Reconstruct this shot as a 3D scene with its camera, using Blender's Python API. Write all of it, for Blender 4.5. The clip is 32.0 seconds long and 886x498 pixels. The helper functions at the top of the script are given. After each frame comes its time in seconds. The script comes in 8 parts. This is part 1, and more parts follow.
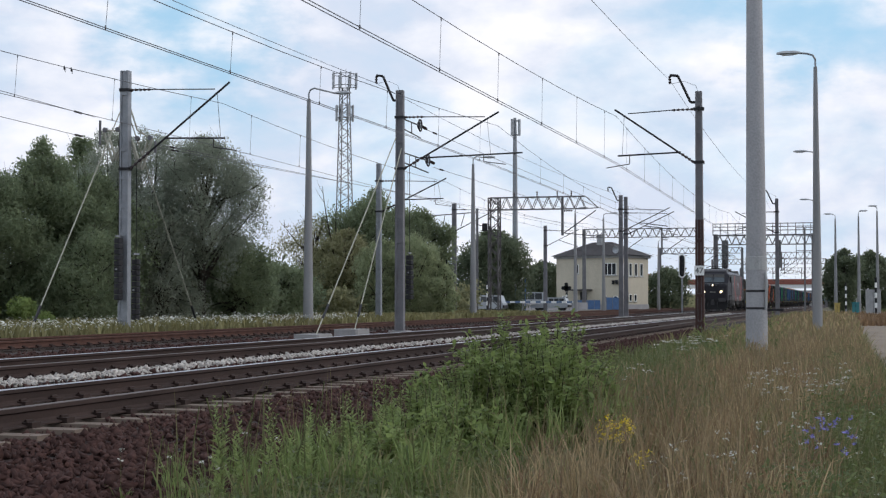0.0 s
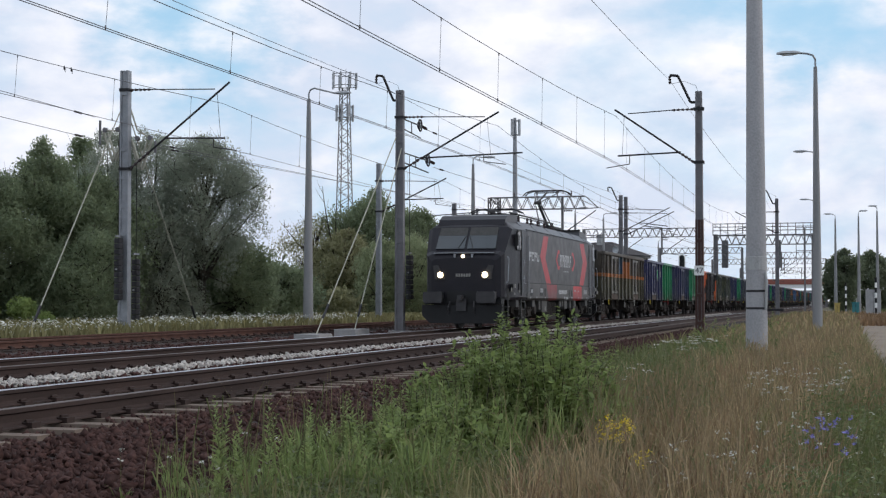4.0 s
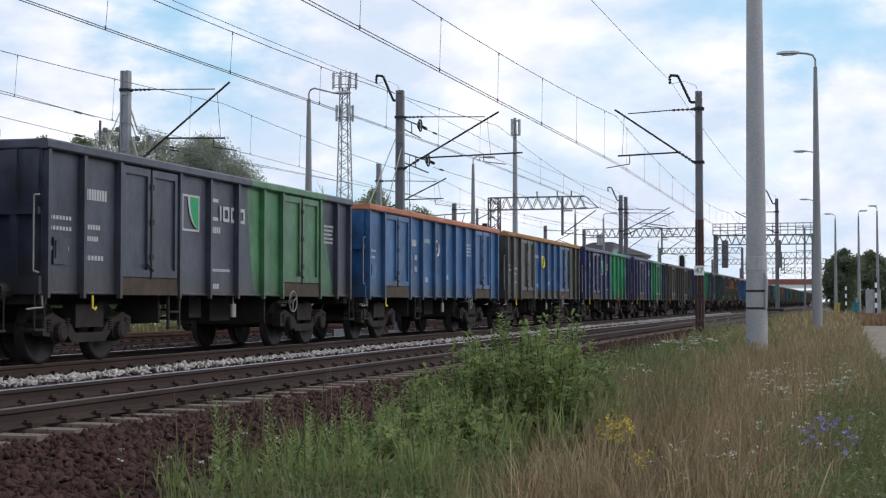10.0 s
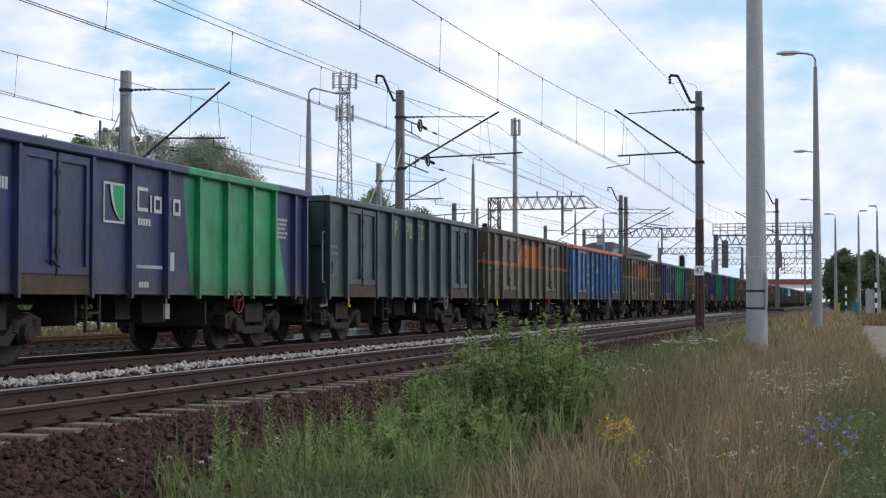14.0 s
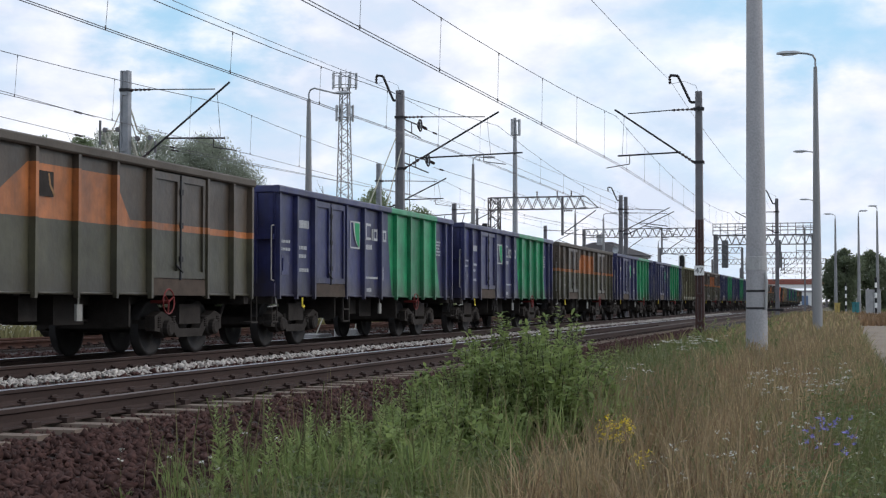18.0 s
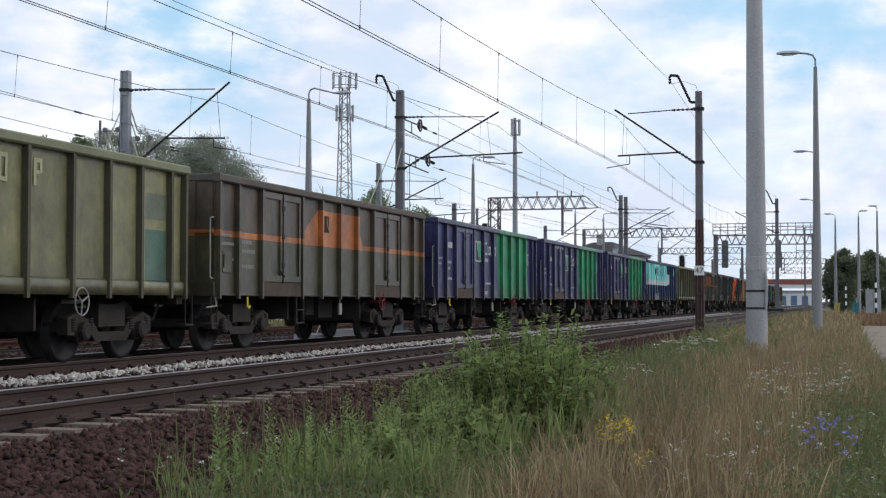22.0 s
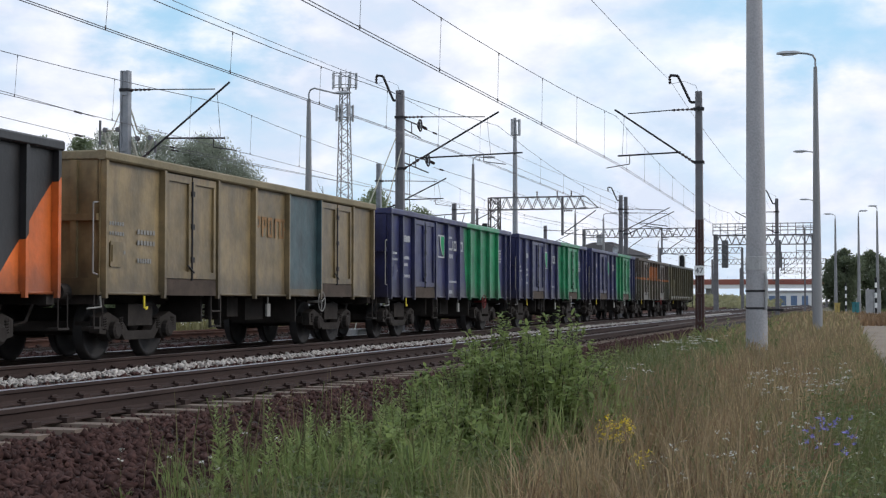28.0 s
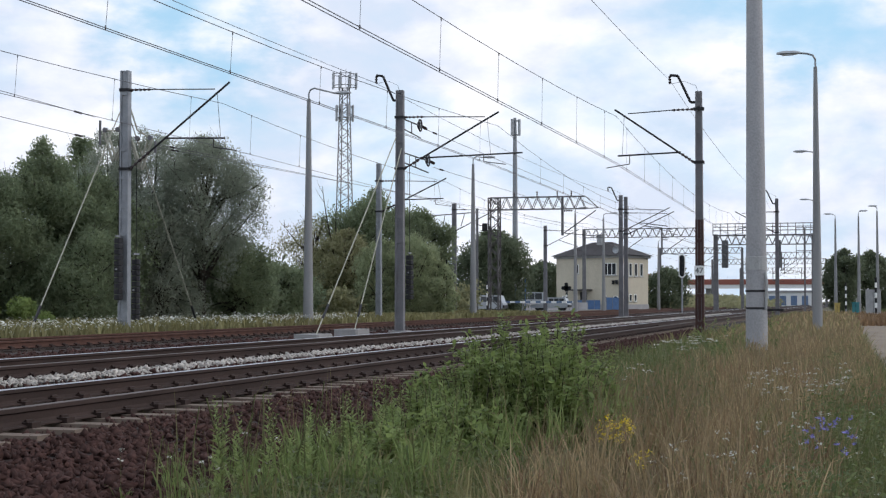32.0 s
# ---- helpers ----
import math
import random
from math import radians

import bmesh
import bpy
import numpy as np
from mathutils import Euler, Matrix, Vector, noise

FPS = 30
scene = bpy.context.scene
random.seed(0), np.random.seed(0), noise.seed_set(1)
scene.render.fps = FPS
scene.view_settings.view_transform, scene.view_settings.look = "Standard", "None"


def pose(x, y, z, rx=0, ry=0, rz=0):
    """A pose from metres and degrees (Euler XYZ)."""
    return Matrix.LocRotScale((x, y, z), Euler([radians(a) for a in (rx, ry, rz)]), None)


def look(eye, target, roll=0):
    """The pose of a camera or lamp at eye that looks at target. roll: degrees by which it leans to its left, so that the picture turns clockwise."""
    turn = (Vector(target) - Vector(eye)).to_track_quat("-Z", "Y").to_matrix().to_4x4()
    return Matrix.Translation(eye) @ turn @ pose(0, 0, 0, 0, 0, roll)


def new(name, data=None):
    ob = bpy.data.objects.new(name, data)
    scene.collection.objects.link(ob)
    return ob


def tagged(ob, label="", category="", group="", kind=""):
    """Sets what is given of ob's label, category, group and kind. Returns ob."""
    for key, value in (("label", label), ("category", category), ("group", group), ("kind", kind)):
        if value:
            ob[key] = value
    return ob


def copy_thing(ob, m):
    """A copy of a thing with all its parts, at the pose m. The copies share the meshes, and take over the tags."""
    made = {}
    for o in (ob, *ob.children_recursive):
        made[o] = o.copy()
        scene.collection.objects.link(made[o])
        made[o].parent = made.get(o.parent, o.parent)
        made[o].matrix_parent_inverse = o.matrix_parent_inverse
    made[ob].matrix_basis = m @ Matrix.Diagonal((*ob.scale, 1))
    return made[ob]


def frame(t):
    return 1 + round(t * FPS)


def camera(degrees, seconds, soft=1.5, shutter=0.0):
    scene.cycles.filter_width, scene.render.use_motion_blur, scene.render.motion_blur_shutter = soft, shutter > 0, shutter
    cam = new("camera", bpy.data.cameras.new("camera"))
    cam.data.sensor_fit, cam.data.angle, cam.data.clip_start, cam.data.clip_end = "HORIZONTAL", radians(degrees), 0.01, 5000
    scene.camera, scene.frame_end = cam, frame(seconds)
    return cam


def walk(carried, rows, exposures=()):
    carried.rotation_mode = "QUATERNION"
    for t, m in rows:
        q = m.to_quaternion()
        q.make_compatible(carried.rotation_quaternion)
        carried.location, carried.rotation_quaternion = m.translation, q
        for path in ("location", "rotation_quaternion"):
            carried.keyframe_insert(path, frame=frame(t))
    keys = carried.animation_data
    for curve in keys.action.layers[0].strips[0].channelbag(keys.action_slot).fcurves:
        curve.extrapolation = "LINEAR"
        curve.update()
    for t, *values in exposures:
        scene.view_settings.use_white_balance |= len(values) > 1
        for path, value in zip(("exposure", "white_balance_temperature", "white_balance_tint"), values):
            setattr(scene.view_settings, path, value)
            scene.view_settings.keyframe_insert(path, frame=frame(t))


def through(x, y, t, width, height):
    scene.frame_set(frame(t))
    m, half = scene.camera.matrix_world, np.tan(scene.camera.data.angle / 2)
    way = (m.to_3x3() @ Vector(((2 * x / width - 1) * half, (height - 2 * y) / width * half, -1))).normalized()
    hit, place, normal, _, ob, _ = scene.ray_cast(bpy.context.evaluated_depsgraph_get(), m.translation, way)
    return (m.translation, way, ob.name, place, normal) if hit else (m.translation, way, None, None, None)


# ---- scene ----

# The line runs along x (away from the camera), y is across to the left, z = 0 is the rail head.
cam = camera(33.2, 32.0, soft=1.25)
EYE = (0.0, 0.0, 0.9)
AIM = look(EYE, (96.4267, 26.2503, 4.4339))
walk(cam, [(0.0, AIM), (32.0, AIM)], exposures=[(0.0, -0.09, 6500, 13), (3.5, -0.09, 6500, 13), (6.0, 0.0, 6500, 13), (32.0, 0.0, 6500, 13)])

# ---- world and sun: bright broken overcast ----
SUN_ELEVATION, SUN_TURN = radians(31), radians(155)
world = bpy.data.worlds.new("sky")
scene.world = world
world.use_nodes = True
wn, wl = world.node_tree.nodes, world.node_tree.links
wn.clear()


def wnode(kind, **values):
    n = wn.new(kind)
    for key, value in values.items():
        n.inputs[key.replace("_", " ")].default_value = value
    return n


w_out, w_bg = wn.new("ShaderNodeOutputWorld"), wnode("ShaderNodeBackground", Strength=0.1)
w_sky = wn.new("ShaderNodeTexSky")
w_sky.sky_type, w_sky.sun_disc = "NISHITA", False
w_sky.sun_elevation, w_sky.sun_rotation = SUN_ELEVATION, SUN_TURN
w_sky.air_density, w_sky.dust_density, w_sky.ozone_density = 1.0, 1.5, 1.5
w_co = wn.new("ShaderNodeTexCoord")
w_map = wn.new("ShaderNodeMapping")
w_map.inputs["Scale"].default_value = (1.0, 1.0, 2.1)
w_map.inputs["Location"].default_value = (0.21, 1.37, 0.52)
w_n1 = wnode("ShaderNodeTexNoise", Scale=5.2, Detail=9.0, Roughness=0.52, Distortion=0.25)
w_n2 = wnode("ShaderNodeTexNoise", Scale=11.0, Detail=7.0, Roughness=0.55)
w_r1, w_r2 = wn.new("ShaderNodeValToRGB"), wn.new("ShaderNodeValToRGB")
w_r1.color_ramp.elements[0].position, w_r1.color_ramp.elements[1].position = 0.31, 0.53
w_r2.color_ramp.elements[0].position, w_r2.color_ramp.elements[1].position = 0.38, 0.60
w_r2.color_ramp.elements[0].color = (7.4, 8.3, 9.7, 1)
w_r2.color_ramp.elements[1].color = (10.5, 10.75, 11.2, 1)
w_blue = wn.new("ShaderNodeMix")
w_blue.data_type, w_blue.blend_type = "RGBA", "MIX"
w_blue.inputs[0].default_value = 0.75
w_blue.inputs[7].default_value = (4.9, 8.3, 10.9, 1)
w_mix = wn.new("ShaderNodeMix")
w_mix.data_type = "RGBA"
wl.new(w_co.outputs["Generated"], w_map.inputs[0])
wl.new(w_map.outputs[0], w_n1.inputs[0])
wl.new(w_map.outputs[0], w_n2.inputs[0])
wl.new(w_n1.outputs[0], w_r1.inputs[0])
wl.new(w_n2.outputs[0], w_r2.inputs[0])
wl.new(w_sky.outputs[0], w_blue.inputs[6])
# gaps in the cloud: (direction, width), ragged by the cloud noise
cover = w_r1.outputs[0]
for gap, wide in (((0.888, 0.418, 0.195), 0.06), ((0.981, 0.03, 0.195), 0.06)):
    w_d = wn.new("ShaderNodeVectorMath")
    w_d.operation = "DISTANCE"
    w_d.inputs[1].default_value = gap
    wl.new(w_co.outputs["Generated"], w_d.inputs[0])
    w_a = wn.new("ShaderNodeMath")
    w_a.operation, w_a.inputs[1].default_value = "MULTIPLY_ADD", 0.22
    wl.new(w_n2.outputs[0], w_a.inputs[0])
    wl.new(w_d.outputs["Value"], w_a.inputs[2])
    w_s = wn.new("ShaderNodeMapRange")
    w_s.interpolation_type = "SMOOTHSTEP"
    w_s.inputs["From Min"].default_value, w_s.inputs["From Max"].default_value = 0.10 + wide * 0.3, 0.11 + wide * 1.3
    w_s.inputs["To Min"].default_value = 0.0
    wl.new(w_a.outputs[0], w_s.inputs[0])
    w_c = wn.new("ShaderNodeMath")
    w_c.operation = "MULTIPLY"
    wl.new(cover, w_c.inputs[0])
    wl.new(w_s.outputs[0], w_c.inputs[1])
    cover = w_c.outputs[0]
wl.new(cover, w_mix.inputs[0])
wl.new(w_blue.outputs[2], w_mix.inputs[6])
wl.new(w_r2.outputs[0], w_mix.inputs[7])
wl.new(w_mix.outputs[2], w_bg.inputs[0])
wl.new(w_bg.outputs[0], w_out.inputs[0])

sun = new("sun", bpy.data.lights.new("sun", "SUN"))
sun.data.energy, sun.data.angle, sun.data.color = 1.1, radians(14), (1.0, 0.96, 0.9)
sun.matrix_world = look((75, -75, 54), (45, 10, 0))


# ---- materials ----
class Mat:
    """A node material under construction."""

    def __init__(self, name, rough=0.7, metal=0.0):
        self.m = bpy.data.materials.new(name)
        self.m.use_nodes = True
        self.n, self.l = self.m.node_tree.nodes, self.m.node_tree.links
        self.b = self.n["Principled BSDF"]
        self.b.inputs["Roughness"].default_value = rough
        self.b.inputs["Metallic"].default_value = metal
        self.co = self.n.new("ShaderNodeTexCoord")

    def noise(self, scale, detail=5.0, rough=0.6, stretch=None):
        t = self.n.new("ShaderNodeTexNoise")
        t.inputs["Scale"].default_value, t.inputs["Detail"].default_value, t.inputs["Roughness"].default_value = scale, detail, rough
        src = self.co.outputs["Object"]
        if stretch:
            mp = self.n.new("ShaderNodeMapping")
            mp.inputs["Scale"].default_value = stretch
            self.l.new(src, mp.inputs[0])
            src = mp.outputs[0]
        self.l.new(src, t.inputs["Vector"])
        return t.outputs["Fac"]

    def ramp(self, fac, stops):
        r = self.n.new("ShaderNodeValToRGB")
        els = r.color_ramp.elements
        while len(els) < len(stops):
            els.new(0.5)
        for e, (p, c) in zip(els, stops):
            e.position, e.color = p, (*c, 1) if len(c) == 3 else c
        self.l.new(fac, r.inputs[0])
        return r.outputs["Color"]

    def mix(self, fac, a, b, mode="MIX"):
        x = self.n.new("ShaderNodeMix")
        x.data_type, x.blend_type = "RGBA", mode
        for i, v in ((0, fac), (6, a), (7, b)):
            if isinstance(v, (int, float)):
                x.inputs[i].default_value = v
            elif isinstance(v, tuple):
                x.inputs[i].default_value = (*v, 1)
            else:
                self.l.new(v, x.inputs[i])
        return x.outputs[2]

    def math(self, op, a, b=0.0):
        x = self.n.new("ShaderNodeMath")
        x.operation = op
        for i, v in enumerate((a, b)):
            if isinstance(v, (int, float)):
                x.inputs[i].default_value = v
            else:
                self.l.new(v, x.inputs[i])
        return x.outputs[0]

    def xyz(self):
        s = self.n.new("ShaderNodeSeparateXYZ")
        self.l.new(self.co.outputs["Object"], s.inputs[0])
        return s.outputs

    def rand(self):
        return self.n.new("ShaderNodeObjectInfo").outputs["Random"]

    def island(self):
        return self.n.new("ShaderNodeNewGeometry").outputs["Random Per Island"]

    def colour(self, c):
        if isinstance(c, tuple):
            self.b.inputs["Base Color"].default_value = (*c, 1)
        else:
            self.l.new(c, self.b.inputs["Base Color"])
        return self

    def bump(self, fac, strength=0.3, dist=0.02):
        b = self.n.new("ShaderNodeBump")
        b.inputs["Strength"].default_value, b.inputs["Distance"].default_value = strength, dist
        self.l.new(fac, b.inputs["Height"])
        self.l.new(b.outputs[0], self.b.inputs["Normal"])
        return self


def shade(c, k):
    return tuple(min(1.0, v * k) for v in c)


def surface(name, c, rough=0.7, metal=0.0, var=0.35, scale=3.0, fine=40.0, bump=0.2, stretch=None, spec=0.3):
    """A plain surface with stains at a large scale and grain at a fine one."""
    m = Mat(name, rough, metal)
    m.b.inputs["Specular IOR Level"].default_value = spec
    big = m.ramp(m.noise(scale, 6, 0.6, stretch), [(0.3, shade(c, 1 - var)), (0.7, shade(c, 1 + var))])
    grain = m.noise(fine, 3)
    col = m.mix(0.35, big, m.ramp(grain, [(0.3, shade(c, 0.6)), (0.7, shade(c, 1.3))]))
    m.colour(col)
    if bump:
        m.bump(grain, bump, 0.01)
    return m.m


def leafy(name, a, b, rough=0.6, through=0.25):
    """Leaves or blades, each its own shade between two colours."""
    m = Mat(name, rough)
    m.b.inputs["Specular IOR Level"].default_value = 0.25
    m.colour(m.mix(m.ramp(m.noise(0.9, 5), [(0.42, (0.05, 0.05, 0.05)), (0.62, (0.85, 0.85, 0.85))]), m.ramp(m.island(), [(0.0, a), (1.0, b)]), shade(a, 0.7)))
    tr = m.n.new("ShaderNodeBsdfTranslucent")
    tr.inputs[0].default_value = (*shade(b, 1.2), 1)
    mx = m.n.new("ShaderNodeMixShader")
    mx.inputs[0].default_value = through
    m.l.new(m.b.outputs[0], mx.inputs[1])
    m.l.new(tr.outputs[0], mx.inputs[2])
    m.l.new(mx.outputs[0], m.n["Material Output"].inputs[0])
    return m.m


M_CONCRETE = surface("concrete", (0.30, 0.29, 0.285), 0.85, var=0.2, scale=1.5, fine=30, stretch=(1, 1, 0.25))
M_STEEL = surface("painted_steel_grey", (0.165, 0.16, 0.17), 0.6, 0.2, var=0.3, scale=2)
M_GALV = surface("galvanised_steel", (0.27, 0.28, 0.30), 0.5, 0.5, var=0.2, scale=4)
M_DARK = surface("dark_steel", (0.028, 0.027, 0.03), 0.6, 0.2, var=0.4, scale=5)
M_RUSTMAST = surface("rusty_mast_paint", (0.068, 0.036, 0.031), 0.75, 0.1, var=0.4, scale=2)
M_WIRE = surface("wire", (0.12, 0.12, 0.13), 0.5, 0.4, var=0.2, bump=0)
M_INSUL = surface("insulator_glaze", (0.05, 0.035, 0.035), 0.25, var=0.2)
M_WHITE = surface("white_paint", (0.78, 0.78, 0.76), 0.5, var=0.08, scale=6)
M_BLACKP = surface("black_paint", (0.012, 0.012, 0.013), 0.5, var=0.3)
M_RAIL = surface("rail_side_rust", (0.042, 0.026, 0.022), 0.85, 0.1, var=0.4, scale=3, stretch=(0.3, 1, 1))
M_RAILTOP = surface("worn_rail_head", (0.42, 0.42, 0.45), 0.28, 0.9, var=0.15, scale=2, bump=0)
M_RAILDULL = surface("dull_rail_head", (0.11, 0.09, 0.085), 0.6, 0.3, var=0.2, scale=2, bump=0)
M_RAILRED = surface("rusty_rail", (0.078, 0.037, 0.027), 0.9, 0.0, var=0.4, scale=3)
M_SLEEPER = surface("sleeper_concrete", (0.165, 0.125, 0.10), 0.9, var=0.3, scale=3)
M_WOODSL = surface("sleeper_wood", (0.05, 0.036, 0.03), 0.9, var=0.3, scale=3)
M_YELLOW = surface("yellow_paint", (0.70, 0.55, 0.05), 0.5, var=0.15)
M_RED = surface("red_paint", (0.45, 0.03, 0.03), 0.45, var=0.2)
M_RUSTRED = surface("grimy_red_paint", (0.17, 0.026, 0.024), 0.6, var=0.4, scale=6)
M_TEXT = surface("white_lettering", (0.43, 0.44, 0.45), 0.6, var=0.2, bump=0)


def stones(name, a, b, rough=0.9):
    m = Mat(name, rough)
    m.b.inputs["Specular IOR Level"].default_value = 0.15
    c = m.ramp(m.island(), [(0.0, a), (0.6, b), (1.0, shade(b, 1.35))])
    g = m.noise(60, 4)
    m.colour(m.mix(0.4, c, m.ramp(g, [(0.3, shade(a, 0.6)), (0.7, shade(b, 1.2))]))).bump(g, 0.3, 0.01)
    return m.m


M_BALLAST = stones("brown_ballast", (0.030, 0.0155, 0.0135), (0.072, 0.038, 0.033))
M_WSTONE = stones("white_ballast", (0.26, 0.235, 0.215), (0.50, 0.465, 0.43))


def ground_mat():
    """Soil under grass: dry thatch, green patches and bare brown earth at two scales."""
    m = Mat("meadow_soil", 0.95)
    a = m.ramp(m.noise(0.35, 5), [(0.35, (0.05, 0.055, 0.022)), (0.65, (0.10, 0.075, 0.04))])
    g = m.noise(14, 5)
    m.colour(m.mix(0.45, a, m.ramp(g, [(0.3, (0.025, 0.028, 0.012)), (0.7, (0.12, 0.095, 0.05))]))).bump(g, 0.6, 0.05)
    return m.m


def bed_mat():
    m = Mat("ballast_bed", 0.95)
    v = m.n.new("ShaderNodeTexVoronoi")
    v.inputs["Scale"].default_value = 16
    m.l.new(m.co.outputs["Object"], v.inputs["Vector"])
    m.colour(m.mix(0.5, m.ramp(v.outputs["Color"], [(0.2, (0.014, 0.008, 0.007)), (0.8, (0.040, 0.022, 0.019))]),
                   m.ramp(m.noise(1.2, 5), [(0.3, (0.018, 0.010, 0.009)), (0.7, (0.038, 0.022, 0.019))])))
    m.bump(v.outputs["Distance"], 0.9, 0.05)
    return m.m


M_GROUND, M_BED = ground_mat(), bed_mat()
M_LEAF_A = leafy("leaf_willow", (0.17, 0.19, 0.15), (0.33, 0.36, 0.285), through=0.5)
M_LEAF_B = leafy("leaf_dark", (0.098, 0.125, 0.075), (0.235, 0.28, 0.165), through=0.5)
M_LEAF_E = leafy("leaf_deep_green", (0.068, 0.088, 0.055), (0.165, 0.195, 0.118), through=0.4)
M_LEAF_C = leafy("leaf_bush", (0.092, 0.142, 0.040), (0.265, 0.33, 0.118), through=0.45)
M_LEAF_D = leafy("leaf_olive", (0.165, 0.17, 0.09), (0.32, 0.31, 0.175), through=0.5)
M_LEAF_F = leafy("leaf_mid_green", (0.175, 0.205, 0.125), (0.355, 0.395, 0.23), through=0.5)
M_BARK = surface("bark", (0.045, 0.038, 0.030), 0.95, var=0.4, scale=4)
M_BLADE = leafy("grass_green", (0.042, 0.066, 0.020), (0.26, 0.325, 0.115), through=0.35)
M_DRY = leafy("grass_dry", (0.048, 0.033, 0.017), (0.50, 0.375, 0.215))
M_STALK = leafy("stalk_green", (0.085, 0.128, 0.042), (0.32, 0.385, 0.15), through=0.4)
M_WEED = leafy("weed_green", (0.045, 0.066, 0.022), (0.175, 0.21, 0.075), through=0.3)
M_DRYRED = leafy("grass_dry_reddish", (0.07, 0.040, 0.022), (0.36, 0.235, 0.135))
M_DRYOLIVE = leafy("grass_fading", (0.13, 0.125, 0.055), (0.30, 0.27, 0.13))
M_STEM = leafy("stem_green", (0.078, 0.097, 0.037), (0.185, 0.20, 0.084))
M_UMBEL = leafy("white_blossom", (0.50, 0.50, 0.44), (0.75, 0.75, 0.70), through=0.1)
M_YBLOOM = leafy("yellow_blossom", (0.60, 0.42, 0.02), (0.80, 0.62, 0.04), through=0.1)
M_BBLOOM = leafy("blue_blossom", (0.20, 0.19, 0.52), (0.34, 0.32, 0.72), through=0.1)


# ---- mesh building ----
class B:
    """Collects points and faces for one mesh."""

    def __init__(self):
        self.v, self.f = [], []

    def add(self, vs, fs):
        k = len(self.v)
        self.v += [tuple(p) for p in vs]
        self.f += [tuple(i + k for i in q) for q in fs]
        return self

    def box(self, x0, x1, y0, y1, z0, z1):
        return self.add([(x0, y0, z0), (x1, y0, z0), (x1, y1, z0), (x0, y1, z0), (x0, y0, z1), (x1, y0, z1), (x1, y1, z1), (x0, y1, z1)],
                        [(3, 2, 1, 0), (4, 5, 6, 7), (0, 1, 5, 4), (1, 2, 6, 5), (2, 3, 7, 6), (3, 0, 4, 7)])

    def prism(self, profile, axis, a, b):
        """A closed profile drawn along an axis: 0: profile is (y, z); 1: (x, z); 2: (x, y)."""
        n = len(profile)
        put = (lambda t, p: (t, p[0], p[1]), lambda t, p: (p[0], t, p[1]), lambda t, p: (p[0], p[1], t))[axis]
        fs = [(i, (i + 1) % n, n + (i + 1) % n, n + i) for i in range(n)] + [tuple(range(n))[::-1], tuple(range(n, 2 * n))]
        return self.add([put(a, p) for p in profile] + [put(b, p) for p in profile], fs)

    def cbox(self, x0, x1, y0, y1, z0, z1, c=0.02, axis=2):
        """A box whose edges along one axis are chamfered."""
        (a0, a1), (b0, b1), (t0, t1) = (((y0, y1), (z0, z1), (x0, x1)), ((x0, x1), (z0, z1), (y0, y1)), ((x0, x1), (y0, y1), (z0, z1)))[axis]
        prof = [(a0 + c, b0), (a1 - c, b0), (a1, b0 + c), (a1, b1 - c), (a1 - c, b1), (a0 + c, b1), (a0, b1 - c), (a0, b0 + c)]
        return self.prism(prof, axis, t0, t1)

    def frame_ring(self, a, b, y0, y1, z0, z1, w, h):
        """A flat rectangular frame: side bars w wide, top and bottom bars h high."""
        rim = [(a, z0), (b, z0), (b, z1), (a, z1), (a + w, z0 + h), (b - w, z0 + h), (b - w, z1 - h), (a + w, z1 - h)]
        fs = []
        for i in range(4):
            j = (i + 1) % 4
            fs += [(i, j, 4 + j, 4 + i), (8 + i, 12 + i, 12 + j, 8 + j), (i, 8 + i, 8 + j, j), (4 + i, 4 + j, 12 + j, 12 + i)]
        return self.add([(x, y0, z) for x, z in rim] + [(x, y1, z) for x, z in rim], fs)

    def tube(self, p, q, r, n=6, r2=None):
        p, q = Vector(p), Vector(q)
        r2 = r if r2 is None else r2
        w = (q - p).normalized()
        u = w.cross(Vector((0, 0, 1)) if abs(w.z) < 0.9 else Vector((1, 0, 0))).normalized()
        s = w.cross(u)
        vs = []
        for c, rr in ((p, r), (q, r2)):
            vs += [c + (u * math.cos(2 * math.pi * (i + 0.5) / n) + s * math.sin(2 * math.pi * (i + 0.5) / n)) * rr for i in range(n)]
        return self.add(vs, [(i, (i + 1) % n, n + (i + 1) % n, n + i) for i in range(n)] + [tuple(range(n))[::-1], tuple(range(n, 2 * n))])

    def cable(self, pts, r):
        """One unbroken thin wire of square section through the points."""
        vs = [(p[0], p[1] + dy * r, p[2] + dz * r) for p in pts for dy, dz in ((1, 0), (0, 1), (-1, 0), (0, -1))]
        n = len(pts)
        return self.add(vs, [(k * 4 + i, k * 4 + (i + 1) % 4, k * 4 + 4 + (i + 1) % 4, k * 4 + 4 + i) for k in range(n - 1) for i in range(4)] + [(3, 2, 1, 0), (4 * n - 4, 4 * n - 3, 4 * n - 2, 4 * n - 1)])

    def path(self, pts, r, n=6):
        for p, q in zip(pts, pts[1:]):
            self.tube(p, q, r, n)
        return self

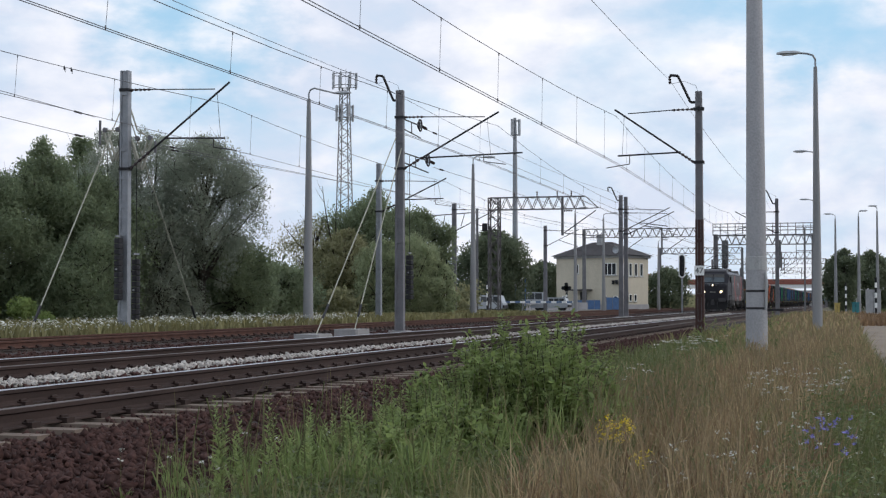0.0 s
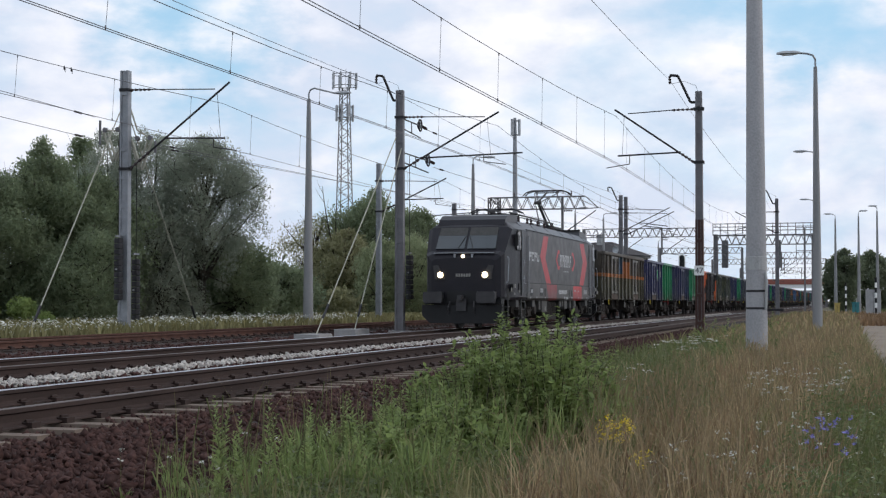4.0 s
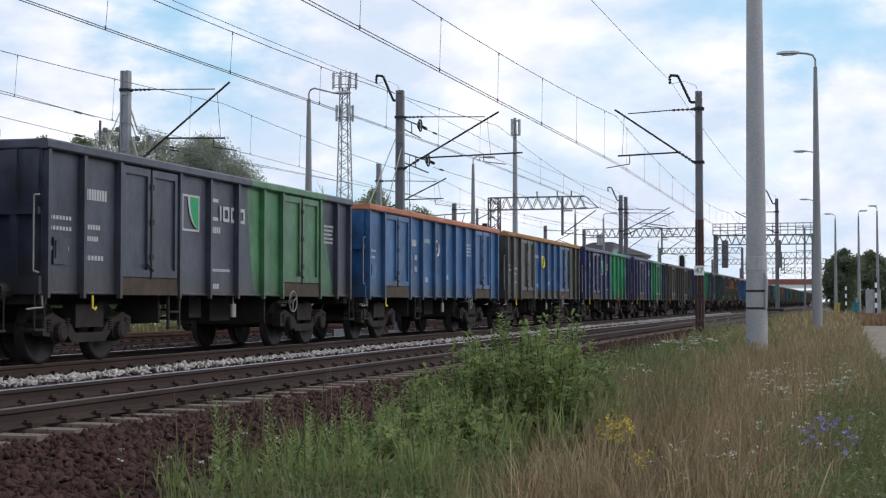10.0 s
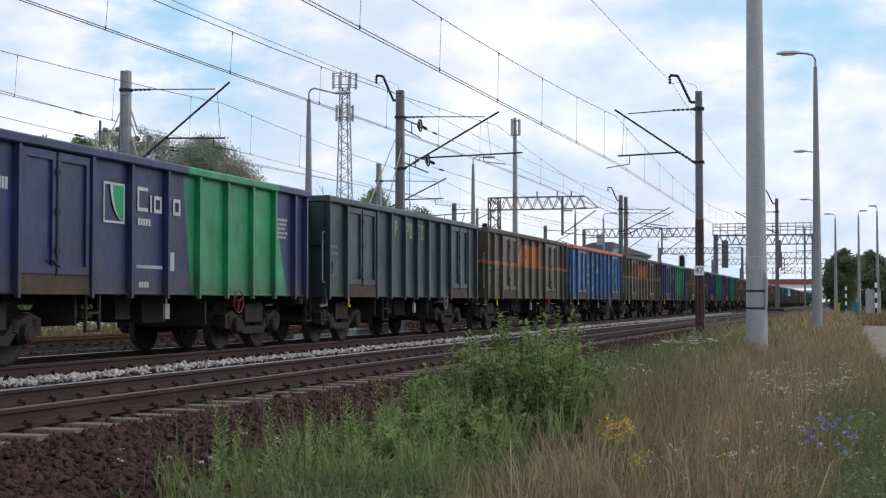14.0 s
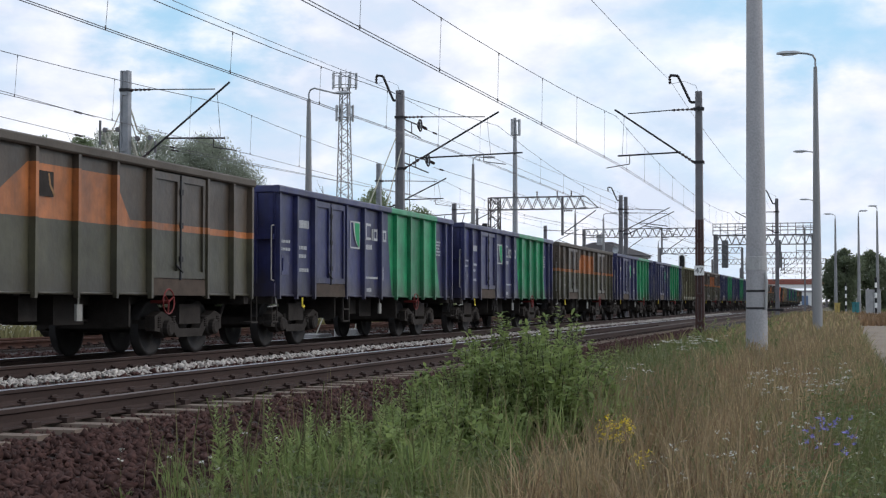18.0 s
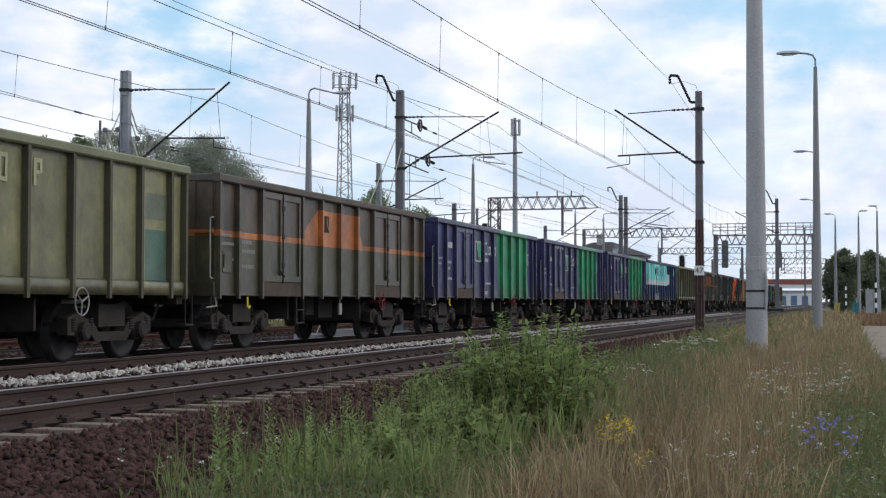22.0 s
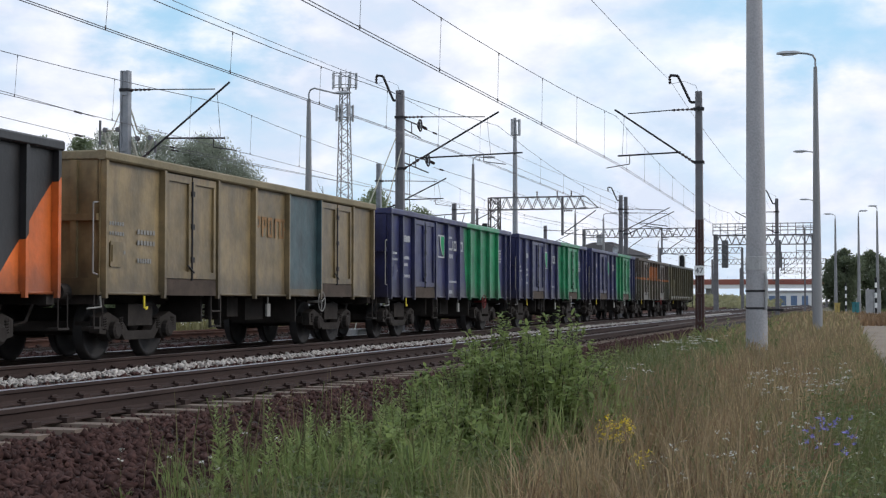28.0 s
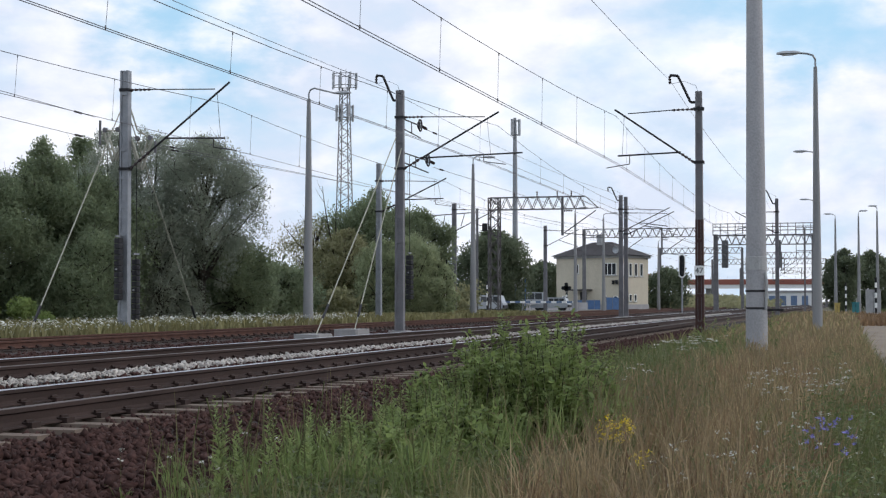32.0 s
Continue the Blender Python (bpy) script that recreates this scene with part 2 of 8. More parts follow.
    def ring(self, c, axis, R, r, n=16, m=6):
        """A torus."""
        a = [Vector((0, 1, 0)), Vector((0, 0, 1))] if axis == 0 else [Vector((1, 0, 0)), Vector((0, 0, 1))] if axis == 1 else [Vector((1, 0, 0)), Vector((0, 1, 0))]
        w = a[0].cross(a[1])
        vs, fs = [], []
        for i in range(n):
            d = a[0] * math.cos(2 * math.pi * i / n) + a[1] * math.sin(2 * math.pi * i / n)
            for j in range(m):
                vs.append(Vector(c) + d * (R + r * math.cos(2 * math.pi * j / m)) + w * r * math.sin(2 * math.pi * j / m))
        for i in range(n):
            for j in range(m):
                fs.append((i * m + j, ((i + 1) % n) * m + j, ((i + 1) % n) * m + (j + 1) % m, i * m + (j + 1) % m))
        return self.add(vs, fs)

    def lathe(self, prof, c, axis, n=16):
        """(radius, along) pairs turned about an axis through c."""
        a = [Vector((0, 1, 0)), Vector((0, 0, 1)), Vector((1, 0, 0))] if axis == 0 else [Vector((0, 0, 1)), Vector((1, 0, 0)), Vector((0, 1, 0))] if axis == 1 else [Vector((1, 0, 0)), Vector((0, 1, 0)), Vector((0, 0, 1))]
        vs, fs, k = [], [], len(prof)
        for i in range(n):
            d = a[0] * math.cos(2 * math.pi * i / n) + a[1] * math.sin(2 * math.pi * i / n)
            vs += [Vector(c) + d * r + a[2] * h for r, h in prof]
        for i in range(n):
            for j in range(k - 1):
                fs.append((i * k + j, ((i + 1) % n) * k + j, ((i + 1) % n) * k + j + 1, i * k + j + 1))
        fs += [tuple(i * k for i in range(n))[::-1], tuple(i * k + k - 1 for i in range(n))]
        return self.add(vs, fs)

    def mesh(self, name, material=None, smooth=False):
        me = bpy.data.meshes.new(name)
        me.from_pydata(self.v, [], self.f)
        bm = bmesh.new()
        bm.from_mesh(me)
        bmesh.ops.recalc_face_normals(bm, faces=bm.faces)
        if smooth:
            for fc in bm.faces:
                fc.smooth = True
            for e in bm.edges:
                e.smooth = all(len(fc.verts) < 5 for fc in e.link_faces)
        bm.to_mesh(me)
        bm.free()
        if material:
            me.materials.append(material)
        return me


def part(name, b, material, parent, label="", smooth=False):
    """One mesh object under a thing or a part. b: a B or a mesh that is already made."""
    me = b.mesh(name, material, smooth) if isinstance(b, B) else b
    ob = new(name, me)
    ob.parent = parent
    if not isinstance(b, B) and material:
        if not me.materials:
            me.materials.append(material)
        ob.material_slots[0].link = "OBJECT"
        ob.material_slots[0].material = material
    return tagged(ob, label)


def thing(name, label, category, group="", kind="", at=(0, 0, 0)):
    ob = new(name)
    ob.location = at
    ob.empty_display_size = 0.1
    return tagged(ob, label, category, group, kind)


def solo(name, b, material, label, category="", group="", kind="", smooth=False):
    """A thing or a piece of the setting that is one mesh."""
    me = b.mesh(name, material, smooth) if isinstance(b, B) else b
    return tagged(new(name, me), label, category, group, kind)


def raw(name, verts, faces, material):
    """A mesh from arrays, for what nobody could count."""
    me = bpy.data.meshes.new(name)
    me.from_pydata([tuple(p) for p in verts], [], [tuple(q) for q in faces]) if not isinstance(faces, np.ndarray) else None
    if isinstance(faces, np.ndarray):
        n, k = faces.shape
        me.vertices.add(len(verts))
        me.vertices.foreach_set("co", np.ascontiguousarray(verts, dtype=np.float32).ravel())
        me.loops.add(n * k)
        me.loops.foreach_set("vertex_index", np.ascontiguousarray(faces, dtype=np.int32).ravel())
        me.polygons.add(n)
        me.polygons.foreach_set("loop_start", np.arange(0, n * k, k, dtype=np.int32))
        me.polygons.foreach_set("loop_total", np.full(n, k, dtype=np.int32))
        me.update(calc_edges=True)
    me.materials.append(material)
    return me


RNG = np.random.default_rng(7)


# ---- ground ----
def ground_z(x, y):
    z = np.interp(y, [-8, -3, 0, 4.3, 5.2, 6.5, 20.0, 21.5, 30, 60], [-0.30, -0.36, -0.36, -0.36, -0.5, -0.7, -0.7, -0.16, -0.10, -0.1])
    return z


def build_ground():
    xs = np.concatenate([[-3000, -800, -200, -60], np.arange(-20, 130, 1.0), np.arange(130, 400, 10.0), [500, 800, 1500, 4000]])
    ys = np.concatenate([[-3000, -900, -250, -90, -40], np.arange(-20, 6.6, 0.5), [20.0], np.arange(21.5, 60, 2.5), [90, 200, 700, 3000]])
    gx, gy = np.meshgrid(xs, ys, indexing="ij")
    gz = ground_z(gx, gy)
    near = (np.abs(gy) < 4.2) & (gx > -20) & (gx < 130)
    gz = gz + np.where(near & (gy > 0), 0.035 * np.sin(gx * 0.9 + gy * 1.7) * np.cos(gy * 2.1 - gx * 0.3), 0)
    nx, ny = gx.shape
    idx = np.arange(nx * ny).reshape(nx, ny)
    faces = np.stack([idx[:-1, :-1], idx[1:, :-1], idx[1:, 1:], idx[:-1, 1:]], -1).reshape(-1, 4)
    me = raw("ground", np.stack([gx, gy, gz], -1).reshape(-1, 3), faces, M_GROUND)
    solo("ground", me, None, "uneven meadow soil with dry thatch and green patches", kind="structure")


build_ground()
NEAR_Y, TRAIN_Y, THIRD_Y = 7.55, 12.05, 19.15
BED = [(4.25, -0.44), (4.7, -0.345), (5.6, -0.26), (6.1, -0.225), (9.0, -0.225), (9.45, -0.15), (9.9, -0.09), (10.4, -0.15), (10.8, -0.225),
       (13.5, -0.225), (14.2, -0.26), (17.2, -0.26), (17.8, -0.23), (20.6, -0.23), (21.6, -0.2), (22.0, -0.5), (22.0, -0.9), (4.25, -0.9)]
solo("ballast_bed", B().prism(BED, 0, -60, 900), M_BED, "dark reddish-brown crushed stone bed under the tracks", kind="structure")


def rocks(centres, sizes):
    """Irregular eight-sided stones as arrays."""
    base = np.array([(1, 0, 0), (-1, 0, 0), (0, 1, 0), (0, -1, 0), (0, 0, 0.8), (0, 0, -0.8)], float)
    tri = np.array([(0, 2, 4), (2, 1, 4), (1, 3, 4), (3, 0, 4), (2, 0, 5), (1, 2, 5), (3, 1, 5), (0, 3, 5)])
    n = len(centres)
    v = base[None] * (sizes[:, None, None] * RNG.uniform(0.55, 1.35, (n, 6, 1))) + RNG.normal(0, 0.34, (n, 6, 3)) * sizes[:, None, None]
    a, t = RNG.uniform(0, 6.28, n), RNG.uniform(-0.7, 0.7, n)
    ca, sa, ct, st = np.cos(a), np.sin(a), np.cos(t), np.sin(t)
    x, y, z = v[..., 0], v[..., 1], v[..., 2]
    y, z = y * ct[:, None] - z * st[:, None], y * st[:, None] + z * ct[:, None]
    x, y = x * ca[:, None] - y * sa[:, None], x * sa[:, None] + y * ca[:, None]
    v = np.stack([x, y, z], -1) + centres[:, None]
    f = tri[None] + (np.arange(n) * 6)[:, None, None]
    return v.reshape(-1, 3), f.reshape(-1, 3)


def bed_z(y):
    p = BED[:16]
    return np.interp(y, [q[0] for q in p], [q[1] for q in p])


def strew(name, n, x0, x1, y0, y1, size, material, label, fall=1.0):
    """Loose stones over a strip of the bed, thinning with distance."""
    u = RNG.uniform(0, 1, n)
    x = x0 + (x1 - x0) * u ** fall
    y = RNG.uniform(y0, y1, n)
    s = size * RNG.uniform(0.45, 1.5, n)
    c = np.stack([x, y, bed_z(y) + s * 0.25 + RNG.uniform(-0.01, 0.015, n)], -1)
    v, f = rocks(c, s)
    solo(name, raw(name, v, f, material), None, label, "stones", kind="stuff")


strew("brown_ballast_stones", 24000, 6.5, 60, 4.35, 6.2, 0.031, M_BALLAST, "loose dark brown ballast stones beside the track", 2.0)
n = 9000
x, y, sz = 6.2 + 8 * RNG.uniform(0, 1, n) ** 1.3, RNG.uniform(2.9, 4.4, n), .03 * RNG.uniform(.5, 1.5, n)
vv, ff = rocks(np.stack([x, y, ground_z(x, y) + .012 + sz * .2], -1), sz)
solo("brown_ballast_stones", raw("brown_ballast_stones", vv, ff, M_BALLAST), None, "dark brown ballast stones spilling into the grass", "stones", kind="stuff")
strew("brown_ballast_stones", 3000, 7, 50, 6.2, 6.65, 0.026, M_BALLAST, "dark brown ballast stones between sleeper ends", 1.8)
strew("brown_ballast_stones", 7000, 9, 70, 8.5, 9.65, 0.032, M_BALLAST, "loose dark brown ballast stones between the tracks", 1.7)
strew("white_ballast_stones", 5200, 12, 130, 9.62, 10.0, 0.034, M_WSTONE, "fresh white limestone ballast heaped between two tracks", 1.6)
strew("white_ballast_stones", 900, 12, 60, 9.45, 10.15, 0.03, M_WSTONE, "scattered white limestone ballast stones", 1.5)
strew("grey_ballast_stones", 5000, 25, 120, 14, 17.4, 0.05, M_BALLAST, "dark ballast stones beside the mast", 1.5)


# ---- tracks ----
RAILP = [(-0.075, -0.172), (0.075, -0.172), (0.075, -0.160), (0.02, -0.145), (0.009, -0.12), (0.009, -0.055), (0.036, -0.042), (0.036, -0.006),
         (-0.036, -0.006), (-0.036, -0.042), (-0.009, -0.055), (-0.009, -0.12), (-0.02, -0.145), (-0.075, -0.160)]
HEADP = [(-0.036, -0.006), (0.036, -0.006), (0.034, -0.001), (0.024, 0.002), (-0.024, 0.002), (-0.034, -0.001)]


def sleeper_mesh(material):
    b = B()
    b.prism([(-0.14, -0.40), (0.14, -0.40), (0.11, -0.185), (-0.11, -0.185)], 1, -1.3, 1.3)
    me = b.mesh("sleeper", material)
    return me


def clip_mesh():
    b = B()
    for ys in (-0.7525, 0.7525):
        for s in (-1, 1):
            b.box(-0.07, 0.07, ys + s * 0.07 - 0.05, ys + s * 0.07 + 0.05, -0.186, -0.135)
            b.tube((-0.06, ys + s * 0.05, -0.125), (0.06, ys + s * 0.05, -0.125), 0.016, 5)
    return b


def track(name, y, heads, side, sleeper_mat, label, detail, x0=-60, x1=900):
    t = thing(name, label, "railway track", kind="structure", at=(0, y, 0))
    for s, head in zip((-1, 1), heads):
        r = part("rail", B().prism([(p[0] + s * 0.7525, p[1]) for p in RAILP], 0, x0, x1), side, t)
        part("rail_head", B().prism([(p[0] + s * 0.7525, p[1]) for p in HEADP], 0, x0, x1), head, r)
    sm = sleeper_mesh(sleeper_mat)
    near = np.arange(detail[0], detail[1], 0.6)
    cm = clip_mesh().mesh("rail_clips", M_RAIL)
    for x in near:
        sl = part("sleeper", sm, None, t)
        sl.location = (x + random.uniform(-0.02, 0.02), 0, random.uniform(-0.006, 0.004))
        part("rail_clips", cm, None, sl)
    far = B()
    for x in np.concatenate([np.arange(-12, detail[0] - 0.1, 0.6), np.arange(detail[1], 260, 0.6)]):
        far.prism([(x - 0.14, -0.40), (x + 0.14, -0.40), (x + 0.11, -0.185), (x - 0.11, -0.185)], 1, -1.3, 1.3)
    tagged(part("sleeper_run", far, sleeper_mat, t), kind="stuff")
    return t


T1 = track("track_1", NEAR_Y, (M_RAILDULL, M_RAILTOP), M_RAIL, M_SLEEPER, "main line track on concrete sleepers in brown ballast", (6.0, 66.0))
T2 = track("track_2", TRAIN_Y, (M_RAILDULL, M_RAILTOP), M_RAIL, M_SLEEPER, "main line track with worn bright rail heads", (16.0, 60.0))
track("track_3", THIRD_Y, (M_RAILRED, M_RAILRED), M_RAILRED, M_WOODSL, "rusty little-used siding track on wooden sleepers", (27.0, 80.0))
track("track_4", 24.2, (M_RAILRED, M_RAILRED), M_RAILRED, M_WOODSL, "rusty siding track further back in the yard", (90.0, 96.0), x0=88, x1=500)

LEAN = -0.0042   # the main line bears slightly to the right, turning about x = 20
for main, y in ((T1, NEAR_Y), (T2, TRAIN_Y)):
    main.matrix_basis = pose(0, y - 20 * LEAN, 0, 0, 0, math.degrees(LEAN))

# ---- the train ----
SPEED, FRONT6 = 21.76, 20.45
MOVERS = []
LAYOUTS = {"A": ([0, .9, 2.0, 4.1, 5.25, 6.4, 7.55, 8.7, 10.8, 11.9, 12.8], (2, 7)),
           "B": ([0, 1.0, 2.0, 3.98, 5.2, 6.45, 7.65, 8.82, 9.96, 11.05, 12.1, 12.8], (2,)),
           "E": ([0, 1.2, 3.3, 4.4, 5.55, 6.6, 7.65, 8.75, 9.85, 11.75, 12.8], (1, 8)),
           "G": ([0, 2.0, 4.08, 5.75, 7.45, 9.25, 11.3, 12.8], (1, 5)),
           "N": ([0, 1.3, 2.38, 4.46, 5.6, 6.7, 7.83, 8.88, 9.96, 10.98, 12.07, 12.8], (2,)),
           "D": ([0, 1.05, 2.15, 4.2, 5.4, 6.6, 7.8, 8.75, 10.85, 11.9, 12.8], (2, 7)),
           "C": ([0, 1.28, 2.3, 3.33, 4.45, 5.6, 6.75, 7.85, 9.05, 10.13, 11.15, 12.2, 12.8], ())}
X0 = 0.62


def bowed_sheet(m, a, b, z0, z1, y, bow, n=5):
    """A pressed sheet between two posts, its outer face sunk by bow in the middle, with a flat back."""
    vs = [(a + (b - a) * i / n, y + bow * math.sin(math.pi * i / n) * math.sin(math.pi * k / n) ** .7, z0 + (z1 - z0) * k / n) for k in range(n + 1) for i in range(n + 1)]
    fs = [(k * (n + 1) + i, k * (n + 1) + i + 1, (k + 1) * (n + 1) + i + 1, (k + 1) * (n + 1) + i) for k in range(n) for i in range(n)]
    c = len(vs)
    vs += [(a, y + .045, z0), (b, y + .045, z0), (b, y + .045, z1), (a, y + .045, z1)]
    q = n * (n + 1)
    fs += [(c + 3, c + 2, c + 1, c), tuple(range(n, -1, -1)) + (c, c + 1), tuple(range(q, q + n + 1)) + (c + 2, c + 3),
           tuple(k * (n + 1) for k in range(n + 1)) + (c + 3, c), tuple(k * (n + 1) + n for k in range(n, -1, -1)) + (c + 1, c + 2)]
    return m.add(vs, fs)


def side_panel_mesh(a, b, hem):
    m = B()
    bow = .014 + .012 * ((a * 7.3) % 1.0)
    if hem:
        bowed_sheet(m, a, b, 1.06, 3.0, -1.405, bow)
        m.prism([(-1.46, 1.0), (-1.375, 1.0), (-1.375, 1.05), (-1.406, 1.24), (-1.46, 1.20)], 0, a, b)
    else:
        bowed_sheet(m, a, b, 1.04, 3.0, -1.405, bow)
        m.box(a, b, -1.43, -1.36, 1.0, 1.04)
    return m


def door_leaf_mesh(a, b):
    return bowed_sheet(B(), a, b, 1.28, 2.975, -1.432, .01, 4)


def far_side_mesh(layout):
    posts, doors = LAYOUTS[layout]
    m = B()
    m.box(X0, X0 + 12.8, 1.40, 1.435, 1.0, 3.0)
    for p in posts:
        x = X0 + min(max(p, .06), 12.74)
        m.box(x - .06, x + .06, 1.436, 1.5, .98, 3.0)
    return m


TEMPLATE = {}


def template(layout):
    """Meshes that all wagons of one layout share: (name, mesh, which paint)."""
    if layout in TEMPLATE:
        return TEMPLATE[layout]
    posts, doors = LAYOUTS[layout]
    out = []
    for i, (a, b) in enumerate(zip(posts, posts[1:])):
        a, b = X0 + a, X0 + b
        if i in doors:
            # dark backing sheet: shadow lines round the door leaves are put into its colour
            m = B().box(a, b, -1.40, -1.375, 1.06, 3.0)
            out.append(("door_bay", m.mesh("door_bay"), "dark"))
            out.append(("door_sill", B().prism([(-1.47, 1.0), (-1.402, 1.0), (-1.402, 1.27), (-1.455, 1.27)], 0, a + .06, b - .06).mesh("door_sill"), "rust"))
            mid = (a + b) / 2
            for da, db in ((a + .08, mid - .03), (mid + .03, b - .08)):
                out.append(("door", door_leaf_mesh(da, db).mesh("door"), "paint"))
                out.append(("door_frame", B().frame_ring(da, db, -1.47, -1.431, 1.28, 2.975, .09, .115).mesh("door_frame"), "paint"))
            lock = B().tube((mid, -1.47, 1.25), (mid, -1.47, 2.9), .022, 6)
            for z in (1.55, 2.1, 2.65):
                lock.box(mid - .05, mid + .05, -1.50, -1.44, z, z + .09)
            lock.tube((mid - .2, -1.49, 1.5), (mid + .05, -1.49, 1.38), .015, 5)
            out.append(("door_latch", lock.mesh("door_latch"), "dark"))
        else:
            out.append(("side_panel", side_panel_mesh(a, b, layout == "C").mesh("side_panel", None, True), "paint"))
    for p in posts:
        x = X0 + min(max(p, .065), 12.735)
        m = B().prism([(x - .043, -1.395), (x + .043, -1.395), (x + .038, -1.5), (x - .038, -1.5)], 2, 1.04, 3.0)
        m.prism([(x - .036, -1.498), (x - .036, -1.432), (x + .036, -1.432), (x + .036, -1.498)], 2, 0.95, 1.04)
        out.append(("post", m.mesh("post"), "rib"))
    out.append(("side_wall", far_side_mesh(layout).mesh("side_wall"), "paint"))
    for s, xe in ((-1, X0), (1, X0 + 12.8)):
        m = B().box(xe, xe - s * .05, -1.39, 1.39, 1.0, 3.0)
        out.append(("end_wall", m.mesh("end_wall"), "paint"))
        for yy in (-1.0, -.5, .5, 1.0):
            for za, zb in ((1.252, 2.099), (2.201, 3.0)):
                out.append(("end_rib", B().box(xe + s * .001, xe + s * .06, yy - .05, yy + .05, za, zb).mesh("end_rib"), "paint"))
        out.append(("end_rail", B().box(xe + s * .001, xe + s * .07, -1.39, 1.39, 2.1, 2.2).mesh("end_rail"), "paint"))
        out.append(("end_sill", B().box(xe + s * .001, xe + s * .08, -1.42, 1.42, 1.0, 1.25).mesh("end_sill"), "paint"))
    out.append(("hatch", B().cbox(X0 + .30, X0 + .70, -1.425, -1.4055, 1.42, 1.80, .02, 1).tube((X0 + .34, -1.435, 1.5), (X0 + .34, -1.435, 1.75), .012, 5).mesh("hatch"), "paint"))
    m = B()
    m.cbox(X0 - .03, X0 + 12.83, -1.515, -1.37, 3.0, 3.145, .025, 0).cbox(X0 - .03, X0 + 12.83, 1.37, 1.515, 3.0, 3.145, .025, 0)
    m.cbox(X0 - .03, X0 + .11, -1.37, 1.37, 3.002, 3.143, .02, 1).cbox(X0 + 12.69, X0 + 12.83, -1.37, 1.37, 3.002, 3.143, .02, 1)
    out.append(("top_rim", m.mesh("top_rim"), "rim"))
    if layout == "C":
        a, c = X0 + 1.36, X0 + 2.22
        m = B().box(a, c, -1.43, -1.4055, 1.27, 2.2)
        for q in ((a, a + .06, 1.27, 2.2), (c - .06, c, 1.27, 2.2), (a + .06, c - .06, 2.14, 2.2), (a + .06, c - .06, 1.27, 1.33)):
            m.box(q[0], q[1], -1.45, -1.429, q[2], q[3])
        out.append(("small_door", m.mesh("small_door"), "paint"))
    out.append(("floor", B().box(X0 + .05, X0 + 12.75, -1.39, 1.39, 1.18, 1.24).mesh("floor"), "dirty"))
    m = B().box(.5, 13.54, -.25, -.12, .85, 1.17).box(.5, 13.54, .12, .25, .85, 1.17)
    for xe in (.62, 13.22):
        m.box(xe, xe + .2, -1.38, 1.38, .86, 1.17)
    for xc in (2.52, 4.3, 5.6, 7.02, 8.4, 9.7, 11.52):
        m.box(xc - .08, xc + .08, -1.36, 1.36, .98, 1.17)
    out.append(("underframe", m.mesh("underframe"), "dirty"))
    b2 = B().tube((5.2, -.3, .72), (6.1, -.3, .72), .2, 10).box(7.6, 8.5, -.75, .1, .55, .98).box(6.4, 6.9, -.9, -.5, .62, .98)
    b2.tube((3.4, -.05, .6), (10.6, -.05, .6), .03, 5).tube((4.0, .3, .75), (10.0, .3, .75), .02, 5)
    b2.box(9.1, 9.16, -1.2, -.5, .5, .98).box(4.6, 4.66, -1.2, -.6, .55, .98)
    out.append(("brake_gear", b2.mesh("brake_gear"), "dirty"))
    for xe, s in ((0.0, 1), (14.04, -1)):
        for yy in (-.875, .875):
            m = B().lathe([(.05, .01), (.20, .012), (.225, .03), (.20, .06), (.09, .07), (.09, .30), (.13, .30), (.13, .60)] if s > 0 else
                          [(.05, -.01), (.20, -.012), (.225, -.03), (.20, -.06), (.09, -.07), (.09, -.30), (.13, -.30), (.13, -.60)], (xe, yy, 1.04), 0, 14)
            out.append(("buffer", m.mesh("buffer"), "dirty"))
    out.append(("coupling", B().box(.05, .62, -.06, .06, .92, 1.08).ring((.15, 0, .85), 1, .09, .025, 10, 5).mesh("coupling"), "dirty"))
    out.append(("coupling", B().box(13.42, 13.99, -.06, .06, .92, 1.08).mesh("coupling"), "dirty"))
    out.append(("brake_hose", B().path([(.62, -.5, .95), (.35, -.5, .92), (.1, -.5, .6), (-.05, -.4, .55)], .025, 5).mesh("brake_hose"), "dirty"))
    for xe in (.42, 13.44):
        m = B().box(xe, xe + .3, -1.44, -1.22, .50, .53).tube((xe + .02, -1.42, .5), (xe + .02, -1.42, 1.0), .014, 5).tube((xe + .28, -1.42, .5), (xe + .28, -1.42, 1.0), .014, 5)
        out.append(("shunter_step", m.mesh("shunter_step"), "dirty"))
    m = B().path([(.57, -1.40, 1.3), (.40, -1.42, 1.32), (.40, -1.42, 2.35), (.57, -1.40, 2.37)], .014, 5)
    out.append(("handrail", m.mesh("handrail"), "white"))
    m = B().path([(.60, -1.43, .98), (.60, -1.45, .82), (.18, -1.45, .80)], .014, 5)
    out.append(("corner_rail", m.mesh("corner_rail"), "white"))
    m = B()
    for xx in (4.55, 4.95):
        m.box(xx - .02, xx + .02, -1.42, -1.38, .45, 1.0)
    for zz in (.46, .72):
        m.box(4.55, 4.95, -1.43, -1.36, zz, zz + .03)
    out.append(("ladder", m.mesh("ladder"), "dirty"))
    m = B().ring((9.95, -1.47, .90), 1, .20, .013, 18, 5).tube((9.95, -1.47, .90), (9.95, -1.15, .90), .03, 6)
    for a in (0.4, 2.5, 4.6):
        m.tube((9.95, -1.47, .90), (9.95 + .19 * math.cos(a), -1.47, .90 + .19 * math.sin(a)), .013, 5)
    out.append(("hand_wheel", m.mesh("hand_wheel"), "wheel"))
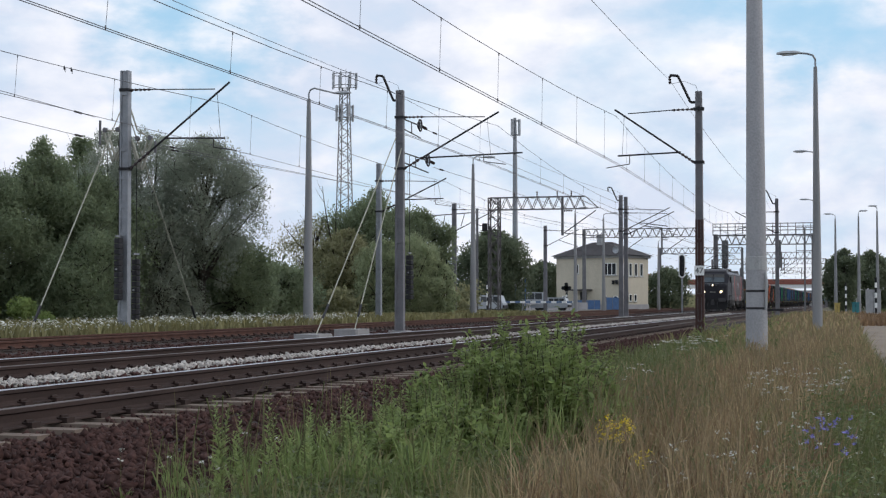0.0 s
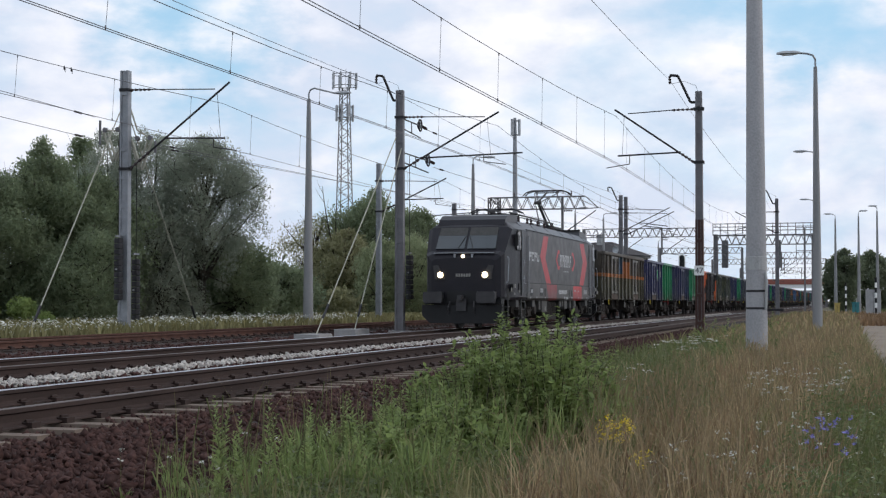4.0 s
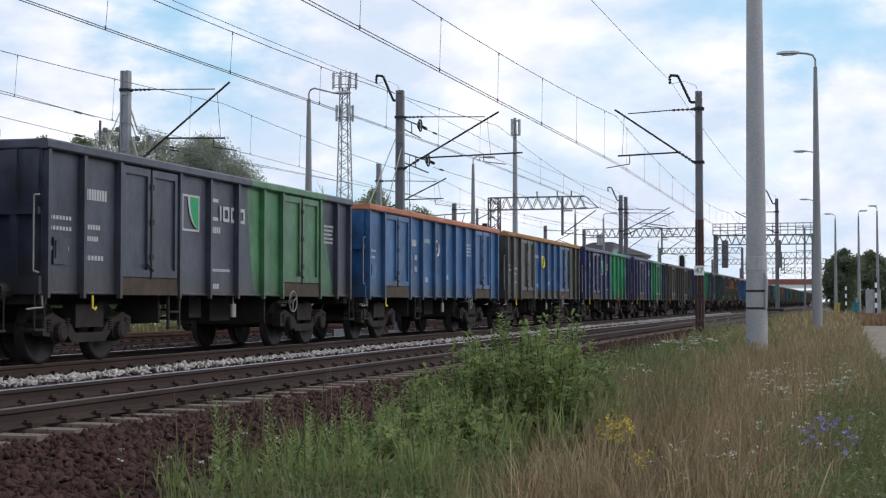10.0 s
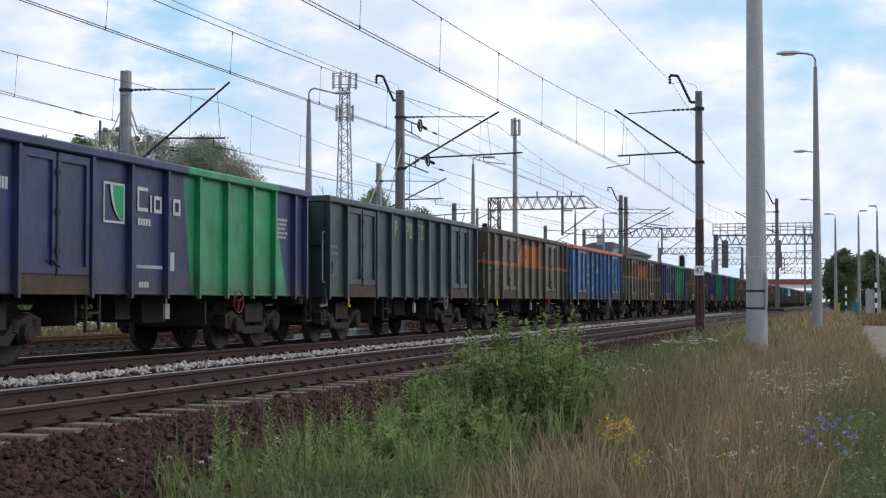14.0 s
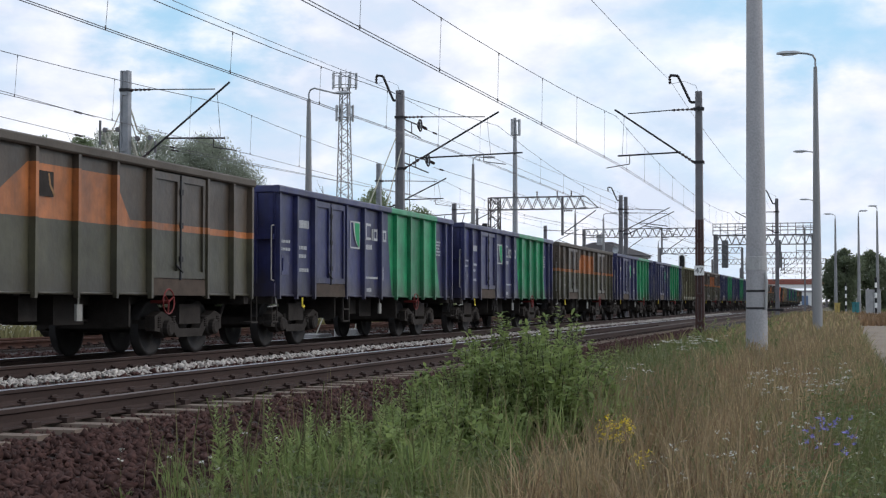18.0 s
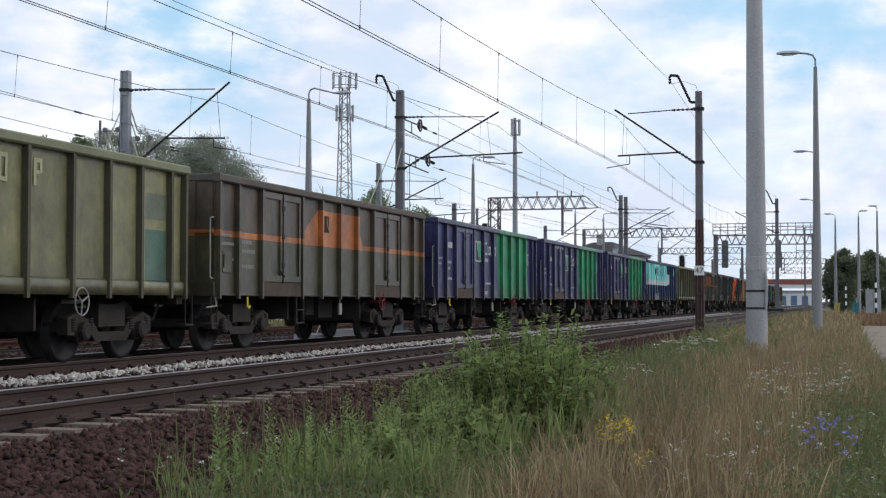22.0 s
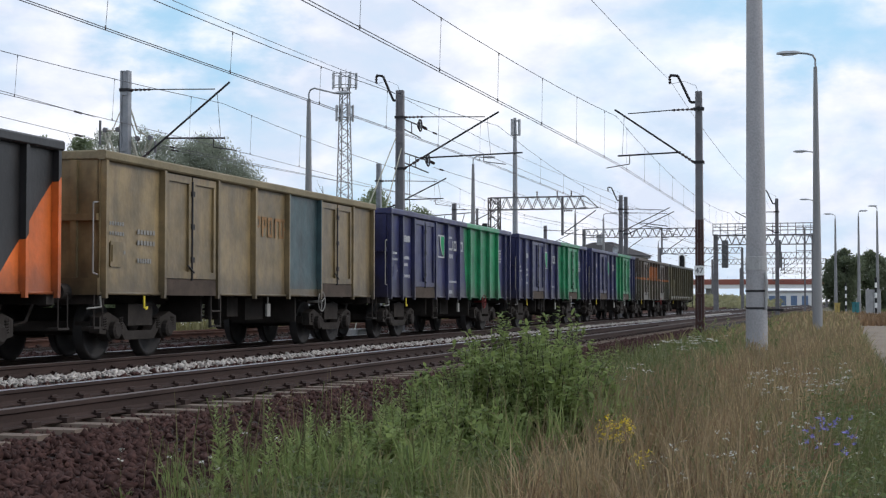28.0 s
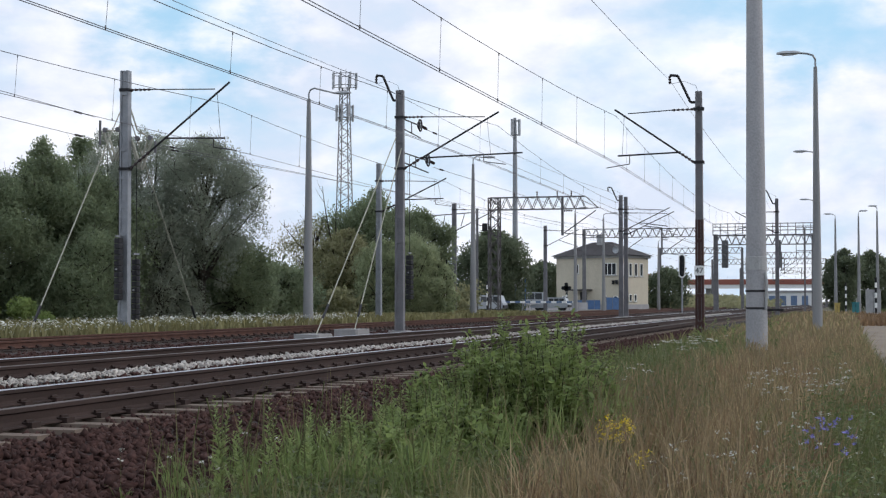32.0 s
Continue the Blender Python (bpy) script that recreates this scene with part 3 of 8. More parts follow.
    m = B().tube((1.97, -1.455, .80), (1.97, -1.455, .99), .018, 5).path([(1.97, -1.455, .82), (2.03, -1.455, .78), (2.08, -1.455, .82)], .016, 5)
    out.append(("pull_hook", m.mesh("pull_hook"), "yellow"))
    for xa, xb, za, zb in ((7.1, 7.26, .62, .86),):
        out.append(("brake_plate", B().box(xa, xb, -1.42, -1.38, za, zb).box((xa + xb) / 2 - .01, (xa + xb) / 2 + .01, -1.405, -1.385, zb, .99).mesh("brake_plate"), "white"))
    TEMPLATE[layout] = out
    return out


def bogie_meshes():
    f = B()
    for y in (-1.0, 1.0):
        prof = [(-1.32, .42), (-1.32, .66), (-1.05, .74), (-.55, .58), (-.4, .44), (.4, .44), (.55, .58), (1.05, .74), (1.32, .66), (1.32, .42), (1.12, .40), (1.1, .55),
                (.72, .5), (.5, .30), (-.5, .30), (-.72, .5), (-1.1, .55), (-1.12, .40)]
        s = B().prism(prof, 1, y - .10, y + .07)
        f.add(s.v, s.f)
        f.box(-.42, .42, y - .11, y + .11, .52, .86)
    f.box(-.22, .22, -.95, .95, .50, .80).lathe([(.25, .8), (.25, .95), (.12, .97)], (0, 0, 0), 2, 12)
    f.box(-1.35, -1.25, -.95, .95, .45, .6).box(1.25, 1.35, -.95, .95, .45, .6)
    frame_m = f.mesh("bogie_frame")
    prof = [(.02, -.07), (.12, -.07), (.14, -.03), (.33, -.015), (.40, -.06), (.46, -.065), (.46, .045), (.49, .055), (.49, .075), (.42, .078), (.36, .03), (.12, .05), (.10, .09), (.02, .09)]
    w_near = B().lathe(prof, (0, -.75, 0), 1, 24).mesh("wheel", None, True)
    w_far = B().lathe([(r, -h) for r, h in prof], (0, .75, 0), 1, 24).mesh("wheel", None, True)
    ax = B().tube((0, -1.1, 0), (0, 1.1, 0), .08, 10).mesh("axle", None, True)
    box = B()
    box.lathe([(.02, -.19), (.10, -.19), (.14, -.16), (.14, -.08), (.17, -.06), (.17, .1), (.02, .1)], (0, -1.02, 0), 1, 12)
    box.box(-.2, .2, -1.1, -.94, .0, .12)
    axbox = box.mesh("axle_box", None)
    far = B().lathe([(.02, -.1), (.16, -.1), (.16, .14), (.13, .17), (.02, .17)], (0, 1.02, 0), 1, 12)
    axfar = far.mesh("axle_box", None)
    sp = B()
    n = 40
    coil = [Vector((.055 * math.cos(q * .785), -1.07 + .055 * math.sin(q * .785), .04 + .19 * q / n)) for q in range(n + 1)]
    vs = [p + Vector((.019 * math.cos(q * .785) * cx, .019 * math.sin(q * .785) * cx, .019 * cz)) for q, p in enumerate(coil) for cx, cz in ((1, 0), (0, 1), (-1, 0), (0, -1))]
    sp.add(vs, [(q * 4 + j, q * 4 + (j + 1) % 4, q * 4 + 4 + (j + 1) % 4, q * 4 + 4 + j) for q in range(n) for j in range(4)])
    spr = sp.mesh("coil_spring")
    return frame_m, w_near, w_far, ax, axbox, spr, axfar


BOGIE = bogie_meshes()


def add_bogie(w, x, wheel_mat):
    f = part("bogie", BOGIE[0], M_GEAR, w)
    f.location = (x, 0, 0)
    for dx in (-.9, .9):
        for me, nm, mt in ((BOGIE[1], "wheel", wheel_mat), (BOGIE[2], "wheel", wheel_mat), (BOGIE[3], "axle", M_GEAR), (BOGIE[4], "axle_box", M_GEAR), (BOGIE[6], "axle_box", M_GEAR)):
            o = part(nm, me, mt, f)
            o.location = (dx, 0, .46)
        for sx in (-.26, .26):
            o = part("coil_spring", BOGIE[5], M_GEAR, f)
            o.location = (dx + sx, 0, .42)


M_GEAR = surface("running_gear_grime", (0.036, 0.031, 0.028), 0.85, 0.0, var=0.45, scale=4, spec=0.15)
M_SILL = surface("rusty_door_sill", (0.058, 0.042, 0.032), 0.85, var=0.5, scale=3, fine=30)
M_WHEEL = surface("wheel_steel", (0.020, 0.018, 0.018), 0.7, 0.1, var=0.3, scale=4)
M_RAILWHITE = surface("grimy_white_paint", (0.24, 0.232, 0.215), 0.6, var=0.3)


def livery(name, base, dirt=(0.040, 0.033, 0.026), shapes=(), patches=0.25, rough=0.38, streak=0.55, dent=0.34, wear=0.8, blotch=None):
    """Wagon paint: blocks of colour with straight edges, then grime in streaks, chips and a dirty lower edge.
    A shape is (colour, [(a, b, c), ...]): where a*x + b*z + c > 0 for all its edges."""
    m = Mat(name, rough, 0.0)
    m.b.inputs["Specular IOR Level"].default_value = 0.46
    x, y, z = m.xyz()
    col = m.mix(m.noise(0.6, 4), shade(base, 0.8), shade(base, 1.2))
    for c, edges in shapes:
        fac = None
        for a, b, d in edges:
            e = m.math("GREATER_THAN", m.math("ADD", m.math("MULTIPLY", x, a), m.math("ADD", m.math("MULTIPLY", z, b), d)), 0.0)
            fac = e if fac is None else m.math("MULTIPLY", fac, e)
        col = m.mix(fac, col, m.mix(m.noise(0.8, 4), shade(c, 0.85), shade(c, 1.15)))
    if blotch:
        col = m.mix(m.ramp(m.noise(1.5, 4, 0.5), [(0.50, (0, 0, 0)), (0.58, (1, 1, 1))]), col, blotch)
    mottle = m.ramp(m.noise(3.2, 8, 0.6), [(0.30, (0.62, 0.63, 0.64)), (0.70, (1.30, 1.28, 1.25))])
    col = m.mix(wear, col, mottle, "MULTIPLY")
    tone = m.ramp(m.noise(0.75, 6, 0.62), [(0.30, (0.64, 0.65, 0.66)), (0.52, (1, 1, 1)), (0.74, (1.35, 1.33, 1.30))])
    col = m.mix(wear, col, tone, "MULTIPLY")
    run = m.ramp(m.noise(1.6, 7, 0.65, (2.2, 1, 0.28)), [(0.42, (0, 0, 0)), (0.78, (1, 1, 1))])
    col = m.mix(m.math("MULTIPLY", run, streak), col, dirt)
    drip = m.ramp(m.noise(2.2, 4, 0.55, (1.6, 1, 0.16)), [(0.55, (0, 0, 0)), (0.72, (1, 1, 1))])
    col = m.mix(m.math("MULTIPLY", drip, 0.45 * wear), col, shade(dirt, 0.6))
    spots = m.ramp(m.noise(2.6, 8, 0.7), [(0.56, (0, 0, 0)), (0.68, (1, 1, 1))])
    col = m.mix(m.math("MULTIPLY", spots, patches), col, shade(dirt, 1.6))
    chips = m.ramp(m.noise(17.0, 5, 0.75), [(0.69, (0, 0, 0)), (0.72, (1, 1, 1))])
    col = m.mix(m.math("MULTIPLY", chips, 0.35 * wear), col, (0.26, 0.25, 0.24))
    rust = m.ramp(m.noise(9.0, 6, 0.7), [(0.64, (0, 0, 0)), (0.70, (1, 1, 1))])
    col = m.mix(m.math("MULTIPLY", rust, 0.5 * wear), col, (0.075, 0.032, 0.018))
    splash = m.math("MULTIPLY", m.math("SUBTRACT", 1.75, m.math("ADD", z, m.math("MULTIPLY", m.noise(3, 5), 0.5))), 1.4)
    clampn = m.n.new("ShaderNodeClamp")
    m.l.new(splash, clampn.inputs[0])
    clampn.inputs[2].default_value = 0.55
    col = m.mix(clampn.outputs[0], col, dirt)
    hue = m.n.new("ShaderNodeHueSaturation")
    m.l.new(m.math("ADD", 0.80, m.math("MULTIPLY", m.rand(), 0.36)), hue.inputs["Value"])
    m.l.new(col, hue.inputs["Color"])
    m.l.new(m.math("ADD", rough - 0.14, m.math("MULTIPLY", m.noise(2.2, 6, 0.65), 0.32)), m.b.inputs["Roughness"])
    m.colour(hue.outputs[0]).bump(m.noise(1.3, 4), dent, 0.07)
    return m.m


def band(x0, x1, z0, z1):
    return [(1, 0, -x0), (-1, 0, x1), (0, 1, -z0), (0, -1, z1)]


INDIGO, GREEN, BROWN, OLIVE = (0.021, 0.025, 0.094), (0.008, 0.225, 0.092), (0.075, 0.056, 0.041), (0.066, 0.062, 0.037)
ORANGE = (0.62, 0.135, 0.022)
GREENBLOCK = [(GREEN, [(1, .17, -(7.75 + .17 * 3.14)), (-1, -.33, 11.75 + .33 * 3.14)])]
AMBER = (0.40, 0.135, 0.040)
HUMP = [(1, -1.6, -4.8 + 1.6 * 2.18), (-1, -.9, 8.75 + .9 * 2.18), (0, 1, -2.1), (0, -1, 2.8)]
STRIPE = [(OLIVE, band(0, 14, 0, 2.04)), (AMBER, band(0, 14, 2.05, 2.16)), (AMBER, HUMP)]
KHAKI = (0.195, 0.187, 0.092)


def rim_paint(name, c):
    return surface(name, c, 0.65, var=0.3, scale=1.5, fine=25, spec=0.3)


R_STRIPE, R_KHAKI, R_TAN = rim_paint("rim_brown_grey", (0.085, 0.072, 0.06)), rim_paint("rim_dusty_khaki", (0.165, 0.17, 0.105)), rim_paint("rim_dusty_tan", (0.20, 0.165, 0.10))
LIV = {
    "indigo": (livery("paint_indigo_green", INDIGO, shapes=GREENBLOCK, streak=0.45), None),
    "indigo_faded": (livery("paint_indigo_green_faded", (0.045, 0.052, 0.078), shapes=[((0.055, 0.18, 0.08), GREENBLOCK[0][1])], streak=0.55), None),
    "stripe": (livery("paint_brown_orange_stripe", BROWN, shapes=STRIPE, streak=0.55), R_STRIPE),
    "stripe_olive": (livery("paint_olive_orange_stripe", (0.062, 0.050, 0.038), shapes=[(OLIVE, band(0, 14, 0, 2.02)), (AMBER, band(0, 14, 2.02, 2.18)), (AMBER, [(1, -.8, -5.6 + .8 * 2.2), (-1, 0, 8.45), (0, 1, -2.1), (0, -1, 2.82)]), ((0.025, 0.065, 0.115), [(1, 0, -4.9), (-1, 0, 6.0), (0, 1, -2.2), (0, -1, 3.05)])], streak=0.5), R_STRIPE),
    "blackorange": (livery("paint_black_orange", (0.017, 0.016, 0.017), shapes=[(ORANGE, [(1, -1.15, 0.55), (-1, 0.5, 4.55)]), (ORANGE, [(1, -1.0, -10.75)]),
                   ((0.02, 0.02, 0.02), [(1, -.7, -3.2), (-1, .7, 3.6), (0, 1, -1.0)])], patches=0.1, streak=0.2, wear=0.5), None),
    "moss": (livery("paint_dark_green", (0.075, 0.085, 0.045), shapes=[((0.062, 0.078, 0.042), band(9.5, 14, 0, 3))], streak=0.6, patches=0.4, wear=1.0, blotch=(0.010, 0.022, 0.023)), None),
    "teal": (livery("paint_dark_teal", (0.016, 0.038, 0.045), streak=0.4), None),
    "blue": (livery("paint_blue", (0.022, 0.098, 0.245), streak=0.35), rim_paint("rim_salmon_orange", (0.42, 0.16, 0.10))),
    "greyblue": (livery("paint_grey_blue", (0.060, 0.062, 0.052), shapes=[((0.022, 0.095, 0.235), band(5.0, 11.2, 1.3, 3))], streak=0.5), rim_paint("rim_ochre", (0.32, 0.16, 0.05))),
    "brown": (livery("paint_brown", (0.052, 0.043, 0.036), blotch=(0.050, 0.030, 0.023), wear=1.0, patches=0.4, shapes=[((0.03, 0.17, 0.17), band(11.9, 12.7, 1.3, 1.7))], streak=0.6), None),
    "khaki": (livery("paint_khaki", KHAKI, shapes=[((0.045, 0.10, 0.07), band(12.05, 12.76, 1.2, 2.04)), ((0.10, 0.115, 0.075), band(12.05, 12.76, 2.2, 2.62))], streak=0.35), R_KHAKI),
    "khaki_teal": (livery("paint_khaki_teal", KHAKI, shapes=[((0.07, 0.19, 0.20), band(4.2, 5.22, 1.2, 1.9)), ((0.13, 0.19, 0.17), band(2.02, 2.9, 1.3, 2.1)), ((0.06, 0.19, 0.20), band(5.55, 6.08, 1.47, 1.8)), ((0.06, 0.17, 0.17), band(9.85, 10.72, 1.25, 1.88))], streak=0.35), R_KHAKI),
    "khaki_panel": (livery("paint_khaki_panel", (0.225, 0.165, 0.082), shapes=[((0.045, 0.095, 0.105), band(8.07, 9.87, 1.15, 3.0))], streak=0.55), R_TAN),
    "khaki_last": (livery("paint_khaki_last", (0.140, 0.128, 0.060), shapes=[((0.19, 0.155, 0.062), band(.75, 1.9, 1.3, 2.9)), ((0.17, 0.14, 0.058), band(4.0, 5.0, 1.3, 2.8)), ((0.030, 0.065, 0.058), band(7.95, 8.42, 1.25, 2.62)), ((0.045, 0.10, 0.075), band(.8, 1.55, 2.22, 2.5))], streak=0.6, patches=.3, wear=1.0), rim_paint("rim_bluish_grey", (0.11, 0.12, 0.12))),
    "navymint": (livery("paint_navy_mint", (0.010, 0.026, 0.095), shapes=[((0.66, 0.68, 0.68), [(0, 1, -1.83), (-1, 0, 9.8), (0, -1, 2.5), (-.587, 1, .587 * 9.34 - 1.83)]), ((0.27, 0.72, 0.68), [(0, 1, -2.08), (-1, .5, 8.73 - .5 * 2.08)])], patches=0.04, streak=0.08, wear=0.2), rim_paint("rim_slate", (0.045, 0.055, 0.09))),
    "grey": (livery("paint_dark_grey", (0.036, 0.036, 0.038), streak=0.6), surface("rust_rim", (0.12, 0.045, 0.028), 0.8)),
}

# khaki wagons get posts of a darker olive than their panels
R_POST = rim_paint("post_dark_olive", (0.078, 0.068, 0.044))
RIB = {"khaki_last": R_POST, "khaki": R_POST, "khaki_teal": R_POST}
C2, G2 = "indigo", "stripe"
TRAIN = ["stripe_olive", C2, C2, "blackorange", "moss", C2, "indigo_faded", "blue", "greyblue", C2, C2, "brown", C2, "teal", G2, "blue", G2, C2, G2, C2,
         C2, G2, C2, C2, "khaki", G2, C2, C2, C2, "navymint", "khaki_teal", G2, "grey", "blackorange", "khaki_panel", C2, C2, C2, G2, "khaki_last"]
SHAPE = {"blue": "E", "khaki_panel": "G", "indigo": "B", "indigo_faded": "D", "stripe": "A", "stripe_olive": "A", "khaki": "C", "khaki_teal": "C", "khaki_last": "C", "teal": "E", "navymint": "N"}
WORDS = {"indigo": "indigo and green open freight wagon with white markings", "indigo_faded": "faded grey-indigo and green open freight wagon",
         "stripe": "grimy brown open freight wagon with an orange stripe", "stripe_olive": "olive and brown open wagon with orange stripe, blue patch",
         "blackorange": "black and orange open freight wagon with large lettering", "moss": "dark green open freight wagon with pale lettering",
         "teal": "dark teal open freight wagon with pale lettering", "blue": "blue open freight wagon with an orange-red rim",
         "greyblue": "weathered grey open wagon with blue panels, orange rim", "brown": "plain weathered brown open freight wagon",
         "khaki": "pale khaki open freight wagon with ribbed sides", "khaki_teal": "khaki open freight wagon with teal repair patches",
         "khaki_panel": "tan open freight wagon with one dark teal panel", "khaki_last": "khaki open wagon with dark panel, last of the train",
         "navymint": "navy open wagon with mint and white band", "grey": "dark grey open freight wagon with rusty rim"}


def bars(b, x, z, w, h, n, gap=0.3, y=-1.4745):
    """A line of unreadable writing: n upright bars."""
    p = w / n
    for i in range(n):
        b.box(x + i * p, x + i * p + p * (1 - gap), y, y + .003, z, z + h)


def markings(w, kind, i):
    rnd = random.Random(i)
    P = -1.4085
    b = B()
    for z in (2.05, 1.9, 1.62):
        bars(b, X0 + .22, z, rnd.uniform(.45, .65), .055, 7, .35, P)
    for z in (1.95, 1.78, 1.5):
        bars(b, X0 + 1.2, z, rnd.uniform(.4, .65), .07, 6, .3, P)
    if kind.startswith("indigo"):
        bars(b, X0 + 1.15, 2.38, .7, .16, 9, .25, P)
        xl, zl = 5.05, 2.08
        for q in ((xl, xl + .66, zl + .575, zl + .61), (xl, xl + .66, zl, zl + .035), (xl, xl + .035, zl + .035, zl + .575), (xl + .625, xl + .66, zl + .035, zl + .575)):
            b.box(q[0], q[1], P, P + .003, q[2], q[3])
        g = B()
        pts = [(xl + .27 + .37 * (1 - math.cos(a)), zl + .575 - .54 * math.sin(a)) for a in np.linspace(0, 1.5, 7)]
        g.prism([(p[0] + .02, p[1]) for p in pts] + [(xl + .625, zl + .036), (xl + .625, zl + .574)], 1, P, P + .002)
        part("green_emblem", g, M_GREENM, w)
        b.prism([(p[0] - .07 * (1 - k / 6), p[1]) for k, p in enumerate(pts)] + [(p[0] + .018, p[1]) for p in pts[::-1]], 1, P, P + .003)
        # word mark as plain blocks: an open frame, a stem and three closed or open frames
        xx, z0, st = 6.13, 2.31, .058
        for k, (wd, h, sides) in enumerate(((.36, .38, "ltb"), (.058, .27, "l"), (.27, .27, "ltrb"), (.27, .27, "ltb"), (.27, .27, "ltrb"))):
            for o in sides:
                if o in "lr":
                    xo = xx if o == "l" else xx + wd - st
                    b.box(xo, xo + st, P, P + .003, z0, z0 + h)
                else:
                    zo = z0 if o == "b" else z0 + h - st
                    b.box(xx + st, xx + wd - (st if "r" in sides else 0), P, P + .003, zo, zo + st)
            xx += wd + .075
        bars(b, 6.15, 2.09, .45, .11, 5, .3, P)
        bars(b, 6.12, 1.42, .9, .05, 12, .3, P)
        bars(b, 6.2, 1.12, .35, .09, 4, .3, P)
        bars(b, 7.3, 1.40, .15, .30, 3, .2, P)
        for k in range(5):
            bars(b, 11.86, 2.46 - k * .085, .62 - .05 * (k % 3), .05, 8, .35, P)
        tagged(part("lettering", b, M_TEXT, w, "white stencilled markings"), "white stencilled markings", kind="stuff")
    elif kind in ("moss", "teal", "khaki", "khaki_teal", "khaki_last", "khaki_panel"):
        tagged(part("lettering", b, M_RAILWHITE, w), "small pale stencilled markings", kind="stuff")
        c = B()
        row = {"teal": (5.5, 6.45, 6.75, 7.4, 7.75, 8.4), "khaki_panel": (6.55, 6.85, 7.15, 7.5, 7.72, 7.88)}.get(kind, (5.3, 6.2, 6.6, 7.42, 7.85, 8.72))
        for k, x in enumerate(row):
            zz = 2.12 if kind == "khaki_panel" else 2.48
            c.box(x, x + .07, P, P + .003, zz, zz + .38).box(x + .07, x + .22, P, P + .003, zz + .32, zz + .38)
            if k in (0, 1, 5):
                c.box(x + .16, x + .22, P, P + .003, zz + .18, zz + .32).box(x + .07, x + .16, P, P + .003, zz + .16, zz + .21)
            elif k != 3:
                c.box(x + .16, x + .22, P, P + .003, zz, zz + .32).box(x + .07, x + .16, P, P + .003, zz, zz + .06)
        part("lettering", c, M_PALEORANGE if kind == "khaki_panel" else M_PALEY, w, "large pale block lettering")
    elif kind == "blackorange":
        tagged(part("lettering", b, M_RAILWHITE, w), "small white stencilled markings", kind="stuff")
        c = B()
        for x in (5.37, 6.52, 7.67):
            x += X0
            c.box(x, x + .8, P - .002, P + .003, 2.52, 2.7).box(x + .62, x + .8, P - .002, P + .003, 2.2, 2.52)
            c.box(x + .2, x + .62, P - .002, P + .003, 2.2, 2.35).prism([(x + .4, 2.2), (x + .6, 2.2), (x + .85, 1.85), (x + .65, 1.85)], 1, P - .002, P + .003)
        part("lettering", c, M_ORANGEP, w, "large orange block letter shapes")
    elif kind == "navymint":
        c, D = B(), -1.4345
        c.ring((3.66, D - .003, 2.58), 1, .17, .042, 20, 4)
        for x, y, bits in ((4.2, D, "ltb"), (4.56, D, "lrt"), (5.22, P, "tb"), (5.55, P, "tc"), (5.98, P, "l"), (6.45, P, "rt"), (6.80, P, "lrm")):
            for o in bits:
                if o in "lrc":
                    xo = {"l": 0, "r": .25, "c": .12}[o]
                    c.box(x + xo, x + xo + .065, y - .004, y + .002, 2.37, 2.79)
                else:
                    zo = {"t": 2.73, "m": 2.52, "b": 2.37}[o]
                    c.box(x, x + .3, y - .0044, y + .002, zo, zo + .06)
        bars(c, 7.5, 2.33, .8, .11, 5, .4, P)
        part("lettering", c, M_NAVY, w, "large dark letter shapes on the mint band")
        d = B()
        for z in (2.62, 2.5, 2.36, 2.2):
            bars(d, .85, z, .7, .07, 7, .3, P)
        part("markings", d, M_MINTDARK, w, "faint dark markings on the mint paint")
        b = B()
        for z in (1.72, 1.6, 1.48):
            bars(b, 2.05, z, .6, .07, 6, .3, P)
        bars(b, .98, 1.22, .3, .13, 3, .2, P), bars(b, 6.5, 1.45, .25, .28, 4, .2, P), bars(b, 7.5, 1.35, .7, .05, 9, .3, P)
        for z in (2.1, 1.95, 1.85):
            bars(b, 12.5, z, .5, .06, 6, .3, P)
        part("markings", b, M_TEXT, w, "white stencilled markings")
        e = B().ring((12.17, P - .003, 2.68), 1, .21, .045, 24, 4).prism([(12.2, 2.58), (12.28, 2.58), (12.42, 2.36), (12.32, 2.36)], 1, P - .005, P + .003)
        part("emblem", e, M_MINT, w, "mint ring emblem")
        z = B().box(12.83, 13.2, P, P + .003, 2.84, 2.91).box(12.83, 13.2, P, P + .003, 2.36, 2.43)
        z.prism([(12.83, 2.83), (12.95, 2.83), (13.12, 2.635), (12.95, 2.44), (12.83, 2.44), (13.0, 2.635)], 1, P, P + .003)
        part("emblem", z, M_MINT, w, "mint angular emblem")
    elif kind.startswith("blue") or kind == "greyblue":
        for z in (2.5, 2.4, 2.3, 2.2):
            bars(b, 9.55, z, .7, .05, 8, .3, P)
        bars(b, 4.08, 2.3, .6, .16, 6, .2, P), bars(b, 5.22, 2.42, .7, .11, 7, .3, P)
        for x, z in ((4.05, 1.95), (4.5, 1.95), (4.05, 1.62), (4.5, 1.66), (5.5, 1.4), (7.5, 1.5)):
            bars(b, x, z, .26, .13, 3, .25, P)
        tagged(part("lettering", b, M_TEXT, w), "white stencilled markings", kind="stuff")
        part("emblem", B().ring((6.55, P - .003, 2.3), 1, .2, .035, 22, 4).box(6.5, 6.62, P - .004, P + .003, 2.28, 2.33), M_TEXT if kind == "blue" else M_YELLOW, w, "round painted emblem")
    else:
        tagged(part("lettering", b, M_RAILWHITE, w), "small pale stencilled markings", kind="stuff")
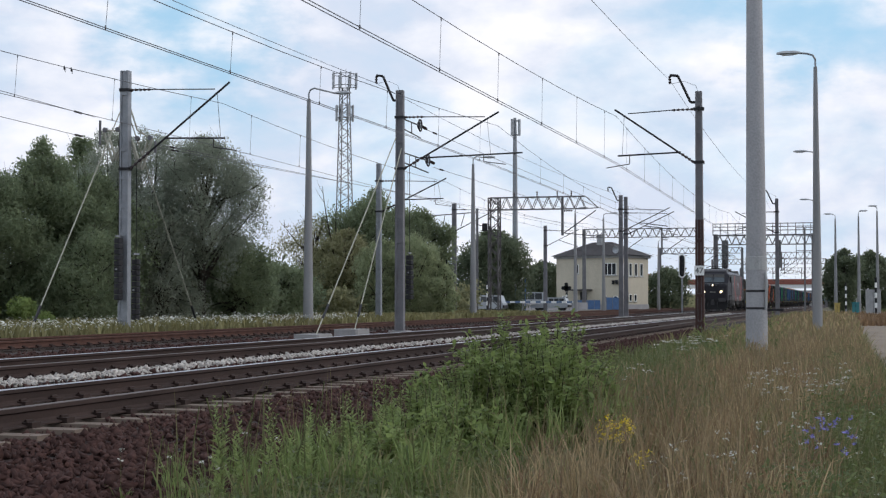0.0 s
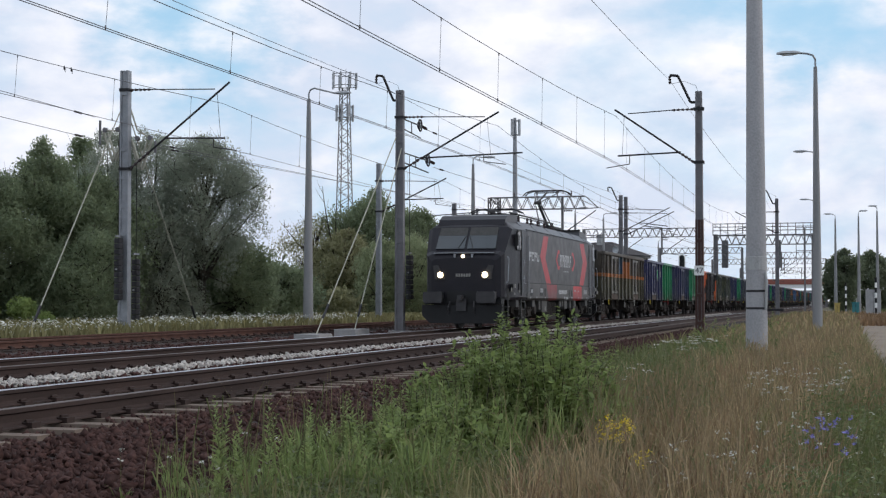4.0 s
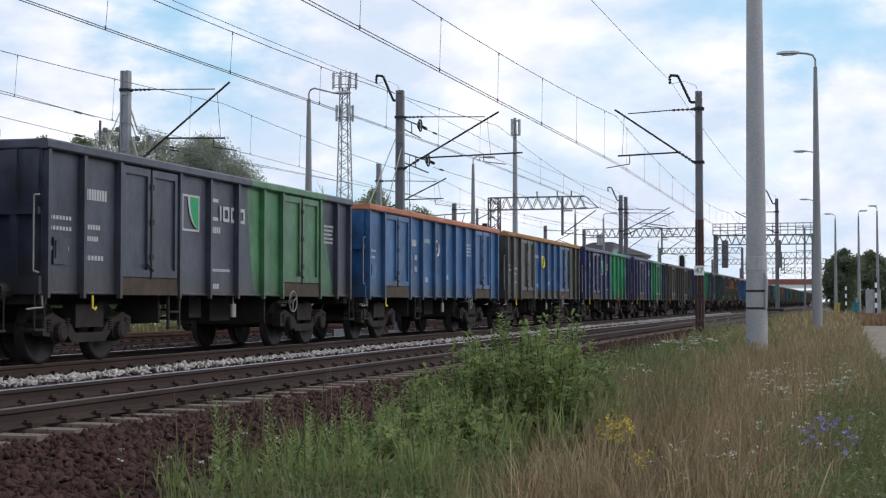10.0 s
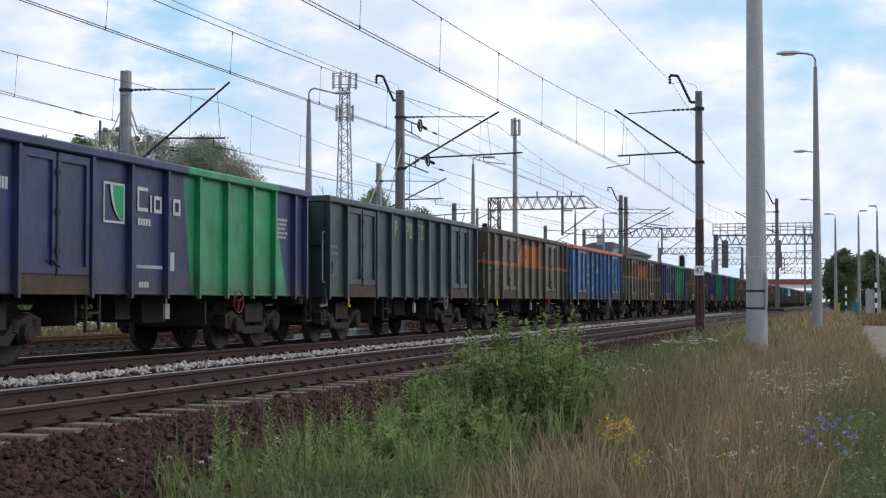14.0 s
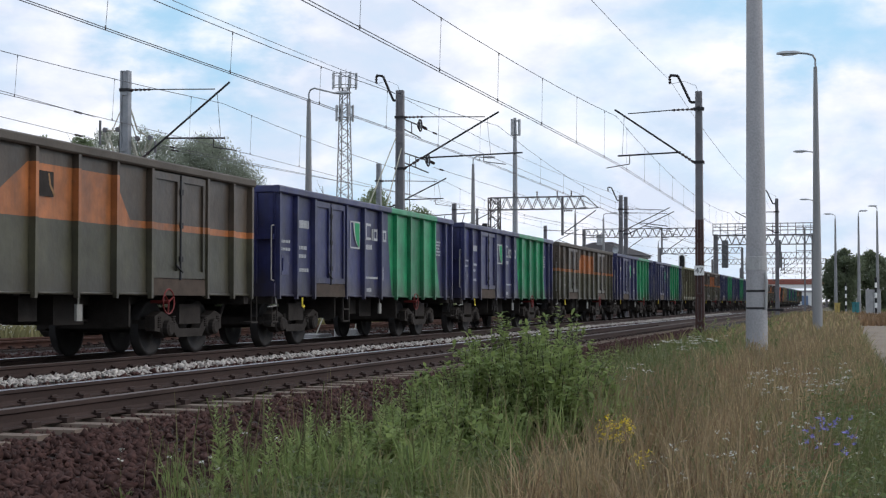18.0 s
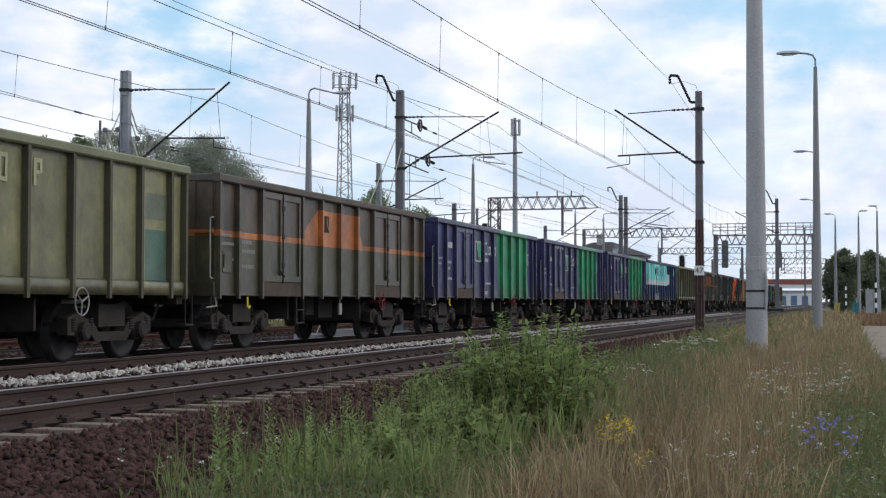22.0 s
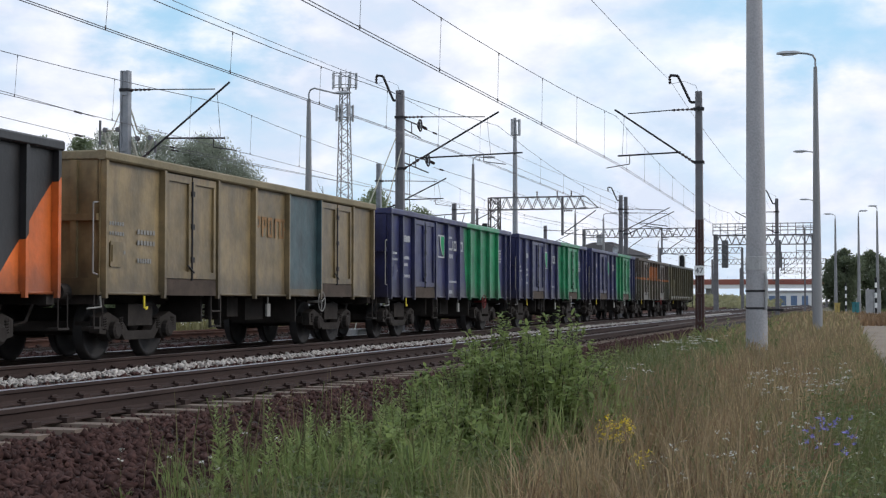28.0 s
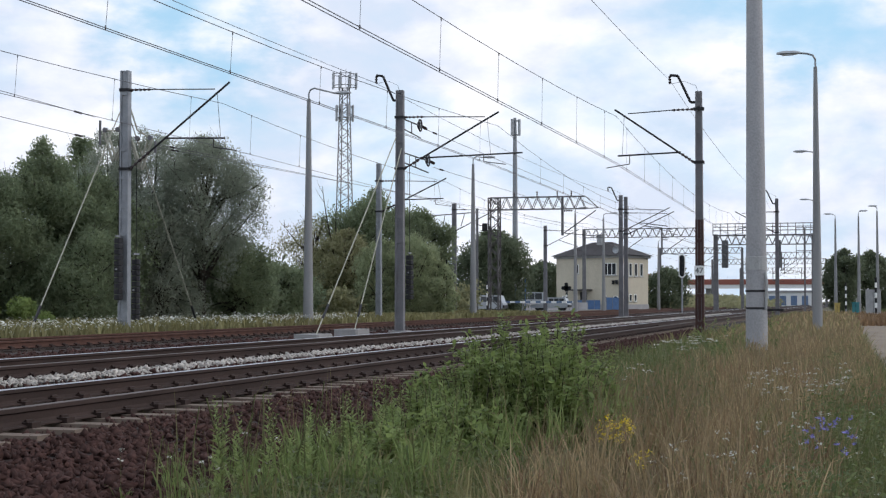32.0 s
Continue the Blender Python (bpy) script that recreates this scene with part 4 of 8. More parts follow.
        if kind == "stripe":
            e = B().prism([(5.95 + X0 - .5, 2.35), (5.95 + X0 - .12, 2.35), (5.95 + X0 - .12, 2.70), (5.95 + X0 - .5, 2.70)], 1, P, P + .002)
            part("emblem", e, M_GEAR, w, "dark faded square emblem")
            x = X0 + 5.6
            e = B().prism([(x + .08, 2.68), (x + .12, 2.68), (x + .16, 2.52), (x + .28, 2.38), (x + .24, 2.37), (x + .12, 2.5)], 1, P - .002, P - .0005)
            part("emblem_line", e, M_PALEORANGE, w)


M_MINTDARK = surface("dark_mint_print", (0.10, 0.36, 0.35), 0.6, var=0.1, bump=0)
M_MINT = surface("mint_paint", (0.25, 0.62, 0.60), 0.5, var=0.1, bump=0)
M_GREENM = surface("emblem_green", (0.02, 0.30, 0.12), 0.5, var=0.1, bump=0)
M_PALEY = surface("pale_yellow_lettering", (0.33, 0.33, 0.20), 0.7, var=0.3, bump=0)
M_PALEORANGE = surface("faded_orange_lettering", (0.26, 0.15, 0.07), 0.7, var=0.3, bump=0)
M_ORANGEP = surface("orange_lettering", ORANGE, 0.5, var=0.2, bump=0)
M_NAVY = surface("navy_lettering", (0.016, 0.035, 0.09), 0.5, var=0.1, bump=0)


def graffiti(w, i):
    """Sprayed shapes and scribbles on the panels."""
    rg = random.Random(i)
    P = -1.4085
    if i == 16:
        g = B()
        for a, c in ((4.1, 5.25), (5.25, 6.4), (6.4, 7.55), (7.55, 8.7)):
            a, c = a + X0 + .075, c + X0 - .075
            n = 5
            tops = [(a + (c - a) * k / n, rg.uniform(1.9, 2.35)) for k in range(n + 1)]
            g.prism([(a, 1.36), (c, 1.36)] + tops[::-1], 1, P, P + .002)
            g.prism([(a, 1.07), (c, 1.07), (c, 1.33), (a, 1.33)], 1, P, P + .002)
        part("graffiti", g, M_GRAF, w, "pale silver sprayed letter shapes")
        k = B()
        for a in (4.5, 5.6, 6.75, 7.8):
            a += X0
            k.prism([(a, 1.5), (a + .12, 1.48), (a + .2, 1.95), (a + .1, 2.0)], 1, P - .002, P - .0005)
            k.prism([(a + .4, 1.6), (a + .5, 1.58), (a + .45, 1.9), (a + .38, 1.9)], 1, P - .002, P - .0005)
        part("graffiti_line", k, M_GEAR, w)
    elif i == 28:
        g = B()
        for a in (8.05, 9.25, 10.45, 11.2):
            a += X0 - .2
            pts = [(a + .28 * math.cos(q) * rg.uniform(.6, 1.1), 1.55 + .28 * math.sin(q) * rg.uniform(.7, 1.2)) for q in np.linspace(0, 6.28, 10, endpoint=False)]
            g.prism(pts, 1, P, P + .002)
        part("graffiti", g, M_GRAFP, w, "small pale pink sprayed shapes")
    elif i == 38:
        g, k = B(), B()
        bays = ((2.08, 3.02, -1.4345, 1.3), (3.08, 4.02, -1.4345, 1.3), (4.1, 5.25, P, 1.08), (5.25, 6.4, P, 1.08), (6.4, 7.55, P, 1.08), (7.55, 8.7, P, 1.08), (8.8, 9.72, -1.4345, 1.3), (9.78, 10.7, -1.4345, 1.3), (10.8, 11.6, P, 1.08))
        for n, (a, c, y, zb) in enumerate(bays):
            a, c = a + X0 + .05, c + X0 - .05
            door = y < -1.42
            wd = c - a
            if door:
                # round arch with strokes fanning out of its foot
                s = 1 if n in (0, 6) else -1
                foot, far = (c, a) if s > 0 else (a, c)
                arch = [(foot + (far - foot) * math.sin(q), zb + .02 + .74 * math.cos(q) ** .8) for q in np.linspace(0, 1.5, 9)]
                g.prism([(foot, zb)] + arch + [(far, zb)] if s < 0 else ([(foot, zb)] + arch + [(far, zb)])[::-1], 1, y, y + .002)
                ribbon(k, arch, .05, y - .002)
                for q in range(4):
                    px, pz = arch[1 + q * 2]
                    bend = rg.uniform(-.05, .05)
                    ribbon(k, [(foot + (px - foot) * u * .9 + bend * math.sin(3.1 * u), zb + .05 + (pz - zb - .1) * u ** 1.3) for u in np.linspace(.25, 1, 6)], rg.uniform(.025, .042), y - .002)
                continue
            end = n == 8
            ph = rg.uniform(0, 6)
            xs = [a + wd * q / 10 for q in range(11)]
            tops = [(x, 1.98 + .13 * math.sin(6.5 * (x - a) / wd + ph) + .07 * math.sin(17 * (x - a) + ph * 2) - (.95 * (x - a) if end else 0)) for x in xs]
            g.prism([(a, zb + .04), (c, zb + .02)] + tops[::-1], 1, y, y + .002)
            ribbon(k, tops, .06, y - .002)
            # bent strokes of uneven weight
            for q in range(5 if not end else 2):
                cx, z0, z1 = a + wd * (.12 + .19 * q) + rg.uniform(-.05, .05), zb + rg.uniform(.1, .4), rg.uniform(1.6, 1.95) - (.35 if end else 0)
                lean, p2, amp = rg.uniform(-.16, .16), rg.uniform(0, 6), rg.uniform(.03, .09)
                pts = [(min(max(cx + lean * u + amp * math.sin(4.5 * u + p2), a + .03), c - .03), z0 + (z1 - z0) * u) for u in np.linspace(0, 1, 9)]
                ribbon(k, pts, rg.choice((.025, .04, .06, .085)), y - .002)
            if n in (3, 4, 5):
                # dark leaf-shaped fill with ragged rim
                cx, cz = a + wd * rg.uniform(.35, .65), zb + rg.uniform(.35, .6)
                part("graffiti_fill", B().prism([(cx + .12 * rg.uniform(.7, 1.15) * math.cos(q) + .10 * math.sin(q), cz + .30 * rg.uniform(.8, 1.1) * math.sin(q)) for q in np.linspace(0, 6.28, 14, endpoint=False)], 1, y - .0035, y - .0025), M_GRAFDARK, w, "dark graffiti fill")
        part("graffiti", g, M_GRAF, w, "dirty pale brown sprayed letter shapes")
        part("graffiti_line", k, M_GRAFDARK, w, "thick dark graffiti outlines")


def ribbon(b, pts, wd, y):
    """A painted stroke of even width along points in the wagon's side."""
    vs, n = [], len(pts)
    for q, (x, z) in enumerate(pts):
        x0, z0 = pts[max(0, q - 1)]
        x1, z1 = pts[min(n - 1, q + 1)]
        L = math.hypot(x1 - x0, z1 - z0) or 1
        nx, nz = -(z1 - z0) / L * wd / 2, (x1 - x0) / L * wd / 2
        vs += [(x + nx, y, z + nz), (x - nx, y, z - nz), (x + nx, y + .0012, z + nz), (x - nx, y + .0012, z - nz)]
    fs = [(q * 4, q * 4 + 1, q * 4 + 5, q * 4 + 4) for q in range(n - 1)] + [(q * 4 + 2, q * 4 + 6, q * 4 + 7, q * 4 + 3) for q in range(n - 1)]
    fs += [(q * 4, q * 4 + 4, q * 4 + 6, q * 4 + 2) for q in range(n - 1)] + [(q * 4 + 1, q * 4 + 3, q * 4 + 7, q * 4 + 5) for q in range(n - 1)]
    return b.add(vs, fs + [(0, 2, 3, 1), (n * 4 - 4, n * 4 - 3, n * 4 - 1, n * 4 - 2)])


M_GRAFDARK = surface("dark_spray", (0.034, 0.028, 0.022), 0.6, var=0.6, scale=5, bump=0)
M_GRAF = surface("silver_spray", (0.130, 0.113, 0.088), 0.6, var=0.75, scale=2.2, fine=14, bump=0)
M_GRAFP = surface("pink_spray", (0.42, 0.30, 0.28), 0.6, var=0.4, scale=9, bump=0)


def wagon(i, kind):
    w = thing("freight_wagon", WORDS[kind] + (" carrying pale graffiti" if i in (16, 28, 38) else ""), "freight wagon", "wagons of the train")
    paint, rim = LIV[kind]
    use = {"paint": paint, "rib": RIB.get(kind, paint), "rim": rim or paint, "dirty": M_GEAR, "rust": paint if kind == "navymint" or i == 38 else M_SILL, "dark": M_DARK, "white": M_RAILWHITE, "yellow": M_YELLOW}
    lay = "D" if i in (2, 10, 36, 37) else SHAPE.get(kind, "A")
    use["wheel"] = M_RUSTRED if lay == "B" or kind in ("blackorange", "stripe") else M_RAILWHITE
    for name, me, what in template(lay):
        part(name, me, use[what], w)
    add_bogie(w, 2.52, M_WHEEL)
    add_bogie(w, 11.52, M_WHEEL)
    markings(w, kind, i)
    graffiti(w, i)
    MOVERS.append((w, FRONT6 + 14.04 * i))
    return w


for i, kind in enumerate(TRAIN):
    wagon(i, kind)

# ---- locomotive ----
RED = (0.46, 0.022, 0.03)
M_LOCO = livery("locomotive_paint", (0.024, 0.0225, 0.0235), dirt=(0.03, 0.026, 0.022), patches=0.05, streak=0.12, rough=0.36, dent=0.04, wear=0.12, shapes=[
    ((0.040, 0.037, 0.034), [(0, -1, 1.53)]),
    (RED, [(1, -.82, -5.58 + .82 * 2.49), (-1, .72, 6.5 - .72 * 2.46), (0, 1, -2.48), (0, -1, 3.24)]),
    (RED, [(1, 1.15, -5.58 - 1.15 * 2.49), (-1, -1.11, 6.5 + 1.11 * 2.46), (0, -1, 2.48), (0, 1, -1.55)]),
    (shade(RED, 0.62), [(1, .77, -6.64 - .77 * 1.55), (-1, 0, 8.6), (0, -1, 1.53)]),
    (RED, [(1, .99, -14.1 - .99 * 2.5), (-1, -.96, 15.07 + .96 * 2.46), (0, 1, -2.48), (0, -1, 3.24)]),
    (RED, [(1, -.84, -14.1 + .84 * 2.5), (-1, .92, 15.07 - .92 * 2.46), (0, -1, 2.48), (0, 1, -1.55)]),
    ((0.60, 0.016, 0.02), band(11.96, 13.8, 0.94, 1.50))])
M_LOCO.node_tree.nodes["Principled BSDF"].inputs["Specular IOR Level"].default_value = 0.3
M_LROOF = surface("locomotive_roof_grey", (0.10, 0.102, 0.112), 0.45, 0.1, var=0.15)
M_LFRONT = surface("locomotive_front_paint", (0.016, 0.0145, 0.019), 0.36, var=0.2, scale=2, spec=0.22)
GLASS = Mat("dark_glass", 0.06)
GLASS.colour((0.055, 0.06, 0.065))
GLASS.b.inputs["Specular IOR Level"].default_value = 0.7
M_GLASS = GLASS.m
LAMP = Mat("headlamp_glow", 0.3)
LAMP.b.inputs["Emission Color"].default_value = (1.0, 0.82, 0.50, 1)
LAMP.b.inputs["Emission Strength"].default_value = 4.5
M_LAMP = LAMP.m
M_BUFFER = surface("buffer_steel", (0.05, 0.048, 0.05), 0.5, 0.2, var=0.3)
M_LBOX = surface("underframe_box_grey", (0.060, 0.058, 0.055), 0.7, 0.0, var=0.3, scale=5)


def loft(stations):
    b = B()
    n = len(stations[0])
    vs = [p for s in stations for p in s]
    fs = []
    for k in range(len(stations) - 1):
        for i in range(n):
            j = (i + 1) % n
            fs.append((k * n + i, k * n + j, (k + 1) * n + j, (k + 1) * n + i))
    fs += [tuple(range(n))[::-1], tuple(range((len(stations) - 1) * n, len(stations) * n))]
    return b.add(vs, fs)


def loco_ring(x, w, top, bot=.95):
    """Cross-section of the body: upright side, a shoulder that slopes in above 3.29, nearly flat top."""
    low = min(2.3, top - .14)
    hi = max(low, min(3.29, top - .10))
    slope = max(.04, (top - hi) * 1.25)
    half = [(w - .05, bot), (w, bot + .1), (w, low), (w, hi), (w - slope, top - .03), (w * .5, top)]
    return [(x, -y, z) for y, z in half] + [(x, y, z) for y, z in half[::-1]]


def block_row(b, x, z, wd, h, n, plane, stroke=.07):
    """A row of n block shapes like heavy lettering, which spells nothing."""
    p = wd / n
    for k in range(n):
        a, c = x + k * p, x + (k + .82) * p
        b.box(a, a + stroke, plane, plane + .004, z, z + h)
        if k % 4 != 3:
            b.box(a + stroke, c, plane, plane + .004, z + h - stroke, z + h)
        if k % 3 != 1:
            b.box(c - stroke, c, plane, plane + .004, z + (0 if k % 2 else h * .45), z + h - stroke)
        if k % 2 == 0:
            b.box(a + stroke, c - stroke, plane, plane + .004, z + h * .45, z + h * .45 + stroke)
        else:
            b.box(a + stroke, c - stroke, plane, plane + .004, z, z + stroke)


def locomotive():
    L = thing("locomotive", "dark grey electric locomotive with red chevrons, headlights on", "locomotive")
    ends = [(.58, .98, 1.5, .98), (.60, 1.06, 2.30, .97), (.70, 1.22, 2.46, .96), (.88, 1.30, 2.56, .95), (1.22, 1.35, 2.98), (1.55, 1.40, 3.36), (1.85, 1.44, 3.56), (2.3, 1.475, 3.64), (3.38, 1.488, 3.66)]
    cab = part("cab", loft([loco_ring(*e) for e in ends]), M_LFRONT, L, "dark sloping driver's cab", smooth=False)
    cab2 = part("cab", loft([loco_ring(18.9 - e[0], *e[1:]) for e in ends[::-1]]), M_LFRONT, L, "dark sloping driver's cab")
    part("car_body", B().prism([(-1.49, 1.02), (-1.44, .94), (1.44, .94), (1.49, 1.02), (1.49, 3.29), (-1.49, 3.29)], 0, 3.382, 15.518), M_LOCO, L)
    cuts = (3.40, 5.6, 8.2, 10.8, 13.3, 15.50)
    for x0, x1 in zip(cuts, cuts[1:]):
        part("roof_panel", B().prism([(-1.46, 3.295), (1.46, 3.295), (1.07, 3.63), (.9, 3.67), (-.9, 3.67), (-1.07, 3.63)], 0, x0, x1 - .02), M_LROOF, L)
        part("roof_seam", B().prism([(-1.47, 3.292), (1.47, 3.292), (1.07, 3.645), (-1.07, 3.645)], 0, x1 - .018, x1 - .002), M_BLACKP, L)
    part("side_seam", B().box(3.4, 15.5, -1.4945, -1.489, 1.515, 1.545).box(3.4, 3.43, -1.4945, -1.489, 1.0, 3.27).box(15.47, 15.5, -1.4945, -1.489, 1.0, 3.27), M_BLACKP, L)
    for x in np.arange(3.5, 15.3, 1.2):
        part("air_slot", B().box(x, x + 1.08, -1.462, -1.40, 3.315, 3.345), M_BLACKP, L)
    for sgn, c in ((1, cab), (-1, cab2)):
        fx = lambda x: x if sgn > 0 else 18.9 - x
        box = lambda b, a, d, *rest: b.box(min(fx(a), fx(d)), max(fx(a), fx(d)), *rest)
        # two raked panes with a dark pillar between them
        for ya, yb in ((-1.0, -.04), (.04, 1.0)):
            lo, hi = (.90, 2.60), (1.50, 3.31)
            off = Vector((-.02 * sgn, 0, .017))
            pts = [Vector((fx(lo[0]), ya, lo[1])), Vector((fx(lo[0]), yb, lo[1])), Vector((fx(hi[0]), yb * .97, hi[1])), Vector((fx(hi[0]), ya * .97, hi[1]))]
            part("windscreen", B().add([p + off for p in pts] + [p - off for p in pts], [(0, 1, 2, 3), (7, 6, 5, 4), (0, 4, 5, 1), (1, 5, 6, 2), (2, 6, 7, 3), (3, 7, 4, 0)]), M_GLASS, c)
            m = (ya + yb) / 2
            part("wiper", B().tube((fx(.86), m * .5, 2.60), (fx(1.22), m * .5 - .2 * (1 if m > 0 else -1), 3.04), .012, 5), M_BLACKP, c)
            part("sun_blind", B().add([p.lerp(pts[3 - i], .62) + off * 1.15 if i < 2 else p + off * 1.15 for i, p in enumerate(pts)] + [p.lerp(pts[3 - i], .62) + off if i < 2 else p + off for i, p in enumerate(pts)],
                                      [(0, 1, 2, 3), (7, 6, 5, 4), (0, 4, 5, 1), (1, 5, 6, 2), (2, 6, 7, 3), (3, 7, 4, 0)]), M_LBOX, c)
        for y in (-.74, .74):
            s1 = 1 if y > 0 else -1
            part("lamp_pod", B().prism([(y - s1 * .14, 1.62), (y + s1 * .2, 1.62), (y + s1 * .26, 2.06), (y + s1 * .10, 2.08)], 0, min(fx(.545), fx(.62)), max(fx(.545), fx(.62))), M_BUFFER, c, "grey lamp housing")
            part("headlight", B().lathe([(.01, 0), (.09, 0), (.10, -.05 * sgn), (.01, -.05 * sgn)], (fx(.535), y, 1.76), 0, 14), M_LAMP if sgn > 0 else M_RED, c, "round headlight")
            yb = s1 * .875
            part("buffer", B().cbox(min(fx(0), fx(.08)), max(fx(0), fx(.08)), yb - .31, yb + .31, .86, 1.22, .05, 0).tube((fx(.08), yb, 1.04), (fx(.62), yb, 1.04), .14, 10).box(min(fx(.3), fx(.62)), max(fx(.3), fx(.62)), yb - .22, yb + .22, .84, 1.22), M_BUFFER, L)
        part("top_headlight", B().lathe([(.01, 0), (.055, 0), (.06, -.05 * sgn), (.01, -.05 * sgn)], (fx(.60), 0, 2.36), 0, 12), M_LAMP if sgn > 0 else M_GLASS, c)
        part("grille_strip", box(box(box(B(), .62, .72, -1.0, 1.0, 2.455, 2.485), .575, .66, -.32, -.26, 2.32, 2.44), .575, .66, .26, .32, 2.32, 2.44), M_GALV, c)
        nb = B()
        for k in range(6):
            box(nb, .565, .585, -.24 + k * .085, -.18 + k * .085, 1.70, 1.80)
        part("number_bars", nb, M_RAILWHITE, c)
        part("front_beam", box(box(B(), .5, .9, -1.28, 1.28, .82, 1.0), .46, .56, -.5, .5, .86, 1.24), M_BLACKP, L)
        part("snow_plough", B().prism([(-1.05, .20), (1.05, .20), (1.32, .45), (1.32, .80), (-1.32, .80), (-1.32, .45)], 0, min(fx(.38), fx(.62)), max(fx(.38), fx(.62))), M_BLACKP, L)
        part("coupling", box(box(B(), .08, .6, -.07, .07, .95, 1.1), .30, .40, -.16, .16, .6, .98), M_BUFFER, L)
        part("brake_hose", B().path([(fx(.45), -.4, .9), (fx(.3), -.42, .7), (fx(.42), -.44, .42)], .03, 5).path([(fx(.45), .4, .9), (fx(.3), .42, .7), (fx(.42), .44, .42)], .03, 5), M_BUFFER, L)
        # fairing that rounds the cab roof off
        hood = [(fx(q), z) for q, z in ((1.62, 3.40), (1.78, 3.60), (2.1, 3.74), (2.6, 3.80), (3.5, 3.83), (3.56, 3.60), (2.2, 3.45))]
        # front fairing's lack of sky sheen is put into a darker paint than the rear's
        part("roof_hood", B().prism(hood, 1, -1.12, 1.12), M_LFRONT if sgn > 0 else M_LROOF, L, "curved cab roof fairing")
        part("hood_edge", B().prism([(fx(3.42), 3.828), (fx(3.58), 3.835), (fx(3.58), 3.885), (fx(3.42), 3.875)], 1, -1.14, 1.14), M_BLACKP, L)
        # cab side: door between two rails, rounded window, handles, steps
        d = part("cab_door", box(B(), 2.52, 3.34, -1.502, -1.484, 1.16, 3.24), M_LFRONT, L)
        fr = B()
        box(fr, 2.48, 2.52, -1.506, -1.47, 1.1, 3.27), box(fr, 3.34, 3.38, -1.506, -1.47, 1.1, 3.27)
        part("door_frame", fr, M_BLACKP, d)
        part("door_handle", B().path([(fx(2.72), -1.505, 2.3), (fx(2.72), -1.54, 2.3), (fx(2.72), -1.54, 2.06), (fx(2.72), -1.505, 2.06)], .014, 5).tube((fx(2.62), -1.54, 2.2), (fx(2.84), -1.54, 2.2), .013, 5)
             .path([(fx(2.72), -1.54, 1.78), (fx(2.72), -1.54, 1.52), (fx(3.1), -1.52, 1.5)], .012, 5).tube((fx(2.62), -1.53, 1.68), (fx(2.84), -1.53, 1.68), .012, 5), M_GALV, d)
        part("cab_side_window", B().prism([(fx(1.93), 2.64), (fx(2.40), 2.62), (fx(2.42), 2.7), (fx(2.42), 3.14), (fx(2.36), 3.2), (fx(2.10), 3.2), (fx(2.0), 3.12), (fx(1.9), 2.72)], 1, -1.492, -1.40), M_GLASS, L)
        part("window_frame", B().prism([(fx(1.88), 2.58), (fx(2.44), 2.56), (fx(2.46), 3.24), (fx(2.04), 3.25), (fx(1.95), 3.16), (fx(1.84), 2.70)], 1, -1.485, -1.39), M_BLACKP, L)
        r = B()
        for x in (2.44, 3.42):
            r.tube((fx(x), -1.55, 1.2), (fx(x), -1.55, 3.1), .016, 6)
        r.path([(fx(.98), -1.36, 2.35), (fx(.95), -1.42, 2.3), (fx(.86), -1.42, 1.55), (fx(.86), -1.36, 1.5)], .02, 6)
        part("grab_rail", r, M_GALV, L)
        s = B()
        for z in (.36, .62, .88):
            box(s, 2.6, 3.2, -1.46, -1.22, z, z + .03)
        box(s, 2.58, 2.62, -1.47, -1.42, .34, 1.0), box(s, 3.18, 3.22, -1.47, -1.42, .34, 1.0)
        part("cab_steps", s, M_LBOX, L)
        f = B()
        for z in (.45, .72, 1.0):
            box(f, .45, .75, -1.50, -1.25, z, z + .03)
        box(f, .45, .48, -1.52, -1.48, .43, 1.30)
        part("shunter_step", f, M_LBOX, L)
        pl = B()
        for x, z, n in ((1.55, 1.34, 3), (1.02, 1.22, 3), (2.2, 1.2, 1), (1.5, 1.12, 1)):
            bars(pl, min(fx(x), fx(x + .22)), z, .22, .13 if n > 1 else .07, n, .25, -1.478)
        part("label_plates", pl, M_RAILWHITE, L, "small white instruction plates")
        rec = B()
        for x, z, wd, h in ((2.15, 1.28, .34, .22), (1.3, 1.22, .2, .24)):
            box(rec, x, x + wd, -1.482, -1.40, z, z + h)
        part("socket_recess", rec, M_BLACKP, L)
        part("mirror", B().cbox(min(fx(1.72), fx(1.80)), max(fx(1.72), fx(1.80)), -1.56, -1.42, 2.72, 3.1, .01, 2), M_BLACKP, L)
    Pl = -1.4945
    t = B()
    block_row(t, 9.24, 2.2, 2.25, .46, 9, Pl)
    block_row(t, 3.75, 2.29, 1.7, .31, 4, Pl, .075)
    bars(t, 9.95, 2.02, 1.1, .04, 12, .5, Pl)
    bars(t, 8.95, 1.18, 1.68, .15, 17, .35, Pl)
    for x in (10.05, 10.35, 10.53, 10.71):
        t.box(x, x + .13, Pl, Pl + .004, .985, 1.08)
    bars(t, 14.3, 1.2, .7, .16, 4, .4, Pl), bars(t, 12.15, 1.28, .45, .06, 4, .4, Pl), bars(t, 12.9, 1.28, .3, .05, 5, .4, Pl), bars(t, 5.6, 1.22, .4, .14, 4, .3, Pl - .002), bars(t, 4.0, 1.2, .35, .12, 3, .3, Pl - .002)
    for x in (4.95, 6.42, 11.55, 11.75, 13.1, 13.85, 14.85, 15.2, 3.9):
        t.box(x, x + .07, Pl - .003, Pl + .004, 1.0, 1.07)
    part("lettering", t, M_TEXT, L, "white block lettering shapes")
    rb = B()
